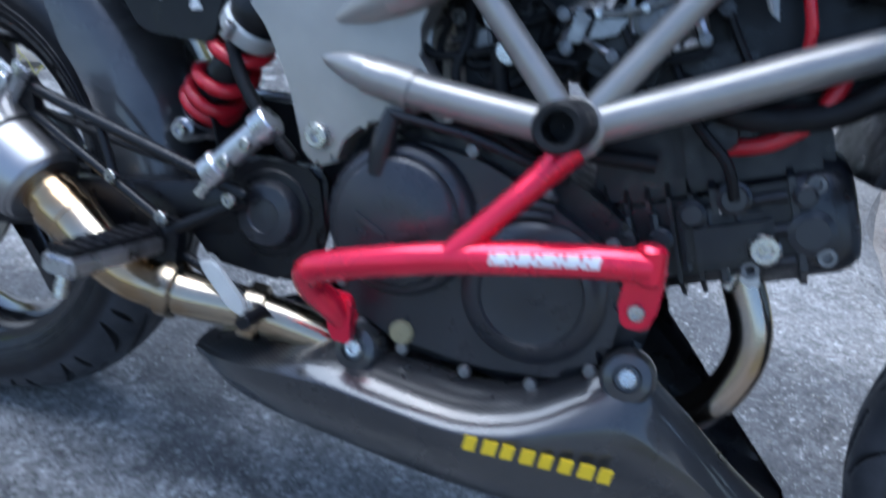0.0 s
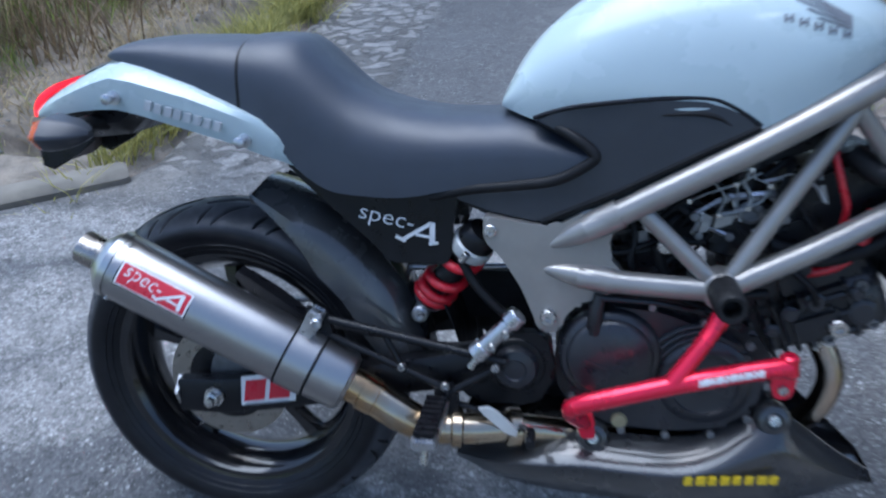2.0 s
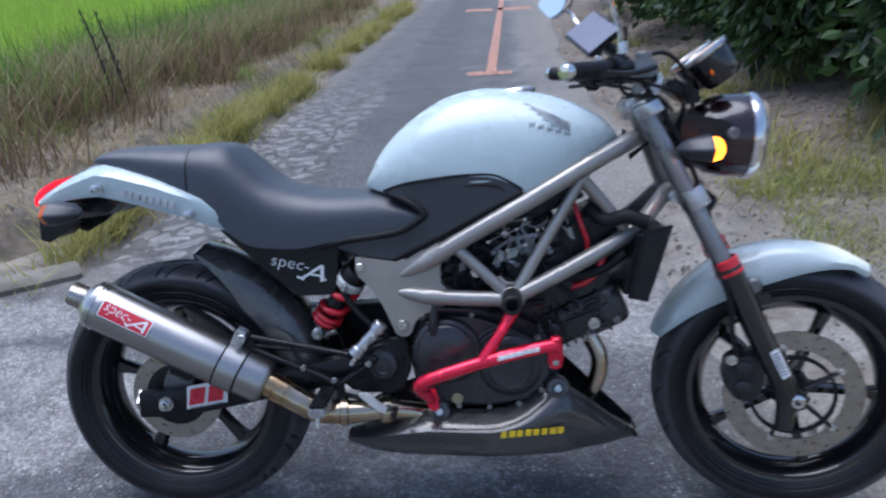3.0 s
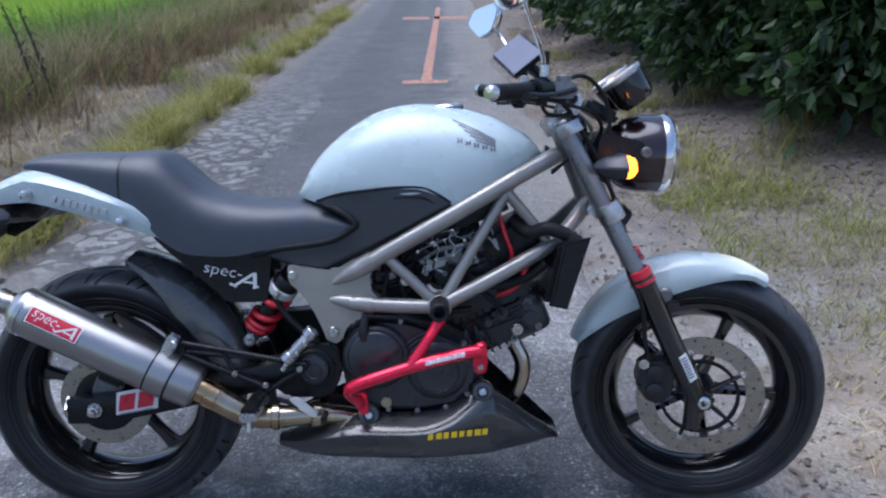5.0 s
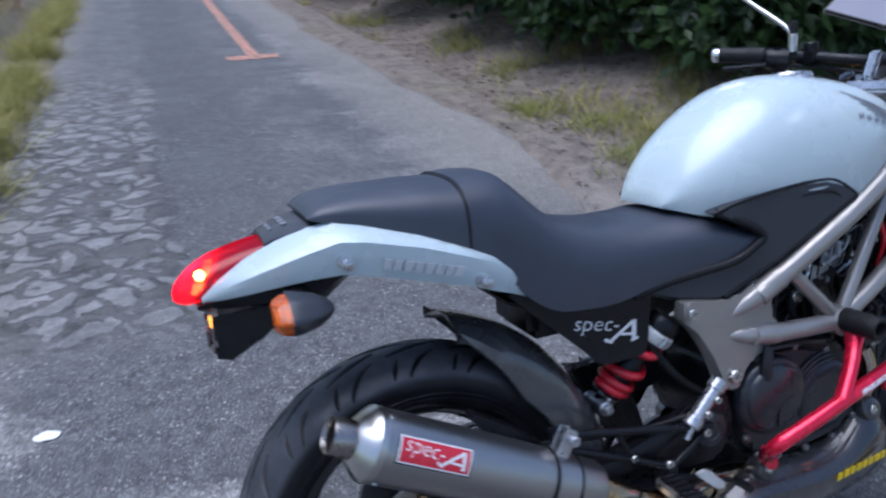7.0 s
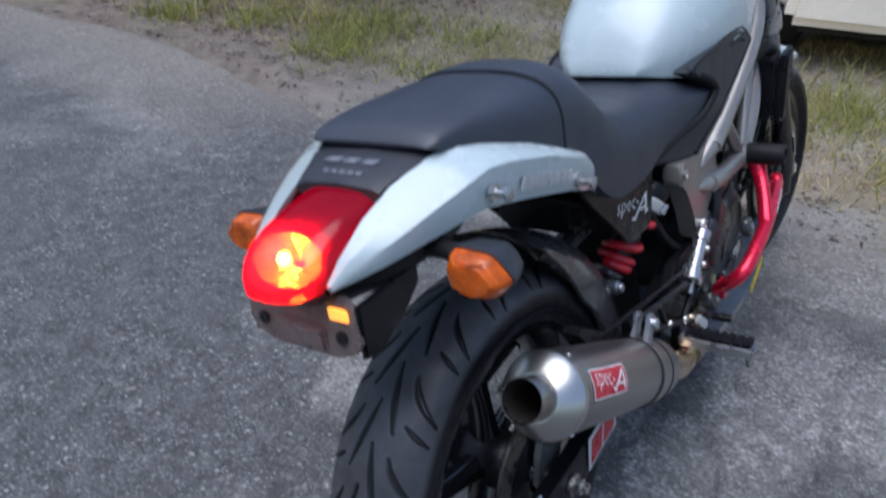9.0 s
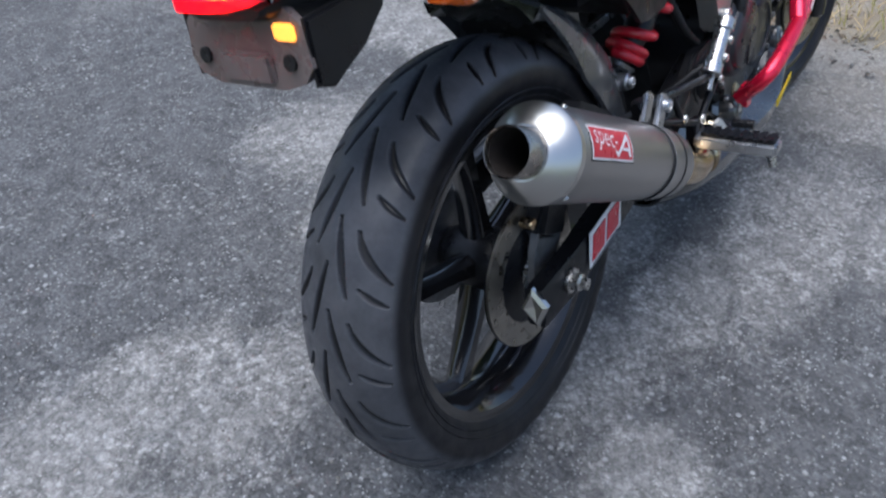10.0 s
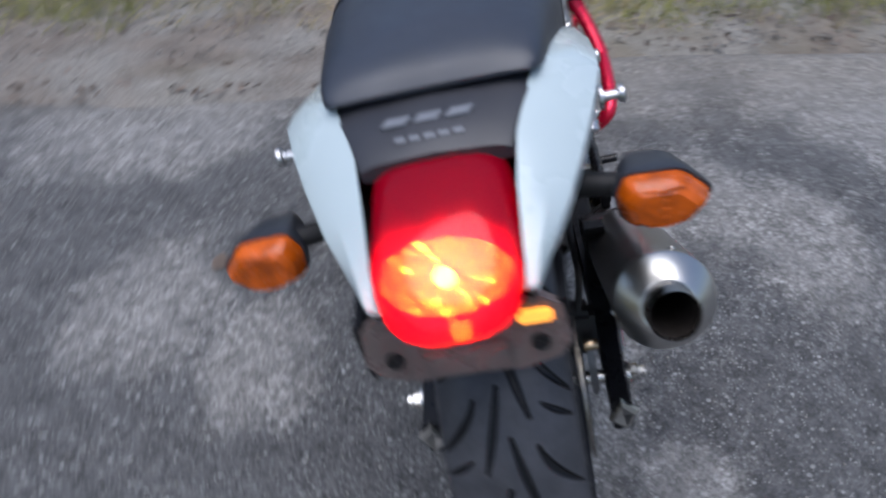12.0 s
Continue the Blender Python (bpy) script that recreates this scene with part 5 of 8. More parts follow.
# undertray and the bracket for the number plate
bm = BM()
rings = []
for x, zt, zl, w in ((-0.305, 0.752, 0.742, 0.050), (-0.26, 0.764, 0.732, 0.076), (-0.20, 0.774, 0.728, 0.096), (-0.13, 0.782, 0.736, 0.104), (-0.09, 0.80, 0.768, 0.110), (0.05, 0.78, 0.76, 0.112)):
    rings.append([(x, -w, zt), (x, -w * 0.96, (zt + zl) / 2), (x, -w * 0.7, zl), (x, w * 0.7, zl), (x, w * 0.96, (zt + zl) / 2), (x, w, zt)])
loft(bm, rings)
tray = part("undertray", bm, BLACK, bike, "black plastic undertray")
bm = BM()
BR = [(-0.080, 0.735), (-0.084, 0.700), (-0.073, 0.686), (-0.046, 0.678), (0.046, 0.678), (0.073, 0.686), (0.084, 0.700), (0.080, 0.735), (0.060, 0.750), (-0.060, 0.750)]
a = [bm.verts.new((-0.289 - 0.10 * (0.735 - z), y, z)) for y, z in BR]
b = [bm.verts.new((-0.281 - 0.10 * (0.735 - z), y, z)) for y, z in BR]
bm.faces.new(a)
bm.faces.new(list(reversed(b)))
for i in range(len(a)):
    j = (i + 1) % len(a)
    bm.faces.new((a[i], b[i], b[j], a[j]))
bracket = part("plate_bracket", bm, SMOKE, tray, "smoked grey-brown bracket with two holes and no plate")
for s in (-1, 1):
    bm = BM()
    lathe(bm, [(0.0075, -0.001), (0.0075, 0.002), (0.0052, 0.0022), (0.0005, 0.0006)], (-0.2935, s * 0.059, 0.704), (-1, 0, 0.1), 18)
    part("bracket_hole", bm, RUBBER, bracket)
    bm = BM()
    plate(bm, [(-0.289, 0.742), (-0.19, 0.750), (-0.19, 0.725), (-0.225, 0.700), (-0.270, 0.676), (-0.290, 0.682)], s * 0.077, s * 0.086, 0.003)
    part("bracket_cheek", bm, BLACK, bracket)
# emissive amber block stands for the plate light's glow reflected on the bracket
bm = BM()
block(bm, -0.2935, -0.2885, -0.072, -0.044, 0.722, 0.738, 0.003)
part("plate_light", bm, plain("dim_amber_glow", (1.0, 0.36, 0.05), 0.3, 0, 0.8), bracket, "small amber block for the reflected glow of the plate light")
bm = BM()
block(bm, -0.2985, -0.2900, -0.036, 0.036, 0.681, 0.712, 0.004)
part("plate_light_housing", bm, SMOKE, bracket)


SIGNAL = round_outline([(0.041, -0.002), (0.017, 0.0235), (-0.028, 0.0255), (-0.037, 0.008), (-0.033, -0.019), (0.020, -0.0245)], 3)


def turn_signal(c, s, fwd, lit, parent_label):
    """An angular indicator: lens faces back (fwd -1) or ahead (fwd 1)."""
    c = Vector(c)

    def ring(dx, k, sh=0.0, up=0.0):
        return [(c.x + fwd * dx, c.y + s * (sh + u * k), c.z + v * k + up) for u, v in SIGNAL]

    bm = BM()
    loft(bm, [ring(-0.056, 0.20, -0.006), ring(-0.048, 0.50, -0.005), ring(-0.032, 0.80, -0.002), ring(-0.012, 0.97), ring(0.001, 1.06, 0, 0.001), ring(0.005, 1.05, 0, 0.001)])
    sig = part("turn_signal", bm, PANEL, bike, parent_label, 30)
    bm = BM()
    loft(bm, [ring(0.004, 0.99), ring(0.013, 0.94), ring(0.021, 0.80), ring(0.025, 0.62)])
    lens = part("lens", bm, AMBERLIT if lit else AMBER, sig, "glowing amber lens" if lit else "orange ribbed lens", 25)
    if not lit:
        for k in range(5):
            bm = BM()
            z = c.z - 0.016 + 0.0085 * k
            reach = 0.034 - 0.35 * abs(z - c.z)
            tube(bm, [(c.x + fwd * 0.0215, c.y - s * reach * 0.55, z), (c.x + fwd * 0.0245, c.y, z), (c.x + fwd * 0.0205, c.y + s * reach * 0.55, z)], 0.0016, 6)
            part("lens_rib", bm, AMBER, lens)
    return sig


for s in (-1, 1):
    sig = turn_signal((-0.192, s * 0.172, 0.752), s, -1, False, "black rear turn signal with orange lens")
    bm = BM()
    tube(bm, smooth_path([(-0.165, s * 0.085, 0.758), (-0.175, s * 0.115, 0.760), (-0.182, s * 0.145, 0.759)], 4), [0.016, 0.011, 0.010], 12)
    part("stalk", bm, RUBBER, sig)
    sig = turn_signal((1.165, s * 0.232, 0.856), s, 1, True, "black front turn signal with glowing amber lens")
    bm = BM()
    tube(bm, [(1.150, s * 0.10, 0.850), (1.150, s * 0.205, 0.856)], [0.014, 0.010], 12)
    part("stalk", bm, RUBBER, sig)

# black panel under the seat with white lettering
for s in (-1, 1):
    bm = BM()
    plate(bm, round_outline([(0.140, 0.706), (0.300, 0.668), (0.414, 0.668), (0.404, 0.620), (0.400, 0.568), (0.394, 0.551), (0.312, 0.549), (0.300, 0.556), (0.278, 0.580), (0.184, 0.664)], 3), s * 0.104, s * 0.112, 0.003)
    under = part("under_seat_panel", bm, BLACK, bike, "matt black panel with white lettering")
    bm = BM()
    flip = (lambda u: u) if s < 0 else (lambda u: 0.086 - u)
    word(bm, "spec-", lambda u, v: (0.257 + flip(u), s * 0.1138, 0.6215 - 0.20 * flip(u) + v * 0.9), 0.086)
    segs = [(0.323, 0.588, 0.371, 0.617, 0.0060), (0.372, 0.618, 0.371, 0.584, 0.0085), (0.346, 0.598, 0.371, 0.594, 0.0045), (0.314, 0.594, 0.330, 0.587, 0.0055), (0.366, 0.583, 0.380, 0.586, 0.0045)]
    strokes(bm, segs, lambda x, z: (x, s * 0.1138, z))
    part("mark", bm, STICKW, under)
bm = BM()
block(bm, 0.20, 0.42, -0.075, 0.075, 0.60, 0.70, 0.015)
part("battery_box", bm, BLACK, bike)
for a0, a1 in ((20, 50), (63, 86)):
    bm = BM()
    rings = []
    for q in np.linspace(0, 1, 10).tolist():
        ang = radians(a0 + (a1 - a0) * q)
        x, z = 0.02 + 0.40 * math.sin(ang), 0.30 + 0.40 * math.cos(ang)
        rings.append([(x, y, z + dz) for y, dz in ((-0.082, 0), (-0.082, 0.006), (0.082, 0.006), (0.082, 0))])
    loft(bm, rings)
    part("inner_fender", bm, RUBBER, bike, "black inner mudguard")
# black sheet added behind the shock to keep that opening dark
bm = BM()
plate(bm, round_outline([(0.330, 0.488), (0.540, 0.496), (0.545, 0.470), (0.540, 0.420), (0.400, 0.400), (0.360, 0.430)], 3), 0.030, 0.060, 0.006)
part("dark_backing", bm, RUBBER, bike, "added black backing that closes the view behind the shock absorber")

# ---- rear shock
SA, SB = Vector((0.340, -0.043, 0.451)), Vector((0.449, -0.101, 0.605))
SX = (SB - SA).normalized()
SL = (SB - SA).length
bm = BM()
lathe(bm, [(0.010, 0), (0.013, 0.02), (0.0145, 0.03), (0.0145, 0.050), (0.0215, 0.056), (0.0225, 0.100), (0.019, 0.106), (0.019, 0.150), (0.030, 0.168), (0.031, SL - 0.010), (0.024, SL)], SA, SX, 28, True)
shock = part("rear_shock", bm, BLACK, bike, "rear shock absorber with red coil spring")
bm = BM()
n0 = SX.orthogonal().normalized()
b0 = SX.cross(n0)
coil_rise = hermite([0, 1, 1.8, 2.3, 2.9, 3.6], [0.036, 0.050, 0.062, 0.082, 0.110, 0.142])
tube(bm, [SA + SX * coil_rise(q / 32) + 0.0275 * (n0 * math.cos(q * 2 * math.pi / 32 + 2.2) + b0 * math.sin(q * 2 * math.pi / 32 + 2.2)) for q in range(116)], 0.0080, 14)
part("coil_spring", bm, REDSPRING, shock, "glossy red coil spring")
bm = BM()
lathe(bm, [(0.014, 0.149), (0.032, 0.150), (0.034, 0.153), (0.034, 0.168), (0.031, 0.171), (0.014, 0.172)], SA, SX, 32)
collar = part("preload_collar", bm, COLLAR, shock, "pale aluminium preload collar")
bm = BM()
for a in (-2.4, 0.4):
    c = SA + SX * 0.160 + 0.036 * (n0 * math.cos(a) + b0 * math.sin(a))
    rod(bm, c - SX * 0.008, c + SX * 0.010, 0.006, 10)
parts("adjuster_stud", bm, ALU, collar)
bm = BM()
lathe(bm, [(0.012, 0.016), (0.026, 0.020), (0.028, 0.026), (0.012, 0.028)], SA, SX, 28)
part("spring_seat", bm, ALU, shock)
bm = BM()
rod(bm, SA + Vector((0, -0.030, -0.004)), SA + Vector((0, 0.03, -0.004)), 0.014, 18)
bolt(bm, SA + Vector((0, -0.030, -0.004)), (0, -1, 0), 0.010, 0.008)
part("lower_eye", bm, ALU, shock)
bm = BM()
tube(bm, smooth_path([(0.405, -0.10, 0.575), (0.430, -0.11, 0.530), (0.465, -0.112, 0.490), (0.51, -0.115, 0.455)], 5), 0.0075, 10)
part("overflow_hose", bm, RUBBER, bike)
bm = BM()
tube(bm, [(0.30, 0.03, 0.492), (0.53, 0.03, 0.504)], 0.006, 10)
part("cross_tube", bm, ALU, bike)

# ---- foot controls, bare struts of the peg hanger
for s in (-1, 1):
    bm = BM()
    for a, b, r in (((0.196, 0.472), (0.490, 0.417), 0.0068), ((0.206, 0.446), (0.402, 0.364), 0.0062), ((0.487, 0.412), (0.400, 0.356), 0.0062), ((0.300, 0.452), (0.330, 0.397), 0.0050), ((0.255, 0.460), (0.405, 0.430), 0.0040)):
        tube(bm, [(a[0], s * 0.158, a[1]), (b[0], s * 0.162, b[1])], r, 10)
    plate(bm, round_outline([(0.176, 0.490), (0.214, 0.482), (0.222, 0.440), (0.190, 0.446)], 3), s * 0.150, s * 0.164, 0.003)
    plate(bm, round_outline([(0.378, 0.372), (0.415, 0.372), (0.420, 0.300), (0.385, 0.300)], 3), s * 0.150, s * 0.166, 0.003)
    hanger = parts("peg_hanger", bm, BLACK, bike, "black tubular peg hanger")
    bm = BM()
    bolt(bm, (0.398, s * 0.166, 0.372), (0, s, 0), 0.0075, 0.007)
    bolt(bm, (0.330, s * 0.164, 0.400), (0, s, 0), 0.007, 0.007)
    bolt(bm, (0.475, s * 0.166, 0.410), (0, s, 0), 0.0075, 0.007)
    parts("bolt", bm, BOLT, hanger)
    bm = BM()
    block(bm, 0.368, 0.404, min(s * 0.166, s * 0.292), max(s * 0.166, s * 0.292), 0.334, 0.354, 0.004)
    peg = part("foot_peg", bm, ALU, bike, "aluminium rider foot peg with black rubber pad")
    bm = BM()
    block(bm, 0.370, 0.402, min(s * 0.176, s * 0.288), max(s * 0.176, s * 0.288), 0.3535, 0.3585, 0.002)
    for k in range(8):
        y = s * (0.182 + 0.0142 * k)
        block(bm, 0.371, 0.401, y - 0.0045, y + 0.0045, 0.3575, 0.3612, 0)
    parts("pad", bm, BLACK, peg)
    bm = BM()
    rod(bm, (0.386, s * 0.280, 0.338), (0.386, s * 0.285, 0.312), 0.006, 12)
    part("feeler", bm, BOLT, peg)
    bm = BM()
    rings = []
    for q in np.linspace(0, 1, 8).tolist():
        x, z = 0.165 - 0.105 * q, 0.440 + 0.090 * q
        w, h = 0.012 + 0.004 * math.sin(q * 3), 0.016 - 0.012 * q * q
        rings.append([(x + h * a * 0.65, s * (0.128 + w * b), z + h * a) for a, b in ((-1, -1), (1, -1), (1, 1), (-1, 1))])
    loft(bm, rings)
    part("pillion_peg", bm, BLACK, bike, "folded black pillion foot peg")
    bm = BM()
    lathe(bm, [(0.050, 0.108), (0.049, 0.128), (0.044, 0.134), (0.034, 0.135)], (0.503, 0, 0.398), (0, s, 0), 36)
    cap = part("pivot_cap", bm, BLACK, bike, "round black swing arm pivot cover")
    bm = BM()
    lathe(bm, [(0.036, 0.130), (0.035, 0.142), (0.031, 0.148), (0.018, 0.151), (0.016, 0.149), (0.0005, 0.150)], (0.503, 0, 0.398), (0, s, 0), 36)
    part("dome", bm, COVER, cap)
    bm = BM()
    plate(bm, round_outline([(0.46, 0.450), (0.555, 0.455), (0.565, 0.385), (0.540, 0.330), (0.44, 0.330), (0.40, 0.355), (0.42, 0.405)], 3), s * 0.112, s * 0.132, 0.006)
    part("heel_plate", bm, BLACK, bike)
bm = BM()
rod(bm, (0.455, -0.164, 0.440), (0.498, -0.164, 0.487), 0.0125, 20)
rod(bm, (0.494, -0.164, 0.483), (0.508, -0.164, 0.498), 0.016, 20)
rod(bm, (0.444, -0.164, 0.428), (0.458, -0.164, 0.443), 0.016, 20)
mc = part("rear_master_cylinder", bm, ALU, bike, "silver rear brake master cylinder")
bm = BM()
bolt(bm, (0.470, -0.176, 0.448), (0, -1, 0), 0.007, 0.006)
bolt(bm, (0.490, -0.176, 0.470), (0, -1, 0), 0.007, 0.006)
parts("bolt", bm, BOLT, mc)
bm = BM()
rod(bm, (0.436, -0.164, 0.405), (0.450, -0.164, 0.428), 0.006, 10)
part("push_rod", bm, BOLT, mc)
bm = BM()
tube(bm, smooth_path([(0.405, -0.150, 0.335), (0.445, -0.150, 0.325), (0.490, -0.152, 0.312), (0.530, -0.165, 0.303)], 5), [0.006, 0.006, 0.005, 0.005], 10)
rod(bm, (0.530, -0.175, 0.309), (0.532, -0.212, 0.309), 0.008, 12)
part("brake_pedal", bm, BLACK, bike, "black brake pedal")
bm = BM()
plate(bm, round_outline([(0.446, 0.341), (0.468, 0.346), (0.511, 0.308), (0.510, 0.297), (0.496, 0.298)], 3), -0.174, -0.168, 0.002)
part("heel_guard", bm, COLLAR, bike, "scuffed aluminium heel guard")
bm = BM()
tube(bm, smooth_path([(0.47, 0.105, 0.30), (0.46, 0.16, 0.20), (0.45, 0.225, 0.10), (0.452, 0.262, 0.062)], 5), 0.0095, 12)
plate(bm, round_outline([(0.43, 0.058), (0.49, 0.058), (0.485, 0.068), (0.435, 0.068)], 2), 0.240, 0.285, 0.002)
part("side_stand", bm, BLACK, bike, "black side stand resting on the asphalt")

# chain along the left side
bm = BM()
for z0, z1 in ((0.392, 0.475), (0.222, 0.352)):
    tube(bm, [(0.0, 0.072, z0), (0.50, 0.072, z1 if z1 < 0.4 else 0.440)], 0.008, 8, True, 0.6)
parts("drive_chain", bm, GREYRUB, bike, "oily drive chain")

# ---- fork and front wheel
FC = (1.414, 0, 0.304)
front_wheel = wheel("front_wheel", FC, 0.215, 0.086, -4, 0.025, "gloss black five-spoke front rim")
FRONT_PROF = [(0.219, -0.040), (0.231, -0.050), (0.247, -0.0565), (0.260, -0.0570), (0.275, -0.051), (0.289, -0.038), (0.2975, -0.020), (0.3005, 0), (0.2975, 0.020), (0.289, 0.038), (0.275, 0.051), (0.260, 0.0570), (0.247, 0.0565), (0.231, 0.050), (0.219, 0.040)]
FGROOVES = [([(0.004, 0.086), (0.011, 0.045), (0.020, 0.002)], 0.0028), ([(0.024, 0.074), (0.030, 0.050), (0.056, 0.028)], 0.0028)]
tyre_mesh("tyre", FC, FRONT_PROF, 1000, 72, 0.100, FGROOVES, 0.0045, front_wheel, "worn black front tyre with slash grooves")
sidewall_rings(front_wheel, FC, ((0.2335, 0.0524), (0.2420, 0.0560)))
brake_disc("brake_disc", (FC[0], -0.064, FC[2]), 0.148, 0.106, 0.005, 42, front_wheel, "drilled bronze-grey front brake disc")
bm = BM()
lathe(bm, [(0.084, -0.004), (0.092, -0.005), (0.092, 0.005), (0.084, 0.004), (0.084, -0.004)], (FC[0], -0.063, FC[2]), (0, 1, 0), 48)
for k in range(5):
    a = radians(32 + 72 * k)
    for r0, r1 in ((0.030, 0.108),):
        tube(bm, [(FC[0] + r0 * math.cos(a), -0.060, FC[2] + r0 * math.sin(a)), (FC[0] + r1 * math.cos(a), -0.064, FC[2] + r1 * math.sin(a))], [0.013, 0.008], 8, True, 0.5)
part("disc_carrier", bm, BLACK, front_wheel)
bm = BM()
for k in range(5):
    a = radians(32 + 72 * k)
    bolt(bm, (FC[0] + 0.112 * math.cos(a), -0.066, FC[2] + 0.112 * math.sin(a)), (0, -1, 0), 0.008, 0.004)
parts("disc_bolt", bm, BOLT, front_wheel)
for s in (-1, 1):
    bm = BM()
    rod(bm, (1.072, s * 0.098, 0.955), (1.268, s * 0.098, 0.578), 0.0205, 28)
    leg = part("fork_leg", bm, FORKTUBE, bike, "grey fork tube with black lower leg")
    bm = BM()
    ax = Vector((1.408, s * 0.098, 0.296)) - Vector((1.258, s * 0.098, 0.606))
    L = ax.length
    lathe(bm, [(0.021, 0), (0.029, 0.001), (0.030, 0.012), (0.0275, 0.022), (0.0265, L * 0.5), (0.0265, L * 0.82), (0.023, L * 0.93), (0.021, L * 1.02), (0.0005, L * 1.025)], (1.258, s * 0.098, 0.606), ax, 32)
    low = part("fork_slider", bm, GLOSS, leg, "gloss black lower fork leg")
    bm = BM()
    lathe(bm, [(0.0215, -0.010), (0.0275, -0.008), (0.0285, 0.010), (0.0285, 0.016), (0.0305, 0.017), (0.0305, 0.024), (0.027, 0.026)], (1.255, s * 0.098, 0.613), ax, 32)
    part("dust_ring", bm, REDSPRING, leg, "red dust seal ring")
    bm = BM()
    block(bm, 1.382, 1.438, min(s * 0.080, s * 0.112), max(s * 0.080, s * 0.112), 0.284, 0.334, 0.010, (0, 22, 0))
    rod(bm, (1.394, s * 0.098, 0.322), (1.392, s * 0.098, 0.238), 0.0205, 20, 0.3)
    part("axle_clamp", bm, GLOSS, leg)
    bm = BM()
    lathe(bm, [(0.016, 0), (0.016, 0.006), (0.012, 0.009), (0.007, 0.009), (0.006, 0.004), (0.0005, 0.004)], (1.412, s * 0.112, 0.310), (0, s, 0), 24)
    part("axle_bolt", bm, CHROME, leg)
    bm = BM()
    block(bm, 1.320, 1.352, min(s * 0.060, s * 0.085), max(s * 0.060, s * 0.085), 0.520, 0.545, 0.005)
    part("fender_stay", bm, GLOSS, leg)
bm = BM()
marks(bm, (1.3560, -0.1225, 0.427), (0.438, 0, -0.899), (0.76, 0.52, 0.37), [(0, -0.010, 0.066, 0.012, 0)], 0.0012)
tag = part("fork_label", bm, STICKW, bike, "white label strip with dark bars")
bm = BM()
marks(bm, (1.3560, -0.1242, 0.427), (0.438, 0, -0.899), (0.76, 0.52, 0.37), [(0.006 + 0.007 * k, -0.007, 0.010 + 0.007 * k, 0.008, 0.1) for k in range(8)], 0.0007)
part("mark", bm, STICKG, tag)
for x, z, hh, m in ((1.172, 0.748, 0.022, ALU), (1.078, 0.935, 0.014, ALU)):
    bm = BM()
    axv = Vector((0.19, 0, -0.383)).normalized()
    pts = [Vector((x, y, z)) for y in (-0.098, 0.098)]
    for p in pts:
        lathe(bm, [(0.0205, -hh), (0.029, -hh), (0.030, -hh + 0.004), (0.030, hh - 0.004), (0.029, hh), (0.0205, hh)], p, axv, 28)
    block(bm, x - 0.045, x + 0.018, -0.085, 0.085, z - hh * 0.9, z + hh * 0.9, 0.006, (0, 26, 0))
    part("triple_clamp", bm, m, bike, "brushed aluminium fork clamp")
bm = BM()
for s in (-1, 1):
    rod(bm, (1.070, s * 0.098, 0.958), (1.064, s * 0.098, 0.970), 0.018, 6)
parts("fork_cap", bm, GLOSS, bike)

# front fender
bm = BM()
rings = []
for q in np.linspace(0, 1, 40).tolist():
    a = radians(-68 + 95 * q)
    skirt = 0.020 + 0.055 * math.sin(math.pi * min(1, max(0, (q - 0.02) / 0.90))) ** 1.1
    w = 0.066 * (0.55 + 0.45 * min(1, 9 * q, 7 * (1 - q) + 0.12) ** 0.6)
    rt = 0.328 - 0.006 * max(0, q - 0.85) / 0.15 + 0.010 * (1 - abs(2 * q - 1))
    prof = [(-w, skirt), (-w * 0.99, skirt * 0.6), (-w * 0.92, 0.016), (-w * 0.72, 0.004), (-w * 0.35, -0.001), (0, -0.002), (w * 0.35, -0.001), (w * 0.72, 0.004), (w * 0.92, 0.016), (w * 0.99, skirt * 0.6), (w, skirt)]
    full = [(y, rt - d) for y, d in prof] + [(y * 0.96, rt - d - 0.004) for y, d in reversed(prof)]
    rings.append([(FC[0] + rr * math.sin(a), y, FC[2] + rr * math.cos(a)) for y, rr in full])
loft(bm, rings)
fender = part("front_fender", bm, WHITE, bike, "glossy white front fender")
for s in (-1, 1):
    bm = BM()
    lathe(bm, [(0.017, 0), (0.018, 0.010), (0.014, 0.016), (0.0005, 0.017)], (1.318, s * 0.068, 0.556), (0, s, 0), 22)
    part("grommet", bm, GREYRUB, fender)

# front caliper and hose
bm = BM()
plate(bm, round_outline([(1.268, 0.400), (1.330, 0.408), (1.345, 0.360), (1.335, 0.305), (1.290, 0.300), (1.258, 0.345)], 4), -0.108, -0.048, 0.009)
cal = part("front_caliper", bm, DARK, bike, "dark grey two-piston front caliper")
bm = BM()
for z in (0.332, 0.376):
    lathe(bm, [(0.020, 0), (0.020, 0.008), (0.015, 0.011), (0.0005, 0.011)], (1.302, -0.106, z), (0, -1, 0), 24)
parts("piston_cap", bm, DARK, cal)
bm = BM()
tube(bm, smooth_path([(1.272, -0.108, 0.398), (1.258, -0.118, 0.45), (1.250, -0.122, 0.52), (1.232, -0.120, 0.575), (1.215, -0.108, 0.62), (1.210, -0.09, 0.70), (1.150, -0.10, 0.85), (1.08, -0.12, 0.96), (1.03, -0.18, 1.01)], 6), 0.0055, 10)
part("brake_hose", bm, RUBBER, bike)
bm = BM()
lathe(bm, [(0.012, 0), (0.012, 0.012), (0.0005, 0.013)], (1.274, -0.106, 0.400), (0, -1, 0), 16)
part("banjo_bolt", bm, BOLT, cal)

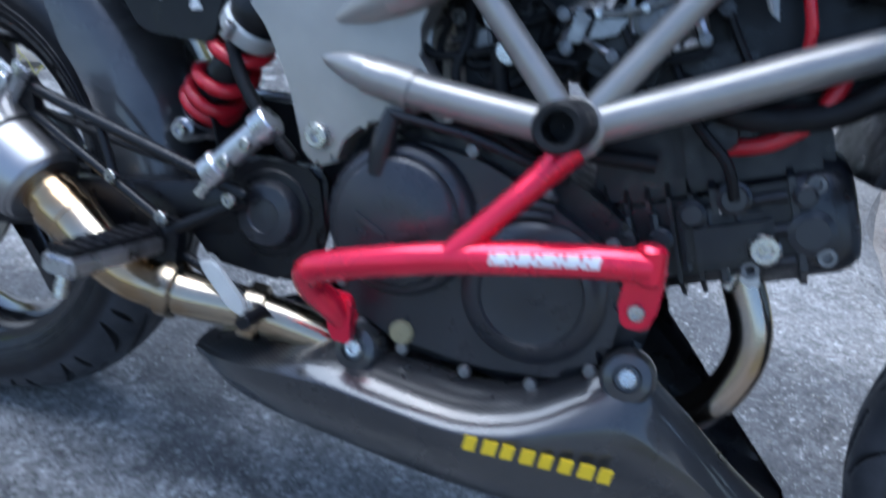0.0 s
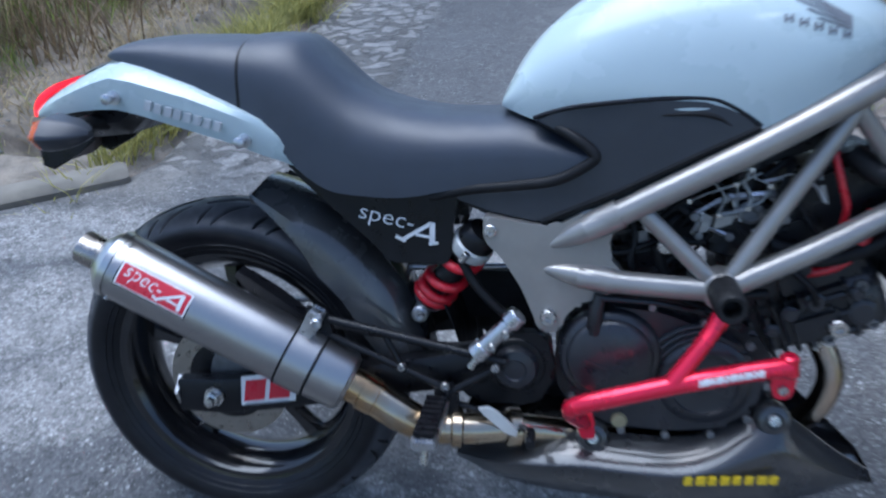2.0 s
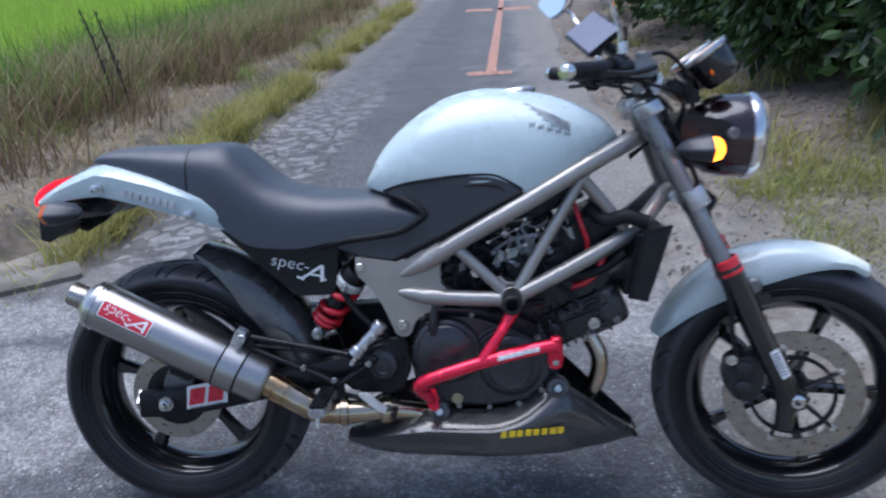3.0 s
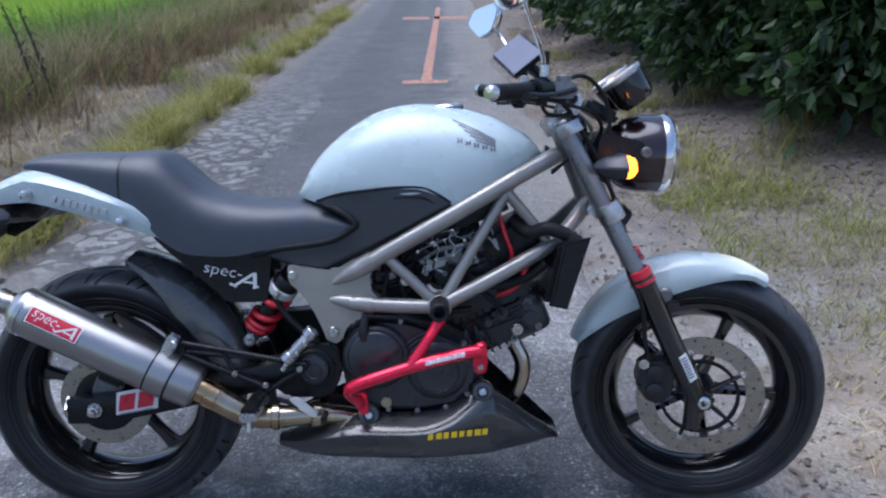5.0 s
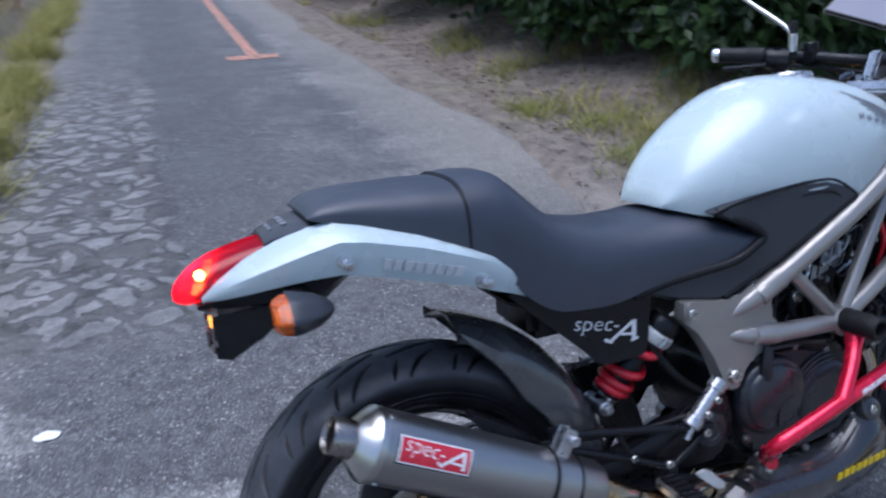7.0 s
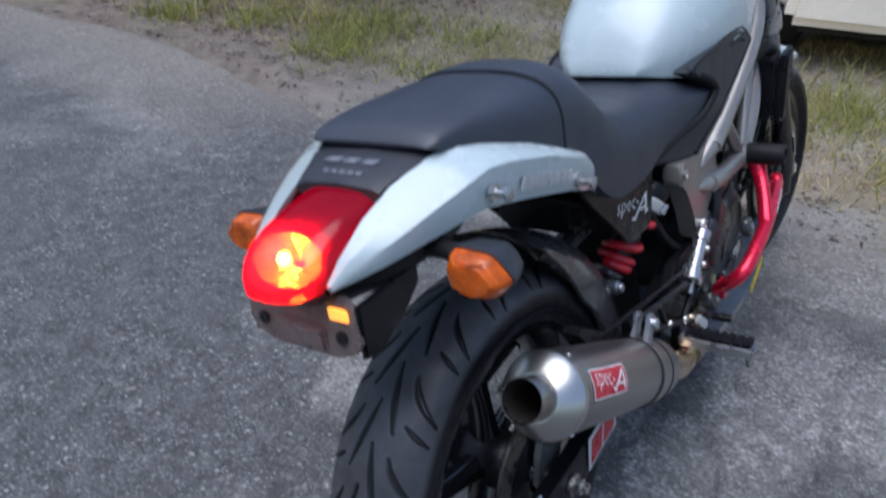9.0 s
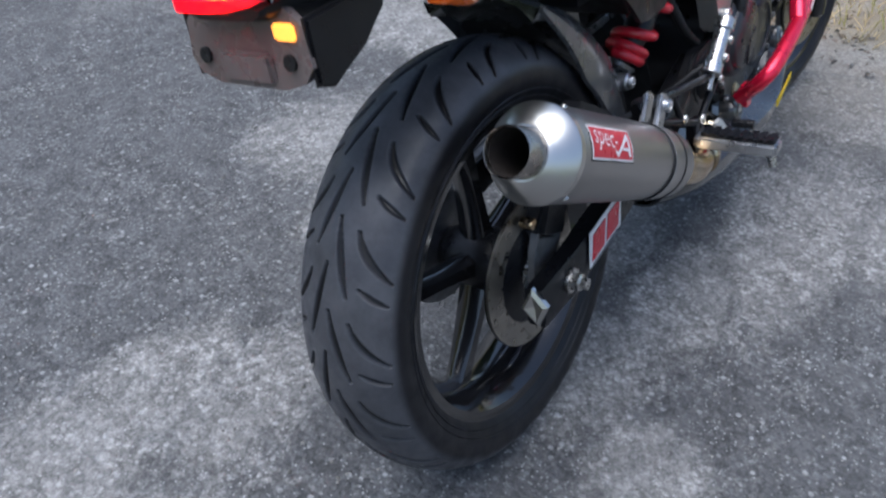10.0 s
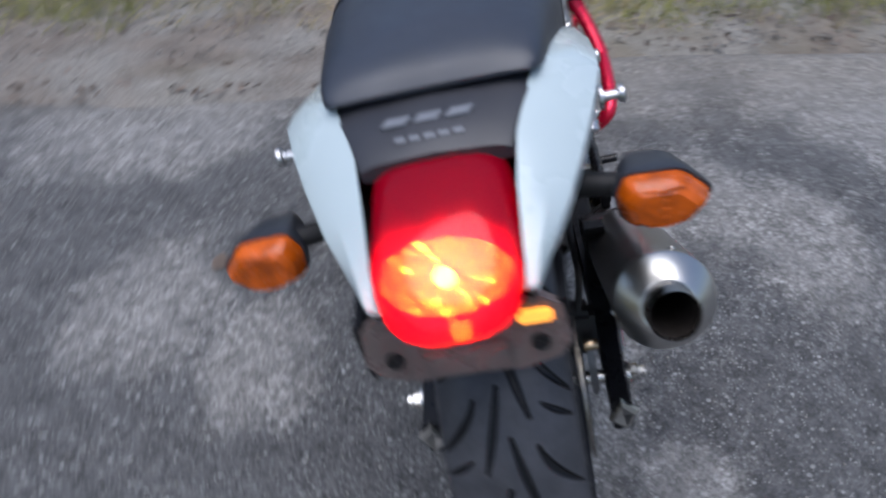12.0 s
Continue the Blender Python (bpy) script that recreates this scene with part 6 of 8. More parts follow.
# the wheel and fork stand turned a little to the right
STEER = Matrix.Translation((1.118, 0, 0.847)) @ Matrix.Rotation(radians(-8), 4, Vector((-0.37, 0, 0.93))) @ Matrix.Translation((-1.118, 0, -0.847))
for ob in list(bike.children):
    if ob.name.split(".")[0] in ("front_wheel", "fork_leg", "fork_label", "front_fender", "front_caliper"):
        ob.matrix_basis = STEER @ ob.matrix_basis

# ---- headlamp, meter, bars, mirrors
HC = Vector((1.255, 0, 0.872))
HX = Vector((1, 0, -0.03)).normalized()
bm = BM()
lathe(bm, [(0.0005, -0.082), (0.030, -0.080), (0.060, -0.066), (0.080, -0.040), (0.089, -0.008), (0.091, 0.032), (0.0905, 0.042)], HC, HX, 56)
hl = part("headlamp", bm, surface("maroon_black_shell", (0.016, 0.006, 0.008), 0.2, 0, 0.1, 15, 500, 0.02, 0.6, 0.05), bike, "round headlamp with dark shell and chrome rim")
bm = BM()
lathe(bm, [(0.0905, 0.040), (0.0945, 0.041), (0.0955, 0.050), (0.0945, 0.058), (0.0900, 0.063), (0.0870, 0.060), (0.0870, 0.044)], HC, HX, 64)
part("chrome_rim", bm, CHROME, hl, "polished chrome rim")
bm = BM()
lathe(bm, [(0.088, 0.064), (0.080, 0.074), (0.055, 0.083), (0.025, 0.087), (0.0005, 0.088)], HC, HX, 48)
part("glass", bm, GLASS, hl)
bm = BM()
lathe(bm, [(0.086, 0.060), (0.070, 0.030), (0.045, 0.005), (0.020, -0.008), (0.0005, -0.008)], HC, HX, 48)
part("reflector", bm, REFLECT, hl)
# warm spot added at the headlamp to tint the verge; no beam is known
verge_fill = new("warm_verge_fill", bpy.data.lights.new("warm_verge_fill", "SPOT"))
verge_fill.data.energy, verge_fill.data.color = 26.0, (1.0, 0.76, 0.42)
verge_fill.data.spot_size, verge_fill.data.spot_blend, verge_fill.data.shadow_soft_size = radians(96), 0.9, 0.06
verge_fill.parent = bike
verge_fill.matrix_basis = look(HC + HX * 0.10, HC + HX * 1.0 + Vector((0, 0.02, -0.42)))
bm = BM()
for s in (-1, 1):
    plate(bm, round_outline([(1.150, 0.925), (1.240, 0.905), (1.258, 0.880), (1.240, 0.858), (1.160, 0.845), (1.140, 0.880)], 3), s * 0.094, s * 0.100, 0.002)
parts("headlamp_stay", bm, BLACK, bike)
bm = BM()
for s in (-1, 1):
    bolt(bm, (1.248, s * 0.100, 0.880), (0, s, 0), 0.012, 0.008)
parts("bolt", bm, GREYRUB, hl)
MN = Vector((-0.60, 0, 0.80)).normalized()
for gy in (-0.054, 0.054):
    ME = Vector((1.196, gy, 1.048))
    bm = BM()
    lathe(bm, [(0.0005, -0.074), (0.034, -0.072), (0.044, -0.058), (0.047, -0.020), (0.0480, -0.006), (0.046, -0.004)], ME, MN, 48)
    meter = part("gauge", bm, GLOSS, bike, "round black gauge with chrome ring and pale dial")
    bm = BM()
    lathe(bm, [(0.0478, -0.008), (0.0505, -0.004), (0.0500, 0.003), (0.0455, 0.004), (0.0435, 0.000)], ME, MN, 48)
    part("chrome_ring", bm, ENDCAP, meter)
    bm = BM()
    lathe(bm, [(0.0440, 0.0005), (0.0005, 0.0002)], ME, MN, 48)
    dial = part("dial", bm, DIAL, meter)
    # orange disc paints the orange glow seen over the pale dial
    bm = BM()
    lathe(bm, [(0.0260, 0.0014), (0.0005, 0.0016)], ME, MN, 40)
    part("dial_centre", bm, ORANGE, dial)
    bm = BM()
    u0, v0 = Vector((0, 1, 0)), MN.cross(Vector((0, 1, 0)))
    for k in range(28):
        a = radians(-130 + 260 * k / 27)
        d = v0 * math.cos(a) + u0 * math.sin(a)
        t = MN.cross(d)
        w, l0 = (0.0011, 0.030) if k % 3 == 0 else (0.0006, 0.036)
        q = [ME + MN * 0.0016 + d * rr + t * ww for rr, ww in ((l0, -w), (0.041, -w), (0.041, w), (l0, w))]
        bm.faces.new([bm.verts.new(p) for p in q])
    part("dial_ticks", bm, STICKG, dial)
bm = BM()
block(bm, 1.12, 1.20, -0.05, 0.05, 0.955, 0.985, 0.008, (0, 30, 0))
part("meter_stay", bm, BLACK, bike)

BAR = smooth_path([(0.900, 0.308, 1.032), (0.962, 0.242, 1.025), (1.030, 0.185, 1.016), (1.075, 0.12, 1.004), (1.092, 0.05, 0.996), (1.092, -0.05, 0.996), (1.075, -0.12, 1.004), (1.030, -0.185, 1.012), (0.956, -0.258, 1.010), (0.888, -0.332, 1.004)], 6)
bm = BM()
tube(bm, BAR, 0.0112, 14)
bar = part("handlebar", bm, BLACK, bike, "black tubular handlebar")
for s in (-1, 1):
    bm = BM()
    block(bm, 1.070, 1.108, min(s * 0.032, s * 0.062), max(s * 0.032, s * 0.062), 0.952, 1.014, 0.006, (0, 20, 0))
    part("bar_riser", bm, ALU, bar, "silver bar clamp")
    g0, g1 = (Vector((0.894, -0.325, 1.004)), Vector((0.970, -0.242, 1.011))) if s < 0 else (Vector((0.905, 0.303, 1.032)), Vector((0.972, 0.232, 1.023)))
    gx = g1 - g0
    bm = BM()
    lathe(bm, [(0.014, 0), (0.0175, 0.002), (0.0165, 0.02), (0.0170, 0.05), (0.0165, 0.08), (0.0185, gx.length - 0.004), (0.014, gx.length)], g0, gx, 22)
    part("grip", bm, RUBBER, bar)
    bm = BM()
    lathe(bm, [(0.0005, -0.016), (0.012, -0.015), (0.0155, -0.010), (0.0155, 0.002), (0.011, 0.003)], g0, gx, 22)
    part("bar_end", bm, CHROME, bar, "chrome bar end weight")
    h = Vector((0.995, s * 0.218, 1.013))
    bm = BM()
    lathe(bm, [(0.012, -0.024), (0.0225, -0.022), (0.024, 0.0), (0.0225, 0.022), (0.012, 0.024)], h, gx, 20)
    block(bm, h.x - 0.015, h.x + 0.020, h.y - 0.012, h.y + 0.012, h.z - 0.030, h.z + 0.026, 0.005)
    part("switch_box", bm, BLACK, bar)
    bm = BM()
    b = Vector((1.030, s * 0.180, 1.014))
    block(bm, b.x - 0.006, b.x + 0.045, b.y - 0.024, b.y + 0.022, b.z - 0.018, b.z + 0.016, 0.006)
    rod(bm, b + Vector((0.02, 0, 0.010)), b + Vector((0.02, 0, 0.030)), 0.016, 24)
    mc = part("lever_perch", bm, GREYRUB if s < 0 else BLACK, bar, "dull silver brake master cylinder" if s < 0 else "black clutch lever perch")
    bm = BM()
    tube(bm, smooth_path([b + Vector((0.040, s * 0.012, 0)), (1.035, s * 0.235, 1.005), (0.995, s * 0.290, 1.000), (0.955, s * 0.345, 0.999)], 6), [0.009, 0.0075, 0.007, 0.008], 10, True, 0.7)
    part("lever", bm, BLACK, mc)

    # mirror
    drop = 0.024 if s < 0 else 0.0
    m0, m1 = Vector((1.008, s * 0.190, 1.030)), Vector((0.950, s * 0.335, 1.190 - drop))
    bm = BM()
    tube(bm, smooth_path([m0, m0 + Vector((-0.004, s * 0.010, 0.045)), m0.lerp(m1, 0.62) + Vector((0.004, 0, 0.010)), m1], 6), 0.0052, 12)
    mir = part("mirror", bm, CHROME, bike, "teardrop chrome mirror on a thin stem")
    bm = BM()
    rod(bm, m0 + Vector((0, 0, -0.004)), m0 + Vector((0.001, 0, 0.034)), 0.010, 14)
    part("stem_nut", bm, ALU, mir)
    bm = BM()
    rod(bm, m0 + Vector((0.001, 0, 0.034)), m0 + Vector((0.002, 0, 0.062)), 0.0085, 14)
    part("stem_boot", bm, RUBBER, mir)
    c = Vector((0.912, s * 0.360, 1.220 - drop))
    f = Vector((-0.80, -s * 0.50, 0.22)).normalized()
    rt = Vector((0, 0, 1)).cross(f).normalized()
    up = f.cross(rt)
    shape = [(-0.070, -0.004), (-0.050, 0.036), (0.044, 0.046), (0.068, 0.022), (0.056, -0.034), (0.004, -0.048)]
    shape = round_outline(shape, 2)
    bm = BM()
    loft(bm, [[c + rt * (s * a * k) + up * (b_ * k) - f * d for a, b_ in shape] for k, d in ((1.0, -0.002), (1.03, 0.004), (0.98, 0.014), (0.78, 0.026), (0.40, 0.034), (0.1, 0.036))])
    part("shell", bm, CHROME, mir)
    bm = BM()
    bm.faces.new([bm.verts.new(c + rt * (s * a * 0.95) + up * (b_ * 0.95) + f * 0.0032) for a, b_ in shape])
    part("mirror_glass", bm, MIRROR, mir)

# phone in a holder on the bar
bm = BM()
block(bm, -0.085, 0.085, -0.043, 0.043, -0.005, 0.005, 0.004)
pu = Vector((0.040, -0.166, -0.062)).normalized()
pv = Vector((0.050, 0.010, 0.046))
pv = (pv - pu * pv.dot(pu)).normalized()
pw = pu.cross(pv)
PH = Matrix.Translation((0.968, -0.050, 1.095)) @ Matrix((pu, pv, pw)).transposed().to_4x4()
bmesh.ops.transform(bm, matrix=PH, verts=bm.verts)
phone = part("phone", bm, BLACK, bike, "phone with a pale screen in a bar holder")
bm = BM()
block(bm, -0.078, 0.078, -0.037, 0.037, 0.005, 0.0062, 0)
bmesh.ops.transform(bm, matrix=PH, verts=bm.verts)
part("screen", bm, SCREEN, phone)
bm = BM()
tube(bm, [PH @ Vector((0, 0, -0.004)), (1.04, -0.055, 1.03), (1.080, -0.06, 1.0)], [0.016, 0.010, 0.012], 12)
part("holder_arm", bm, BLACK, phone)
# control cables
for pts, r in (([(1.00, -0.20, 1.00), (1.06, -0.16, 0.985), (1.13, -0.10, 0.965), (1.16, -0.03, 0.92), (1.10, 0.03, 0.87)], 0.0042), ([(1.00, -0.20, 0.995), (1.02, -0.17, 0.965), (1.10, -0.10, 0.955), (1.12, -0.04, 0.90), (1.05, -0.03, 0.83)], 0.0042), ([(1.00, 0.20, 1.00), (1.07, 0.15, 0.985), (1.14, 0.09, 0.96), (1.15, 0.03, 0.90), (1.06, 0.04, 0.83)], 0.0042), ([(1.04, -0.175, 1.03), (1.10, -0.13, 1.045), (1.15, -0.09, 1.01), (1.17, -0.08, 0.95), (1.165, -0.075, 0.85)], 0.0048)):
    bm = BM()
    tube(bm, smooth_path(pts, 6), r, 10)
    part("control_cable", bm, RUBBER, bike)
bm = BM()
block(bm, 1.13, 1.20, -0.06, 0.06, 0.80, 0.93, 0.015, (0, 24, 0))
part("wiring_box", bm, BLACK, bike)
bm = BM()
lathe(bm, [(0.028, 0), (0.030, 0.008), (0.028, 0.03), (0.024, 0.034), (0.0005, 0.034)], (1.200, -0.02, 0.735), (0.4, 0, -0.3), 28)
part("horn", bm, BLACK, bike)

# ---------------------------------------------------------------- ground, road and verges
def grid_mesh(name, xs, ys, height, material):
    co = [(x, y, height(x, y)) for y in ys for x in xs]
    k = len(xs)
    f = [(j * k + i, j * k + i + 1, (j + 1) * k + i + 1, (j + 1) * k + i) for j in range(len(ys) - 1) for i in range(k - 1)]
    me = bpy.data.meshes.new(name)
    me.from_pydata(co, [], f)
    me.polygons.foreach_set("use_smooth", [True] * len(f))
    me.materials.append(material)
    me.update()
    return new(name, me)


def step(a, b, x):
    t = min(1, max(0, (x - a) / (b - a)))
    return t * t * (3 - 2 * t)


def right_edge(y):
    return float(np.interp(y, [-5, -1, -0.4, 0.4, 0.8, 1.5, 2.2, 3.3, 5.0, 8.0, 10.0, 15.0], [1.82, 1.79, 1.74, 1.52, 1.42, 1.40, 1.56, 1.68, 1.56, 1.48, 1.58, 1.65])) + 0.03 * math.sin(y * 2.1 + 1)


def left_edge(y):
    return -1.08 + 0.03 * math.sin(y * 1.3) if y > 1.42 else max(-9.0, -1.08 - 1.44 * (1.42 - y))


def land(x, y):
    """The height of the soil round the road."""
    n = 0.03 * noise.noise((x * 0.9, y * 0.9, 0)) + 0.012 * noise.noise((x * 4, y * 4, 3))
    d = math.hypot(x, y)
    if d > 90:
        return -0.25
    h = n + (0.019 * max(0, d - 14) if x < -3.7 else 0.0)
    if left_edge(y) - 0.05 < x < right_edge(y) + 0.05:
        return -0.05
    if x > 0:
        h += 0.45 * step(2.2, 4.2, x) * step(1.5, 4.0, y)
    else:
        h += -0.42 * (step(-1.46, -1.58, x) - step(-1.80, -2.00, x)) * step(1.65, 1.85, y)
        h += 0.10 * step(-2.3, -2.9, x) - 0.22 * step(-3.3, -3.9, x)
    return h


SOIL, n, l, b = nodes_of("dry_soil")
v = coords(n)
big, mid, fine = noise_tex(n, l, v, 0.7, 5), noise_tex(n, l, v, 7, 6, 0.65), noise_tex(n, l, v, 90, 4, 0.7)
col = mixc(n, l, ramp(n, l, mid, 0.3, 0.7), (0.085, 0.068, 0.055), (0.20, 0.165, 0.135))
col = mixc(n, l, ramp(n, l, fine, 0.45, 0.65, 0, 0.45), col, (0.19, 0.168, 0.15))
col = mixc(n, l, ramp(n, l, big, 0.52, 0.70, 0, 0.35), col, (0.15, 0.145, 0.075))
sx = n.new("ShaderNodeSeparateXYZ")
l.new(v, sx.inputs[0])
grey = math_node(n, l, "MULTIPLY", ramp(n, l, sx.outputs[1], 2.6, 1.2), ramp(n, l, noise_tex(n, l, v, 2.2, 5, 0.6), 0.38, 0.62, 0.15, 0.85))
col = mixc(n, l, grey, col, mixc(n, l, ramp(n, l, fine, 0.35, 0.65), (0.15, 0.143, 0.13), (0.30, 0.29, 0.265)))
col = mixc(n, l, ramp(n, l, sx.outputs[0], -1.1, -1.7, 0, 0.55), col, mixc(n, l, ramp(n, l, mid, 0.35, 0.65), (0.14, 0.114, 0.084), (0.30, 0.25, 0.185)))
col = mixc(n, l, ramp(n, l, sx.outputs[0], -3.6, -4.2, 0, 0.85), col, (0.09, 0.14, 0.03))
l.new(col, b.inputs["Base Color"])
b.inputs["Roughness"].default_value = 0.95
bump(n, l, b, math_node(n, l, "ADD", mid, math_node(n, l, "MULTIPLY", fine, 0.5)), 0.6, 0.02)

def span(fine_lo, fine_hi, stepping, far):
    mid_ = list(np.arange(fine_lo, fine_hi, stepping))
    out = [fine_hi + far * ((k + 1) / 14) ** 3 for k in range(14)]
    low = [fine_lo - far * ((k + 1) / 14) ** 3 for k in range(14)]
    return sorted(low) + mid_ + [fine_hi] + out

ground = grid_mesh("ground", span(-6, 6, 0.12, 2500), span(-4, 16, 0.16, 2500), land, SOIL)
tagged(ground, "dry brown soil with gravel and weeds", "ground", kind="structure")

# asphalt: worn grey wearing course, darker patched middle, pale dusty edges, cracked along the left
ASPHALT, n, l, b = nodes_of("worn_asphalt")
v = coords(n)
sep = n.new("ShaderNodeSeparateXYZ")
l.new(v, sep.inputs[0])
X, Y = sep.outputs[0], sep.outputs[1]
wob = noise_tex(n, l, v, 1.1, 6, 0.6)
stain = noise_tex(n, l, v, 1.7, 8, 0.68, 0.3)
fine = noise_tex(n, l, v, 110, 8, 0.8)
vor = n.new("ShaderNodeTexVoronoi")
vor.inputs["Scale"].default_value = 165
l.new(v, vor.inputs["Vector"])
vor2 = n.new("ShaderNodeTexVoronoi")
vor2.inputs["Scale"].default_value = 62
l.new(v, vor2.inputs["Vector"])
base = mixc(n, l, ramp(n, l, fine, 0.3, 0.7), (0.051, 0.052, 0.054), (0.124, 0.125, 0.127))
pale = mixc(n, l, ramp(n, l, fine, 0.3, 0.7), (0.145, 0.141, 0.135), (0.355, 0.347, 0.333))
lobe = None
for cx, cy, rx, ry in ((-0.31, 0.51, 0.20, 0.13), (-0.52, 0.50, 0.22, 0.17), (-0.22, 0.36, 0.20, 0.12), (0.80, -0.25, 0.42, 0.15), (0.42, -0.13, 0.22, 0.10), (0.70, -0.66, 0.30, 0.16), (0.88, -0.47, 0.25, 0.14), (0.50, 0.85, 0.28, 0.20), (0.32, 0.56, 0.20, 0.14), (-0.90, 0.55, 0.30, 0.25), (-0.62, 0.24, 0.24, 0.18), (-1.06, 1.00, 0.40, 0.20), (0.00, -0.24, 0.14, 0.10), (0.16, -0.03, 0.20, 0.14), (1.25, 1.10, 0.30, 0.45), (1.47, -1.10, 0.50, 0.40), (1.50, -0.25, 0.25, 0.35), (-1.90, 0.40, 0.70, 0.40), (1.00, -1.70, 0.80, 0.50), (0.55, 0.09, 0.25, 0.12)):
    dx = math_node(n, l, "DIVIDE", math_node(n, l, "SUBTRACT", X, cx), rx)
    dy = math_node(n, l, "DIVIDE", math_node(n, l, "SUBTRACT", Y, cy), ry)
    d2 = math_node(n, l, "ADD", math_node(n, l, "MULTIPLY", dx, dx), math_node(n, l, "MULTIPLY", dy, dy))
    g0 = ramp(n, l, d2, 1.6, 0.0)
    lobe = g0 if lobe is None else math_node(n, l, "MAXIMUM", lobe, g0)
ragged = noise_tex(n, l, v, 7.0, 12, 0.78, 0.3)
grit = noise_tex(n, l, v, 38, 7, 0.8)
mixed = math_node(n, l, "ADD", math_node(n, l, "MULTIPLY", lobe, 0.15), math_node(n, l, "ADD", math_node(n, l, "MULTIPLY", stain, 0.25), math_node(n, l, "ADD", math_node(n, l, "MULTIPLY", ragged, 0.40), math_node(n, l, "MULTIPLY", grit, 0.35))))
patches = ramp(n, l, mixed, 0.515, 0.65)
col = mixc(n, l, math_node(n, l, "MULTIPLY", patches, 0.80), base, pale)
# the lane's darker patch and pale right flank
wx = math_node(n, l, "ADD", math_node(n, l, "ADD", X, math_node(n, l, "MULTIPLY", math_node(n, l, "SUBTRACT", wob, 0.5), 0.5)), math_node(n, l, "MULTIPLY", math_node(n, l, "SUBTRACT", ragged, 0.5), 0.4))
mottle = ramp(n, l, noise_tex(n, l, v, 15, 8, 0.72), 0.30, 0.70, 0.55, 1.45)
shade = n.new("ShaderNodeCombineColor")
for k in range(3):
    l.new(mottle, shade.inputs[k])
col = mixc(n, l, 0.75, col, shade.outputs[0], "MULTIPLY")
inlane = ramp(n, l, Y, 1.7, 2.4)
right = math_node(n, l, "MULTIPLY", ramp(n, l, wx, 0.85, 1.1), inlane)
swath = math_node(n, l, "MULTIPLY", ramp(n, l, wx, 0.10, 0.45), math_node(n, l, "MULTIPLY", inlane, ramp(n, l, stain, 0.42, 0.60)))
col = mixc(n, l, math_node(n, l, "MULTIPLY", swath, 0.75), col, (0.26, 0.255, 0.245))
col = mixc(n, l, math_node(n, l, "MULTIPLY", right, 0.65), col, (0.175, 0.162, 0.145))
centre = math_node(n, l, "MULTIPLY", math_node(n, l, "MULTIPLY", ramp(n, l, wx, -0.55, -0.38), ramp(n, l, wx, 0.95, 0.75)), inlane)
col = mixc(n, l, math_node(n, l, "MULTIPLY", centre, 0.50), col, (0.075, 0.075, 0.077))
edge = math_node(n, l, "MAXIMUM", ramp(n, l, wx, 1.10, 1.75), math_node(n, l, "MULTIPLY", ramp(n, l, wx, -0.76, -1.02), ramp(n, l, Y, 1.0, 1.6)))
col = mixc(n, l, math_node(n, l, "MULTIPLY", edge, 0.75), col, (0.215, 0.196, 0.168))
col = mixc(n, l, math_node(n, l, "MULTIPLY", math_node(n, l, "MULTIPLY", ramp(n, l, Y, 1.8, 4.2), math_node(n, l, "SUBTRACT", 1.0, ramp(n, l, wx, 0.75, 1.05))), 0.32), col, (0.040, 0.041, 0.044))
# stones of the aggregate
lumps = n.new("ShaderNodeTexVoronoi")
lumps.inputs["Scale"].default_value = 95
warped = n.new("ShaderNodeVectorMath")
warped.operation = "MULTIPLY_ADD"
jit = n.new("ShaderNodeTexNoise")
jit.inputs["Scale"].default_value, jit.inputs["Detail"].default_value = 60, 3
l.new(v, jit.inputs["Vector"])
l.new(jit.outputs["Color"], warped.inputs[0])
warped.inputs[1].default_value = (0.012, 0.012, 0)
l.new(v, warped.inputs[2])
l.new(warped.outputs[0], lumps.inputs["Vector"])
lumpc = n.new("ShaderNodeSeparateColor")
l.new(lumps.outputs["Color"], lumpc.inputs[0])
dome = ramp(n, l, lumps.outputs["Distance"], 0.62, 0.15)
tone = math_node(n, l, "MULTIPLY", ramp(n, l, lumpc.outputs[0], 0.0, 1.0, 0.62, 1.55), ramp(n, l, dome, 0.0, 1.0, 0.72, 1.12))
grain = n.new("ShaderNodeCombineColor")
for k in range(3):
    l.new(tone, grain.inputs[k])
col = mixc(n, l, ramp(n, l, ragged, 0.40, 0.60, 0.28, 0.84), col, grain.outputs[0], "MULTIPLY")
cellv = n.new("ShaderNodeSeparateColor")
l.new(vor.outputs["Color"], cellv.inputs[0])
stone = math_node(n, l, "MULTIPLY", ramp(n, l, vor.outputs["Distance"], 0.42, 0.28), ramp(n, l, cellv.outputs[0], 0.62, 0.95))
cellw = n.new("ShaderNodeSeparateColor")
l.new(vor2.outputs["Color"], cellw.inputs[0])
stone2 = math_node(n, l, "MULTIPLY", ramp(n, l, vor2.outputs["Distance"], 0.36, 0.22), ramp(n, l, cellw.outputs[0], 0.78, 0.92))
col = mixc(n, l, math_node(n, l, "MULTIPLY", math_node(n, l, "MAXIMUM", stone, stone2), ramp(n, l, ragged, 0.38, 0.62, 0.20, 0.62)), col, (0.50, 0.505, 0.50))
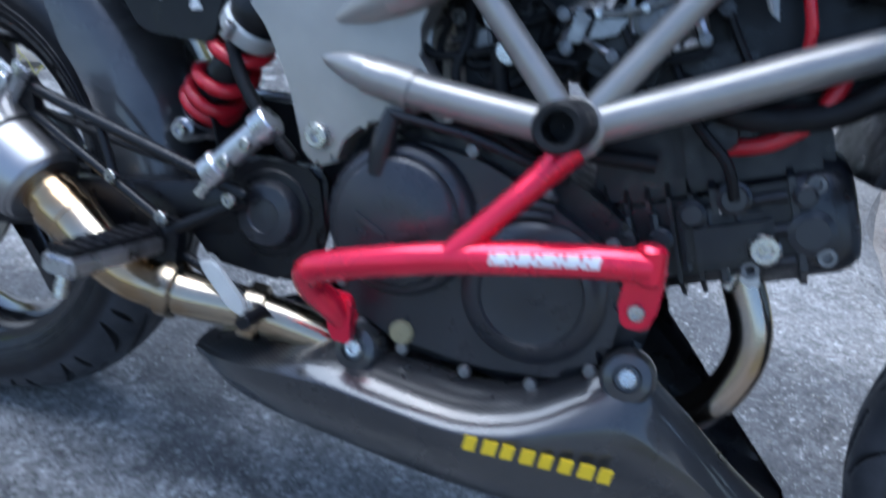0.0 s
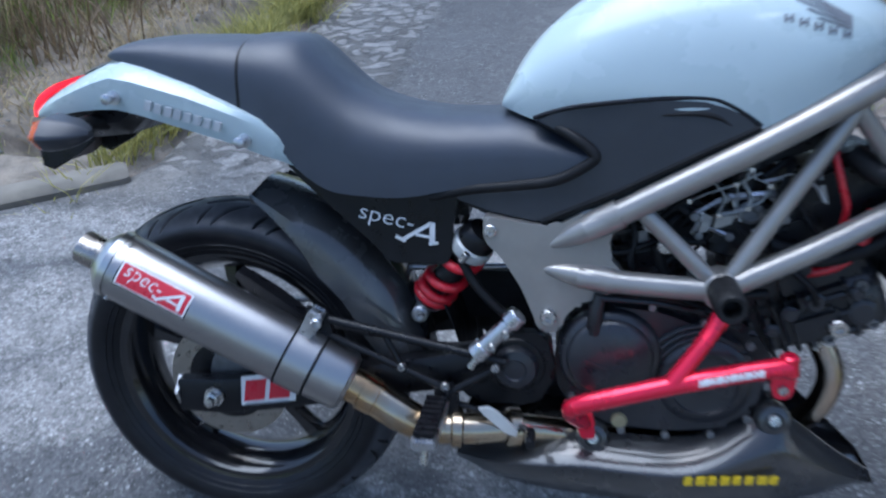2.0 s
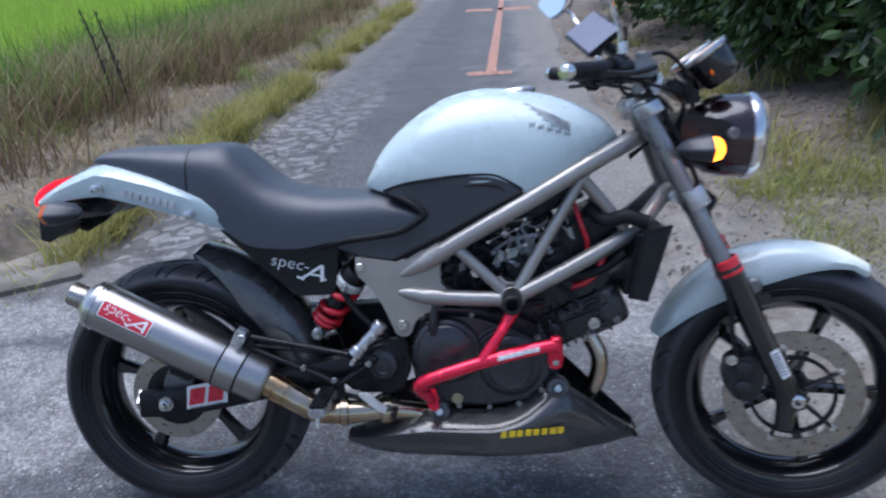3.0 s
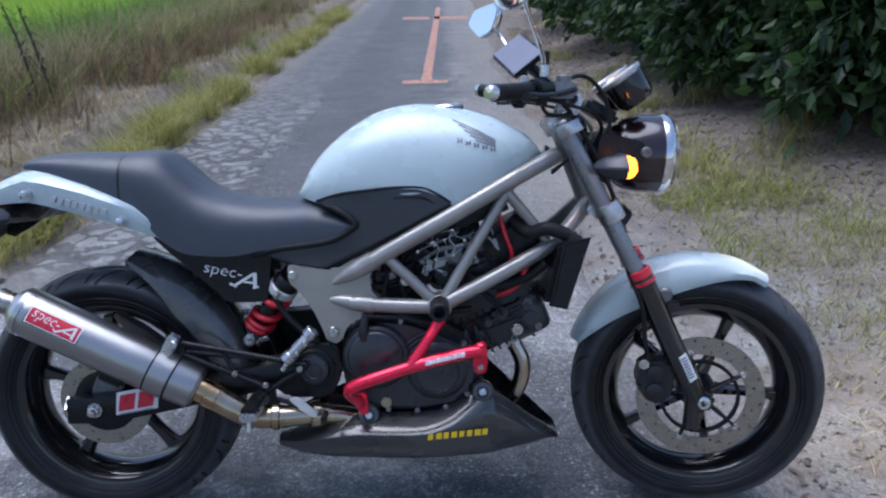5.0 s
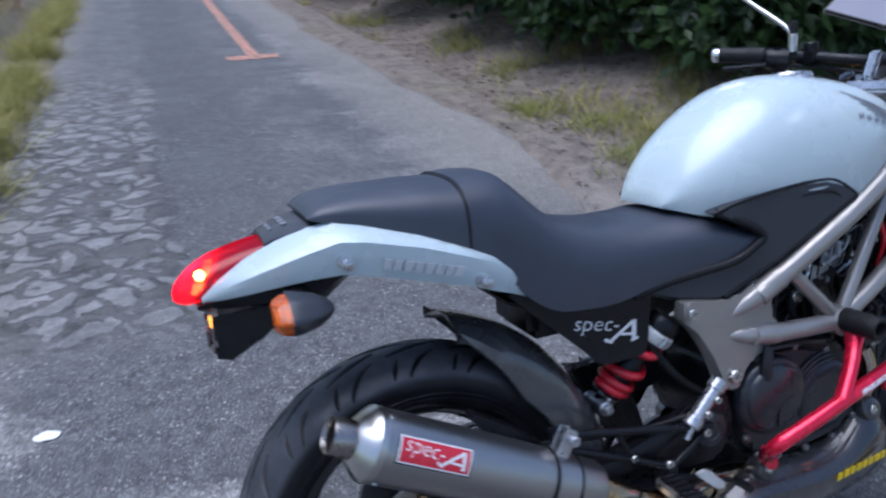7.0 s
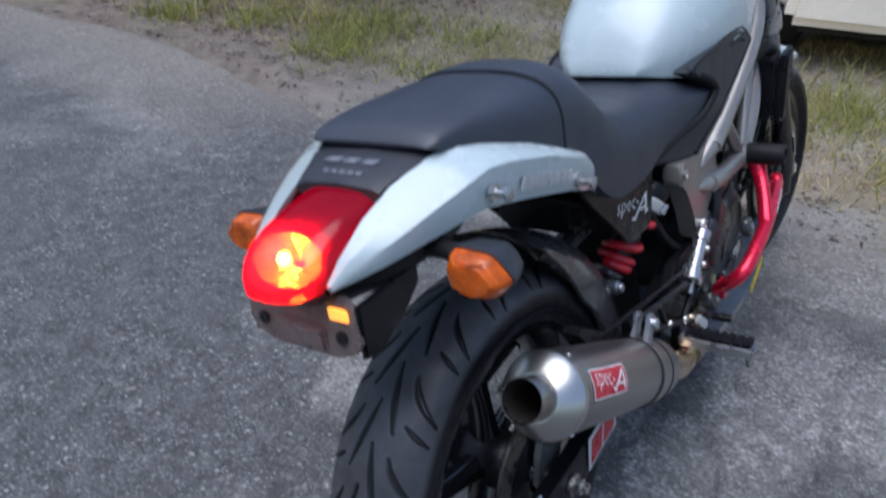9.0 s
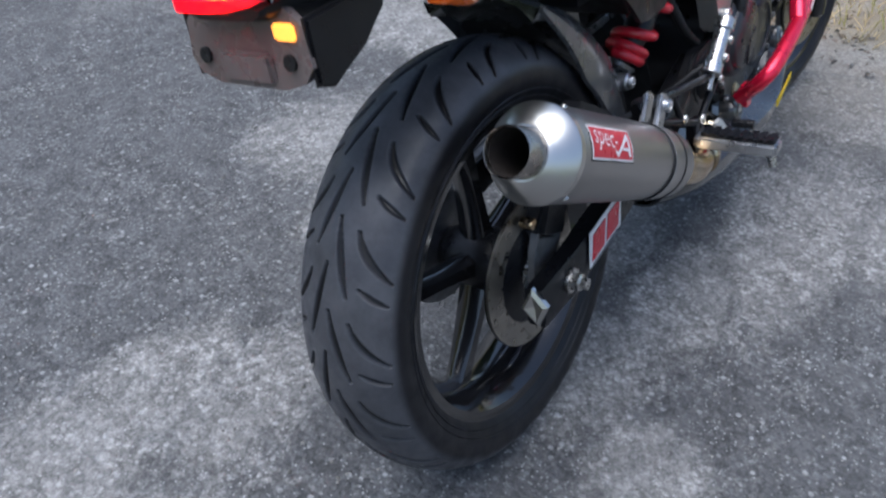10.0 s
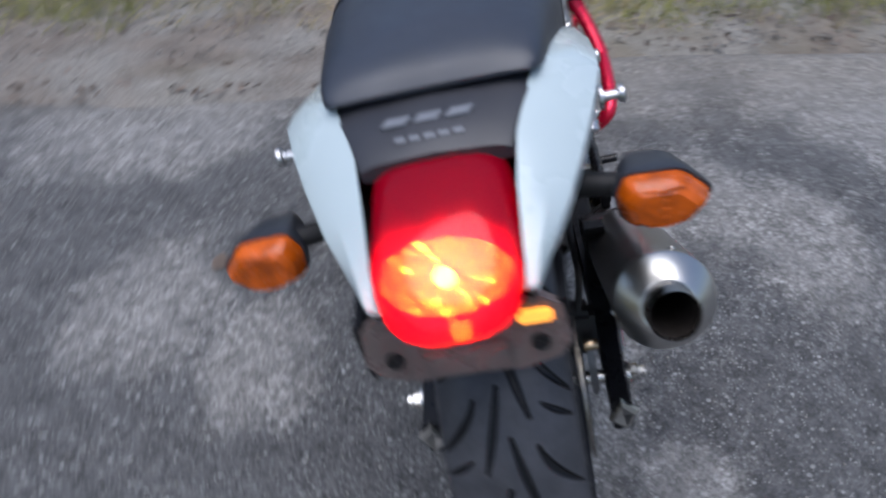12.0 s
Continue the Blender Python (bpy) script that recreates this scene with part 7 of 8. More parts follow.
# crazed cracks on the lane's left
vc = n.new("ShaderNodeTexVoronoi")
vc.feature = "DISTANCE_TO_EDGE"
vc.inputs["Scale"].default_value = 7.5
warp = n.new("ShaderNodeVectorMath")
nt = n.new("ShaderNodeTexNoise")
nt.inputs["Scale"].default_value, nt.inputs["Detail"].default_value = 6, 4
l.new(v, nt.inputs["Vector"])
warp.operation = "MULTIPLY_ADD"
l.new(nt.outputs["Color"], warp.inputs[0])
warp.inputs[1].default_value = (0.30, 0.30, 0)
l.new(v, warp.inputs[2])
l.new(warp.outputs[0], vc.inputs["Vector"])
zone = math_node(n, l, "MULTIPLY", ramp(n, l, wx, -0.30, -0.37), math_node(n, l, "MULTIPLY", ramp(n, l, Y, 1.2, 1.7), ramp(n, l, Y, 7.5, 3.5, 0.25, 1.0)))
crack = math_node(n, l, "MULTIPLY", math_node(n, l, "MULTIPLY", ramp(n, l, math_node(n, l, "SUBTRACT", vc.outputs["Distance"], math_node(n, l, "MULTIPLY", grit, 0.22)), 0.055, -0.03), ramp(n, l, ragged, 0.34, 0.46)), zone)
col = mixc(n, l, math_node(n, l, "MULTIPLY", zone, 0.60), col, mixc(n, l, ramp(n, l, ragged, 0.35, 0.65), (0.15, 0.147, 0.142), (0.33, 0.325, 0.315)))
col = mixc(n, l, math_node(n, l, "MULTIPLY", crack, 0.64), col, (0.030, 0.028, 0.026))
l.new(col, b.inputs["Base Color"])
l.new(ramp(n, l, stain, 0.3, 0.7, 0.72, 0.92), b.inputs["Roughness"])
h = math_node(n, l, "ADD", math_node(n, l, "MULTIPLY", fine, 0.6), math_node(n, l, "MULTIPLY", vor.outputs["Distance"], -0.35))
h = math_node(n, l, "ADD", h, math_node(n, l, "MULTIPLY", dome, 0.55))
h = math_node(n, l, "SUBTRACT", h, math_node(n, l, "MULTIPLY", crack, 2.5))
bump(n, l, b, h, 0.75, 0.006)

rows, ys = [], sorted(set(list(np.arange(-7, 1.20, 0.25)) + [1.18, 1.20, 1.24] + list(np.arange(1.4, 20, 0.2)) + [20 + 70 * (k / 30) ** 2 for k in range(1, 31)]))
for y in ys:
    xl = left_edge(y) + 0.05 * noise.noise((0, y * 3, 1))
    xr = right_edge(y) + 0.06 * noise.noise((5, y * 2.4, 2))
    row = [(xl - 0.05, y, -0.07), (xl, y, -0.012), (xl + 0.06, y, 0)]
    row += [(xl + 0.06 + (xr - xl - 0.12) * q, y, 0.0) for q in np.linspace(0.05, 0.95, 14)]
    row += [(xr - 0.06, y, 0), (xr, y, -0.012), (xr + 0.05, y, -0.07)]
    rows.append(row)
bm = BM()
loft(bm, rows, False, False)
road = part("road", bm, ASPHALT, None)
tagged(road, "worn grey asphalt lane with stains, patches and cracks", "road", kind="structure")

# painted survey marks
PAINT, n, l, b = nodes_of("worn_orange_paint")
v = coords(n)
wear = ramp(n, l, math_node(n, l, "ADD", math_node(n, l, "MULTIPLY", noise_tex(n, l, v, 14, 6, 0.7), 0.6), math_node(n, l, "MULTIPLY", noise_tex(n, l, v, 120, 4, 0.7), 0.4)), 0.47, 0.57)
l.new(mixc(n, l, wear, (0.46, 0.22, 0.145), (0.10, 0.097, 0.095)), b.inputs["Base Color"])
b.inputs["Roughness"].default_value = 0.85
bump(n, l, b, noise_tex(n, l, v, 160, 5, 0.75), 0.5, 0.003)
for x0, x1, y0, y1 in ((0.59, 0.70, 6.32, 17.2), (0.40, 0.59, 6.32, 6.54), (0.70, 0.88, 6.34, 6.54), (0.06, 0.59, 13.9, 14.5), (0.70, 1.36, 14.0, 14.6)):
    bm = BM()
    k = max(6, int(max(x1 - x0, y1 - y0) / 0.12))
    sw = 0.012 if y1 - y0 > 1 else 0.0
    lo = []
    for i in range(k + 1):
        q = i / k
        j0, j1 = (0.012 * noise.noise((i * 0.9, x0, e)) for e in (1, 7))
        if y1 - y0 > x1 - x0:
            y = y0 + (y1 - y0) * q
            lo.append([(x0 + j0 + sw * (y - 6), y, 0.004), (x1 + j1 + sw * (y - 6), y, 0.004)])
        else:
            x = x0 + (x1 - x0) * q
            lo.append([(x, y0 + j0 * 2, 0.004), (x, y1 + j1 * 2, 0.004)])
    loft(bm, lo, False, False)
    tagged(part("road_mark", bm, PAINT, None), "worn orange paint stripe on the asphalt", "road marking", "survey marks", "structure")

# concrete kerb that ends the ditch
CONC = surface("weathered_concrete", (0.17, 0.155, 0.13), 0.9, 0, 0.28, 5, 120, 0.5, 0, 0.05, 0.5, (0.20, 0.18, 0.14))
bm = BM()
KX = Vector((-0.82, -0.57, 0)).normalized()
KN = Vector((KX.y, -KX.x, 0))
for k in range(5):
    o = Vector((-1.10, 1.44, 0)) + KX * (k * 0.62)
    rings = []
    for q in (0.004, 0.02, 0.60, 0.616):
        inset = 0.012 if q in (0.004, 0.616) else 0.0
        rings.append([o + KX * q - KN * a + Vector((0, 0, z)) for a, z in ((-0.075 + inset, -0.3), (-0.075 + inset, 0.018), (-0.055, 0.040 - inset), (0.055, 0.043 - inset), (0.078 - inset, 0.022), (0.078 - inset, -0.3))])
    bm = BM()
    loft(bm, rings)
    tagged(part("kerb", bm, CONC), "weathered concrete kerb stone beside the asphalt", "kerb", "kerb stones", "structure")

# concrete lip of the ditch beside the verge
for k in range(14):
    y0, bend = 1.92 + 1.0 * k, 0.012 * math.sin(k * 1.7)
    rings = []
    for q in (0.004, 0.02, 0.975, 0.991):
        inset = 0.008 if q in (0.004, 0.991) else 0.0
        rings.append([(x + bend, y0 + q, z) for x, z in ((-1.475 + inset, -0.45), (-1.475 + inset, 0.012), (-1.465, 0.024 - inset), (-1.425, 0.024 - inset), (-1.415 - inset, 0.012), (-1.415 - inset, -0.45))])
    bm = BM()
    loft(bm, rings)
    tagged(part("ditch_lip", bm, CONC), "weathered concrete lip of the roadside ditch", "ditch wall", "ditch lip pieces", "structure")


# ---------------------------------------------------------------- plants
def leafy(name, dark, light, rough=0.6, gloss=0.3):
    m, n, l, b = nodes_of(name)
    rnd = n.new("ShaderNodeNewGeometry").outputs["Random Per Island"]
    l.new(mixc(n, l, rnd, dark, light), b.inputs["Base Color"])
    b.inputs["Roughness"].default_value = rough
    b.inputs["Specular IOR Level"].default_value = gloss
    tl = n.new("ShaderNodeBsdfTranslucent")
    l.new(mixc(n, l, rnd, dark, light), tl.inputs[0])
    mx = n.new("ShaderNodeMixShader")
    mx.inputs[0].default_value = 0.42
    l.new(b.outputs[0], mx.inputs[1])
    l.new(tl.outputs[0], mx.inputs[2])
    l.new(mx.outputs[0], n["Material Output"].inputs["Surface"])
    return m


RICE = leafy("rice_green", (0.22, 0.36, 0.045), (0.50, 0.68, 0.11))
STRAW = leafy("dry_straw", (0.19, 0.15, 0.085), (0.52, 0.43, 0.26))
MIXED = leafy("mixed_tuft_grass", (0.11, 0.14, 0.03), (0.42, 0.43, 0.12))
PALEGRASS = leafy("pale_verge_grass", (0.15, 0.15, 0.05), (0.42, 0.39, 0.18))
BROWN = leafy("withered_grass", (0.11, 0.075, 0.045), (0.30, 0.22, 0.13))
OLIVE = leafy("olive_weed", (0.10, 0.16, 0.03), (0.30, 0.36, 0.09))
GREEN = leafy("tall_green_grass", (0.07, 0.14, 0.03), (0.22, 0.33, 0.07))
YELLOW = leafy("yellow_green_grass", (0.16, 0.165, 0.045), (0.47, 0.43, 0.14))
LEAF = leafy("dark_shrub_leaf", (0.010, 0.026, 0.012), (0.058, 0.110, 0.030), 0.46, 0.4)
LITTER = leafy("fallen_leaf", (0.10, 0.078, 0.064), (0.29, 0.225, 0.185))


def blades(name, pos, height, width, lean, material, label, rng, curve=0.5):
    """Many grass blades as one mesh: each a bent strip of three quads."""
    k = len(pos)
    az, la = rng.uniform(0, 2 * math.pi, k), rng.uniform(*lean, k)
    hh, ww = rng.uniform(*height, k), rng.uniform(*width, k)
    face = az + rng.uniform(-1.2, 1.2, k)
    out = np.stack([np.cos(az), np.sin(az), 0 * az], 1)
    sd = np.stack([-np.sin(face), np.cos(face), 0 * az], 1)
    vs = []
    for t, wf in ((0, 1.0), (0.4, 0.85), (0.75, 0.5), (1.0, 0.06)):
        c = pos + out * (hh * la * t ** (1 + curve))[:, None] + np.array([0, 0, 1]) * (hh * t * (1 - 0.25 * la * t))[:, None]
        vs += [c - sd * (ww * wf / 2)[:, None], c + sd * (ww * wf / 2)[:, None]]
    co = np.stack(vs, 1).reshape(-1, 3)
    i0 = (np.arange(k) * 8)[:, None]
    f = np.concatenate([i0 + np.array([[2 * a, 2 * a + 1, 2 * a + 3, 2 * a + 2]]) for a in range(3)], 0)
    me = bpy.data.meshes.new(name)
    me.from_pydata(co.tolist(), [], f.tolist())
    me.materials.append(material)
    me.update()
    return tagged(new(name, me), label, "grass", kind="stuff")


def scatter(rng, k, x0, x1, y0, y1, clump=0.0, edge=None, size=0.10, per=18):
    """Places on the soil, loosely clumped."""
    if clump:
        c = np.stack([rng.uniform(x0, x1, max(1, k // per)), rng.uniform(y0, y1, max(1, k // per))], 1)
        p = c[rng.integers(0, len(c), k)] + rng.normal(0, size, (k, 2))
        free = rng.uniform(0, 1, k) > clump
        p[free] = np.stack([rng.uniform(x0, x1, free.sum()), rng.uniform(y0, y1, free.sum())], 1)
    else:
        p = np.stack([rng.uniform(x0, x1, k), rng.uniform(y0, y1, k)], 1)
    if edge:
        p = np.array([q for q in p if edge(q[0], q[1])])
    return np.array([(x, y, land(x, y) - 0.01) for x, y in p])


rng = np.random.default_rng(5)
blades("rice_field", scatter(rng, 42000, -11, -3.7, 1.0, 17), (0.42, 0.72), (0.010, 0.020), (0.05, 0.55), RICE, "dense bright green rice plants", rng)
far = scatter(rng, 26000, -48, -3.7, 17, 70)
blades("rice_field", far, (0.55, 0.85), (0.03, 0.07), (0.05, 0.45), RICE, "bright green rice field far off", rng)
far = scatter(rng, 9000, -40, -11, 1.0, 17)
blades("rice_field", far, (0.5, 0.8), (0.02, 0.05), (0.05, 0.5), RICE, "bright green rice field", rng)
blades("dry_grass", scatter(rng, 14000, -3.0, -1.95, 1.4, 16, 0.75, per=50), (0.03, 0.14), (0.004, 0.009), (0.5, 1.5), STRAW, "short dry grass and straw beside the ditch", rng)
blades("dry_grass", scatter(rng, 11000, -3.9, -2.7, 1.3, 16, 0.7, per=40), (0.20, 0.70), (0.006, 0.014), (0.1, 0.9), STRAW, "tall dry straw-coloured grass on the bank", rng)
blades("dry_grass", scatter(rng, 7500, -3.6, -2.2, 1.3, 16, 0.8, per=60, size=0.16), (0.15, 0.55), (0.006, 0.014), (0.2, 1.0), BROWN, "brown withered grass on the bank", rng)
blades("dry_grass", scatter(rng, 5000, -3.9, -2.2, 16, 45, 0.5), (0.3, 0.8), (0.012, 0.03), (0.1, 0.9), STRAW, "dry grass along the bank", rng)
blades("weeds", scatter(rng, 8500, -4.0, -2.6, 1.3, 18, 0.8, per=70, size=0.18), (0.12, 0.60), (0.006, 0.014), (0.2, 1.0), OLIVE, "olive weeds among dry grass", rng)
blades("weeds", scatter(rng, 10000, -4.2, -3.1, 1.3, 17, 0.65, per=60, size=0.20), (0.30, 0.85), (0.008, 0.018), (0.1, 0.8), GREEN, "tall green grass at the field edge", rng)
blades("verge_grass", scatter(rng, 11500, -1.40, -1.16, 1.9, 16, 0.95, size=0.080, per=230), (0.08, 0.30), (0.004, 0.010), (0.3, 1.4), YELLOW, "yellow-green grass along the asphalt edge", rng)
blades("verge_grass", scatter(rng, 2200, -2.7, -1.85, 1.5, 16, 0.95, per=110, size=0.12), (0.05, 0.22), (0.004, 0.009), (0.3, 1.2), OLIVE, "thin grass beside the ditch", rng)
tufts = np.concatenate([np.stack([rng.normal(x, 0.06, k), rng.normal(y, 0.26, k)], 1) for x, y, k in ((-1.24, 1.80, 420), (-1.28, 2.40, 380), (-1.26, 3.3, 380), (-1.30, 4.2, 340))])
blades("verge_grass", np.array([(x, y, land(x, y) - 0.01) for x, y in tufts]), (0.08, 0.30), (0.004, 0.009), (0.3, 1.4), YELLOW, "yellow-green tufts behind the kerb", rng)
off_road = lambda x, y: x > max(1.92, right_edge(y) + 0.12)
blades("verge_grass", scatter(rng, 16000, 2.05, 4.4, -2.5, 3.2, 0.94, off_road, 0.17, 380), (0.02, 0.11), (0.002, 0.005), (0.4, 1.4), PALEGRASS, "pale tufts of grass on the gravel verge", rng)
blades("dry_grass", scatter(rng, 9000, 1.95, 4.2, -1.5, 3.4, 0.6, off_road, 0.16, 60), (0.015, 0.07), (0.003, 0.008), (0.6, 1.8), STRAW, "bits of straw on the gravel verge", rng)
tufts = np.concatenate([np.stack([rng.normal(x, a, k), rng.normal(y, b, k)], 1) for x, y, a, b, k in ((2.95, -0.02, 0.22, 0.12, 700), (2.35, -0.30, 0.07, 0.06, 140), (3.3, -0.5, 0.25, 0.15, 500), (2.08, 3.62, 0.10, 0.12, 320), (2.28, 3.10, 0.12, 0.10, 320), (2.16, 2.32, 0.14, 0.12, 520), (2.62, 2.45, 0.22, 0.16, 800), (2.85, 1.95, 0.16, 0.14, 420), (2.16, 1.72, 0.10, 0.22, 300), (2.14, -0.60, 0.08, 0.18, 220), (2.16, -1.25, 0.08, 0.22, 240))])
blades("verge_grass", np.array([(x, y, land(x, y) - 0.01) for x, y in tufts]), (0.03, 0.13), (0.003, 0.007), (0.3, 1.3), MIXED, "yellow-green tufts on the gravel verge", rng)
blades("weeds", scatter(rng, 2200, 1.8, 3.3, 2.3, 12, 0.97, off_road, 0.13, 90), (0.05, 0.24), (0.005, 0.012), (0.3, 1.1), YELLOW, "yellow-green weeds at the foot of the shrubs", rng)
blades("weeds", scatter(rng, 12000, 3.4, 12, -6, 3, 0.8, None, 0.25, 60), (0.03, 0.14), (0.004, 0.010), (0.3, 1.2), PALEGRASS, "rough grass beyond the verge", rng)


def litter(name, pos, size, material, label, rng, cat, tilt=0.5):
    """Small bent leaves lying about, as one mesh."""
    k = len(pos)
    az, s = rng.uniform(0, 2 * math.pi, k), rng.uniform(*size, k)
    u = np.stack([np.cos(az), np.sin(az), rng.uniform(-tilt, tilt, k)], 1)
    w = np.stack([-np.sin(az), np.cos(az), rng.uniform(-tilt, tilt, k)], 1) * 0.42
    up = np.array([0, 0, 1.0])
    c = pos + up * 0.008
    pts = [c - u * s[:, None], c + w * s[:, None] + up * (0.15 * s)[:, None], c + u * s[:, None], c - w * s[:, None] + up * (0.15 * s)[:, None]]
    co = np.stack(pts, 1).reshape(-1, 3)
    i0 = (np.arange(k) * 4)[:, None]
    f = np.concatenate([i0 + np.array([[0, 1, 2]]), i0 + np.array([[0, 2, 3]])], 0)
    me = bpy.data.meshes.new(name)
    me.from_pydata(co.tolist(), [], f.tolist())
    me.materials.append(material)
    me.update()
    return tagged(new(name, me), label, cat, kind="stuff")


litter("leaf_litter", scatter(rng, 20000, 1.95, 4.2, 2.2, 12, 0, off_road), (0.010, 0.036), LITTER, "brown fallen leaves on the bank", rng, "leaf litter")
litter("leaf_litter", scatter(rng, 1500, 1.7, 4.2, -2, 2.6, 0.3, off_road), (0.01, 0.03), LITTER, "scattered dry leaves on the verge", rng, "leaf litter")


def gravel(name, pos, size, label, rng, material):
    k = len(pos)
    base = np.array([(1, 0, 0), (-1, 0, 0), (0, 1, 0), (0, -1, 0), (0, 0, 0.7), (0, 0, -0.5)], float)
    s = rng.uniform(*size, k)
    co = (pos[:, None, :] + (base[None] * rng.uniform(0.55, 1.2, (k, 6, 1)) * s[:, None, None])).reshape(-1, 3)
    fi = np.array([(0, 2, 4), (2, 1, 4), (1, 3, 4), (3, 0, 4), (2, 0, 5), (1, 2, 5), (3, 1, 5), (0, 3, 5)])
    f = (np.arange(k)[:, None, None] * 6 + fi[None]).reshape(-1, 3)
    me = bpy.data.meshes.new(name)
    me.from_pydata(co.tolist(), [], f.tolist())
    me.materials.append(material)
    me.update()
    return tagged(new(name, me), label, "gravel", kind="stuff")


edge_strip = scatter(rng, 9000, 1.2, 2.6, -2.5, 11, 0, lambda x, y: abs(x - right_edge(y) - 0.10) < 0.22)
litter("leaf_litter", edge_strip[:3500], (0.006, 0.024), LITTER, "dry leaves and bits along the asphalt edge", rng, "leaf litter")
STONE = leafy("grey_stone", (0.12, 0.115, 0.105), (0.36, 0.35, 0.33), 0.9, 0.2)
g = scatter(rng, 4500, 1.75, 3.6, -2.6, 3.4, 0, lambda x, y: x > right_edge(y) - 0.05)
g[:, 2] += 0.012
edge_strip[:, 2] = np.maximum(edge_strip[:, 2] + 0.012, 0.0)
gravel("gravel", edge_strip[3500:], (0.003, 0.011), "loose grit spilling over the asphalt edge", rng, STONE)
gravel("gravel", g, (0.003, 0.013), "loose grey gravel on the verge", rng, STONE)
g = np.stack([rng.uniform(-1.4, 1.7, 2400), rng.uniform(-1.4, 2.2, 2400), np.full(2400, 0.001)], 1)
gravel("gravel", g, (0.0012, 0.0048), "loose grit on the asphalt", rng, STONE)
g = scatter(rng, 700, -2.4, -1.88, 1.5, 12)
g[:, 2] += 0.01
gravel("gravel", g, (0.006, 0.02), "stones on the dirt beside the ditch", rng, STONE)


def shrub(at, size, leaves, label, rng):
    """A broad-leaved shrub: forked stems and a crown of many single leaves."""
    at = Vector(at)
    thing = tagged(new("shrub"), label, "shrub", "roadside shrubs")
    thing.location = at
    bm = BM()
    tips = []
    for k in range(7):
        a = rng.uniform(0, 2 * math.pi)
        r = rng.uniform(0.25, 0.8) * size[0]
        top = Vector((r * math.cos(a), r * math.sin(a) * size[1] / size[0], rng.uniform(0.5, 0.9) * size[2]))
        mid = top * 0.5 + Vector((rng.uniform(-0.1, 0.1), rng.uniform(-0.1, 0.1), 0.1))
        tube(bm, smooth_path([(0, 0, -0.05), mid, top], 5), [0.035, 0.022, 0.008], 7)
        tips.append(top)
    part("stem", bm, surface("bark", (0.09, 0.07, 0.05), 0.9, 0, 0.3, 30, 200, 0.5), thing)
    # leaves gathered on twigs over an uneven shell
    twigs = leaves // 14
    co, fs = [], []
    for _ in range(twigs):
        d = rng.normal(0, 1, 3)
        d /= np.linalg.norm(d)
        d[2] = abs(d[2]) * 1.35 - 0.42
        lump = 0.84 + 0.34 * noise.noise((d[0] * 2.2 + at.x, d[1] * 2.2 + at.y, d[2] * 2.2))
        c = np.array([d[0] * size[0], d[1] * size[1], 0.04 + (0.36 + 0.66 * d[2]) * size[2]]) * [lump, lump, 1] * (1 - 0.35 * rng.uniform() ** 2)
        c[2] = max(c[2], 0.05)
        for _k in range(14):
            p = c + rng.normal(0, 0.085, 3)
            ln = rng.uniform(0.08, 0.165)
            u = d * 0.5 + rng.normal(0, 0.5, 3) + [0, 0, -0.45]
            u /= np.linalg.norm(u)
            w = np.cross(u, rng.normal(0, 1, 3))
            w *= 0.235 / np.linalg.norm(w)
            nn = np.cross(u, w)
            i = len(co)
            co += [p, p + (u * 0.45 + w + nn * 0.2) * ln, p + u * ln, p + (u * 0.45 - w + nn * 0.2) * ln]
            fs += [(i, i + 1, i + 2), (i, i + 2, i + 3)]
    me = bpy.data.meshes.new("crown")
    me.from_pydata([tuple(q) for q in co], [], fs)
    me.materials.append(LEAF)
    me.update()
    ob = new("crown", me)
    ob.parent = thing


for x, y, sx, sy, sz, k in ((3.75, 3.35, 1.0, 0.9, 1.7, 12000), (3.35, 4.6, 0.95, 1.0, 1.9, 12000), (3.35, 6.2, 1.0, 1.1, 2.2, 10000), (3.3, 8.3, 1.2, 1.2, 2.4, 9000), (3.4, 10.8, 1.3, 1.3, 2.6, 8000), (4.9, 5.4, 1.1, 1.1, 2.6, 6000), (5.0, 3.3, 1.0, 0.9, 2.0, 7000), (3.6, 13.5, 1.5, 1.4, 2.8, 7000), (3.9, 17.0, 1.8, 1.6, 3.0, 6000), (4.4, 22.0, 2.2, 2.2, 3.4, 5000)):
    shrub((x, y, land(x, y)), (sx, sy, sz), k, "dark green broad-leaved shrub on the bank", rng)

# dry stalks by the field
bm = BM()
for x, y in ((-2.62, 4.9), (-2.55, 5.0)):
    z = land(x, y)
    tube(bm, smooth_path([(x, y, z), (x - 0.05, y, z + 0.35), (x - 0.12, y + 0.02, z + 0.66), (x - 0.16, y, z + 0.86)], 4), [0.010, 0.013, 0.009, 0.003], 6)
    for i in range(9):
        q = i / 9
        p = Vector((x - 0.16 * q, y, z + 0.25 + 0.6 * q))
        tube(bm, smooth_path([p, p + Vector((rng.uniform(-0.05, 0.05), 0, 0.05)), p + Vector((rng.uniform(-0.11, 0.11), 0, -0.02))], 3), [0.006, 0.004, 0.002], 5)
tagged(part("dead_stalk", bm, surface("dead_stem", (0.05, 0.045, 0.035), 0.9)), "dark dead stalks standing at the field edge", "plant")

DEAD = leafy("dead_leaf", (0.06, 0.052, 0.036), (0.16, 0.13, 0.09))
p = np.array([(x + rng.normal(0, 0.05), y + rng.normal(0, 0.05), land(x, y)) for x, y in ((-2.62, 4.9), (-2.52, 5.05), (-2.70, 4.8)) for _ in range(7)])
blades("dead_leaves", p, (0.25, 0.75), (0.006, 0.013), (0.05, 0.40), DEAD, "ragged dark dead leaves round the stalks", rng)

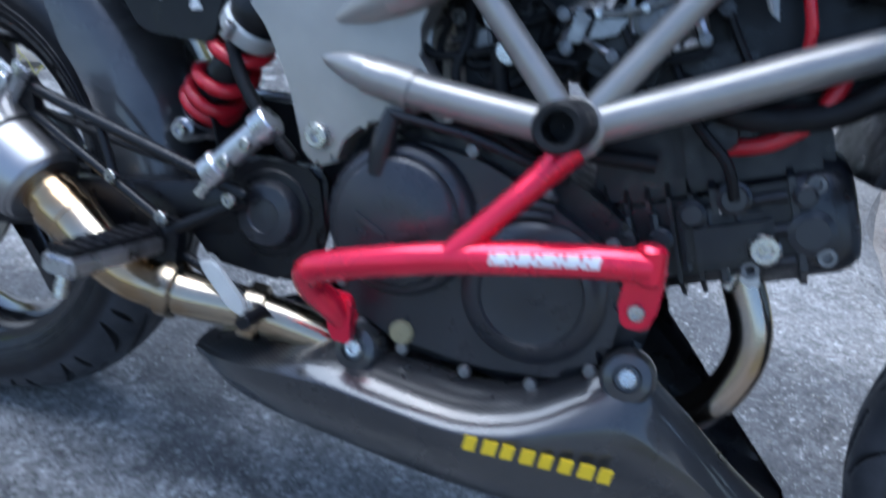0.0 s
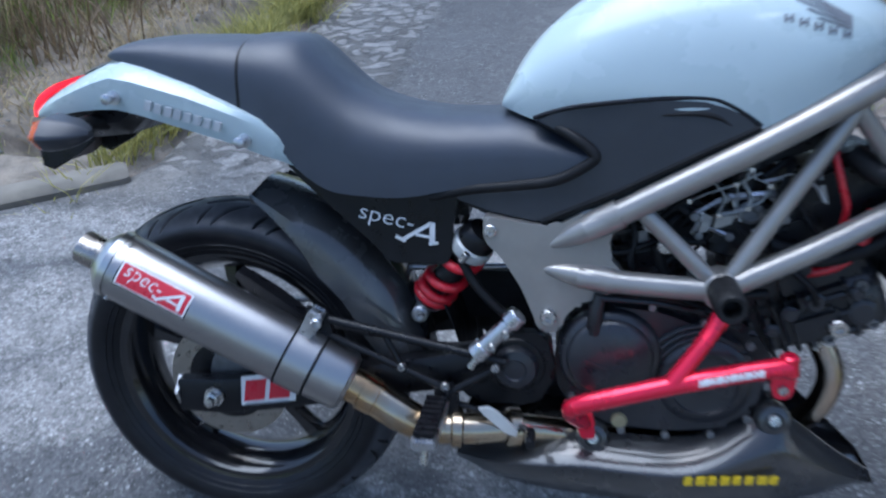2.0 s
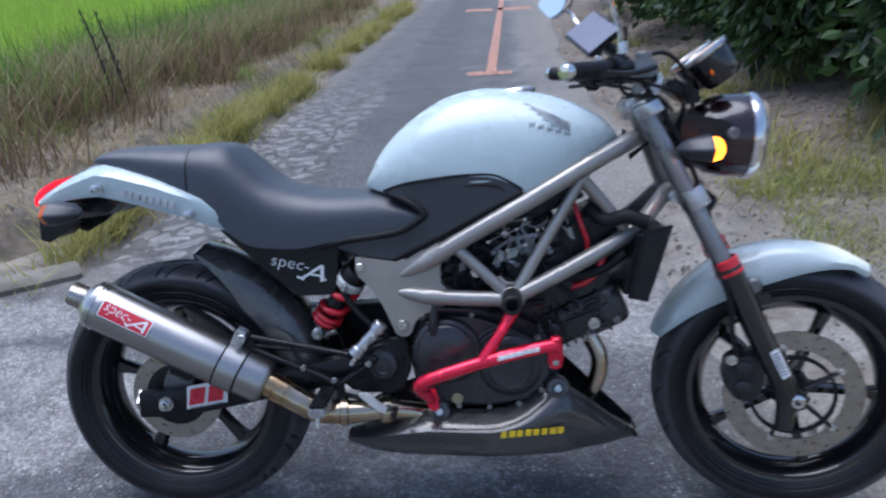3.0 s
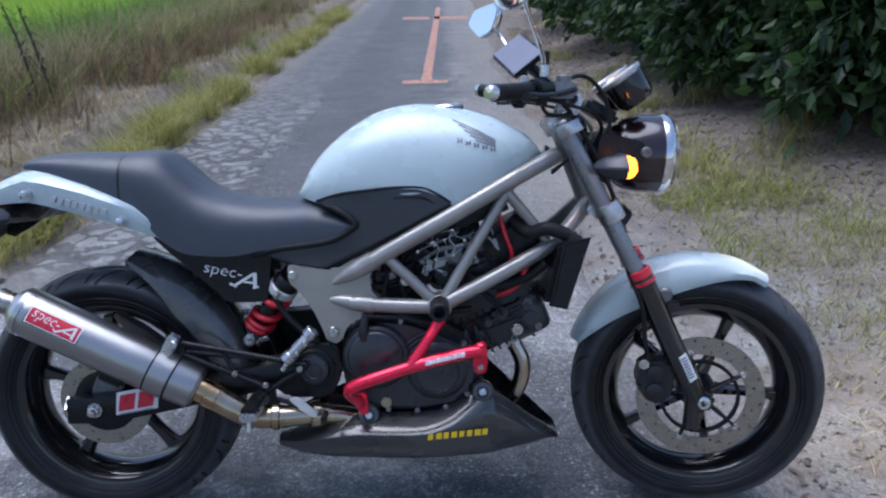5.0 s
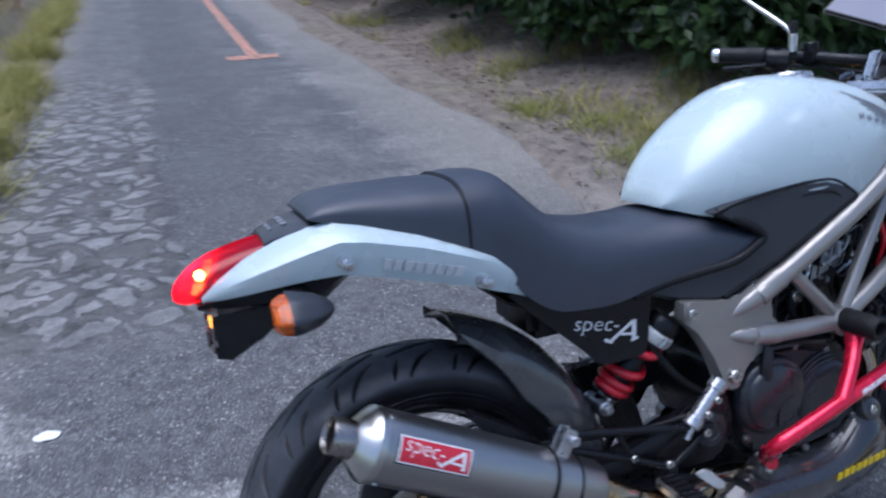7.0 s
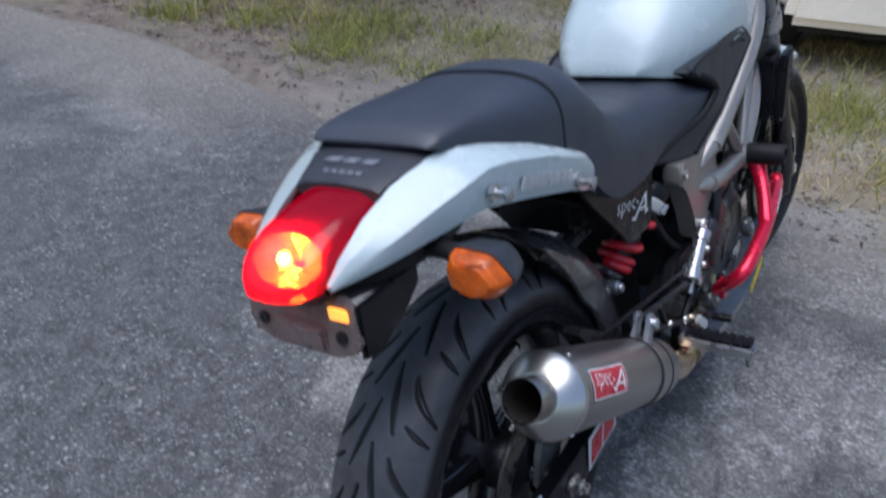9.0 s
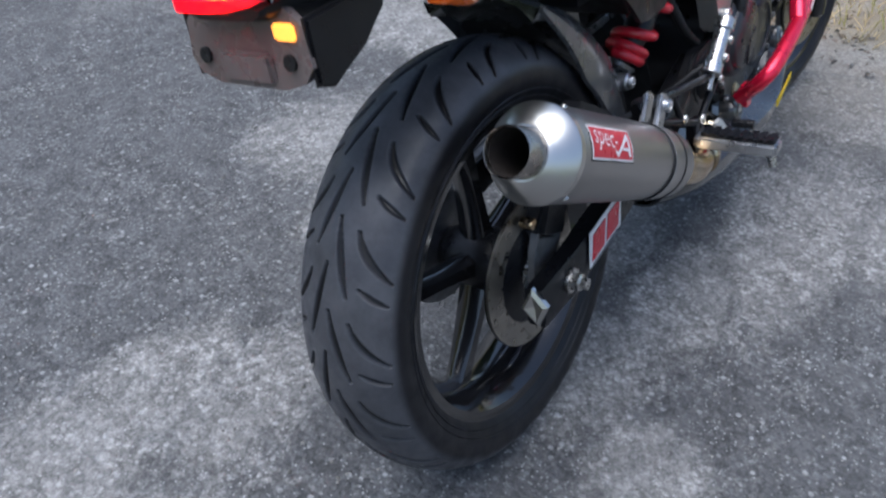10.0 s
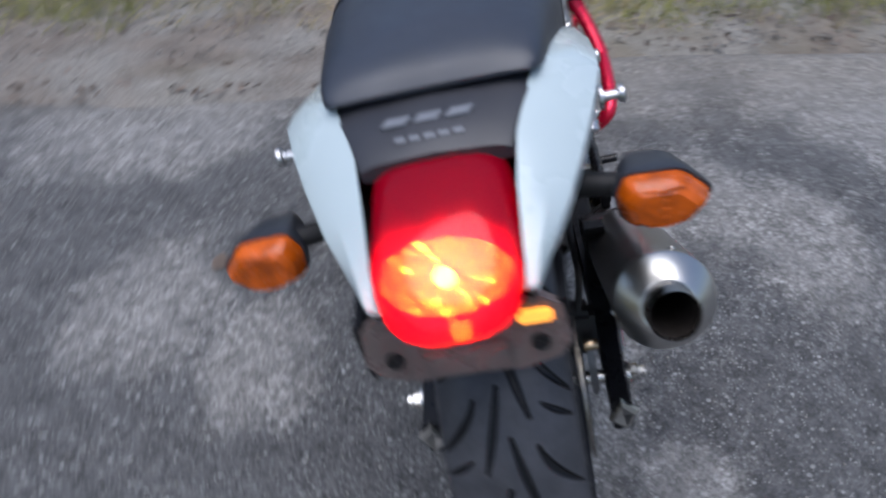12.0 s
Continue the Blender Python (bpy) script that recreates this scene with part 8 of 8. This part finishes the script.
# far trees beyond the field
def far_tree(at, h, w, rng):
    at = Vector(at)
    thing = tagged(new("tree"), "dark green tree far across the rice field", "tree", "far trees")
    thing.location = at
    bm = BM()
    tube(bm, [(0, 0, -0.3), (0.1, 0, h * 0.3), (0.2, 0.1, h * 0.7)], [0.20, 0.15, 0.06], 7)
    part("trunk", bm, surface("far_bark", (0.08, 0.065, 0.05), 0.9), thing)
    k = 700
    d = rng.normal(0, 1, (k, 3))
    d /= np.linalg.norm(d, axis=1)[:, None]
    c = d * rng.uniform(0.5, 1.0, (k, 1)) * [w / 2, w / 2, h * 0.47] + [0, 0, h * 0.52]
    u, q = rng.normal(0, 1, (k, 3)) * 0.05 * w, rng.normal(0, 1, (k, 3)) * 0.05 * w
    co = np.stack([c - u, c + q, c + u, c - q], 1).reshape(-1, 3)
    me = bpy.data.meshes.new("crown")
    me.from_pydata(co.tolist(), [], (np.arange(k)[:, None] * 4 + np.arange(4)[None]).tolist())
    me.materials.append(LEAF)
    me.update()
    ob = new("crown", me)
    ob.parent = thing


for dx, h, w in ((-1.5, 5.2, 2.4), (0.0, 5.6, 2.7), (1.4, 4.8, 2.2)):
    far_tree((-35.3 + dx, 60.2 + rng.uniform(-1, 1), 1.0), h, w, rng)

# far field and wooded hills
FIELD = surface("far_field_green", (0.14, 0.24, 0.05), 0.9, 0, 0.25, 0.3, 3, 0.3)
far_field = grid_mesh("far_field", [-600, -450, -320, -220, -150, -100, -70, -50, -36, -24, -14, -8, -4.2], [60, 75, 95, 125, 170, 230, 320, 450, 650, 900], lambda x, y: 0.30 + 0.019 * (math.hypot(x, y) - 14), FIELD)
side_field = grid_mesh("far_field", [-600, -450, -320, -220, -150, -100, -70, -52, -40], [2, 15, 30, 45, 60], lambda x, y: 0.28 + 0.019 * (math.hypot(x, y) - 14), FIELD)
tagged(side_field, "flat green rice fields beside the lane", "field", kind="structure")
tagged(far_field, "flat green rice fields reaching into the distance", "field", kind="structure")
HILL = surface("far_woods", (0.06, 0.09, 0.075), 0.95, 0, 0.3, 0.02, 0.3, 0.3)
bm = BM()
ring = []
for k in range(120):
    a = 2 * math.pi * k / 120
    h = 40 + 45 * abs(noise.noise((math.cos(a) * 2.2, math.sin(a) * 2.2, 4)))
    h += 22
    ring.append([(1500 * math.cos(a), 1500 * math.sin(a), -5), (1560 * math.cos(a), 1560 * math.sin(a), h * 0.7), (1650 * math.cos(a), 1650 * math.sin(a), h)])
ring.append(ring[0])
loft(bm, ring, False, False)
tagged(part("far_hills", bm, HILL), "low wooded hills on the horizon", "hills", kind="structure")

# white leaf and a dry leaf on the asphalt
for x, y, s, m, lab in ((-0.71, 0.975, 0.034, STICKW, "small white petal lying on the asphalt"), (0.62, 0.72, 0.030, LITTER, "pale dry leaf lying on the asphalt")):
    bm = BM()
    k = 12
    pts = [(x + s * math.cos(2 * math.pi * i / k), y + 0.62 * s * math.sin(2 * math.pi * i / k), 0.003 + 0.004 * math.cos(4 * math.pi * i / k) ** 2) for i in range(k)]
    vs = [bm.verts.new(p) for p in pts]
    c = bm.verts.new((x, y, 0.007))
    for i in range(k):
        bm.faces.new((vs[i], vs[(i + 1) % k], c))
    tagged(part("fallen_leaf", bm, m), lab, "leaf")


# parked car at the verge's end
def car(at, heading):
    """A small white hatchback, seen from behind and below the belt line."""
    thing = tagged(new("car"), "small white hatchback parked on the verge", "car")
    thing.matrix_basis = pose(*at, 0, 0, heading)
    paint = surface("cream_white_car_paint", (0.70, 0.69, 0.64), 0.25, 0, 0.04, 3, 600, 0.01, 0.6, 0.05)
    bm = BM()
    rings = []
    for x, zl, zb, zr, w, wr in ((0.0, 0.34, 0.66, 0.70, 0.60, 0.52), (0.03, 0.25, 0.78, 1.05, 0.68, 0.58), (0.14, 0.22, 0.84, 1.42, 0.73, 0.60), (0.5, 0.22, 0.86, 1.50, 0.74, 0.62), (1.3, 0.22, 0.86, 1.53, 0.74, 0.63), (2.0, 0.22, 0.86, 1.46, 0.74, 0.60), (2.55, 0.22, 0.86, 0.98, 0.74, 0.62), (3.1, 0.24, 0.78, 0.84, 0.72, 0.60), (3.35, 0.32, 0.62, 0.68, 0.62, 0.50)):
        half = [(w * 0.86, zl), (w * 0.98, zl + 0.08), (w, (zl + zb) / 2), (w * 0.97, zb), (wr, zr - 0.05), (wr * 0.85, zr)]
        rings.append([(x, -y, z) for y, z in half] + [(x, y, z) for y, z in reversed(half)])
    loft(bm, rings)
    body = part("body", bm, paint, thing)
    bm = BM()
    block(bm, -0.06, 0.10, -0.70, 0.70, 0.22, 0.46, 0.05)
    part("bumper", bm, paint, body)
    bm = BM()
    block(bm, 0.02, 0.09, -0.52, 0.52, 0.95, 1.30, 0.02, (0, 14, 0))
    part("rear_window", bm, GLOSS, body)
    for s in (-1, 1):
        bm = BM()
        block(bm, 0.30, 1.95, min(s * 0.655, s * 0.69), max(s * 0.655, s * 0.69), 0.92, 1.32, 0.02, (-s * 10, 0, 0))
        part("side_window", bm, GLOSS, body)
        bm = BM()
        block(bm, -0.01, 0.08, min(s * 0.56, s * 0.69), max(s * 0.56, s * 0.69), 0.62, 0.86, 0.02)
        part("tail_light", bm, STICKR, body)
        for x in (0.42, 2.82):
            c = (x, s * 0.64, 0.27)
            bm = BM()
            lathe(bm, [(0.17, -0.07), (0.25, -0.075), (0.27, -0.05), (0.27, 0.05), (0.25, 0.075), (0.17, 0.07)], c, (0, 1, 0), 40)
            tyre = part("wheel", bm, TYRE, thing)
            bm = BM()
            lathe(bm, [(0.172, 0.05), (0.16, 0.06), (0.06, 0.05), (0.0005, 0.05)], c, (0, s, 0), 32)
            part("rim", bm, ALU, tyre)
    bm = BM()
    block(bm, 0.1, 3.2, -0.62, 0.62, 0.16, 0.26, 0.02)
    part("underbody", bm, RUBBER, thing)


car((3.72, -0.20, land(4.2, 0.1)), 16)
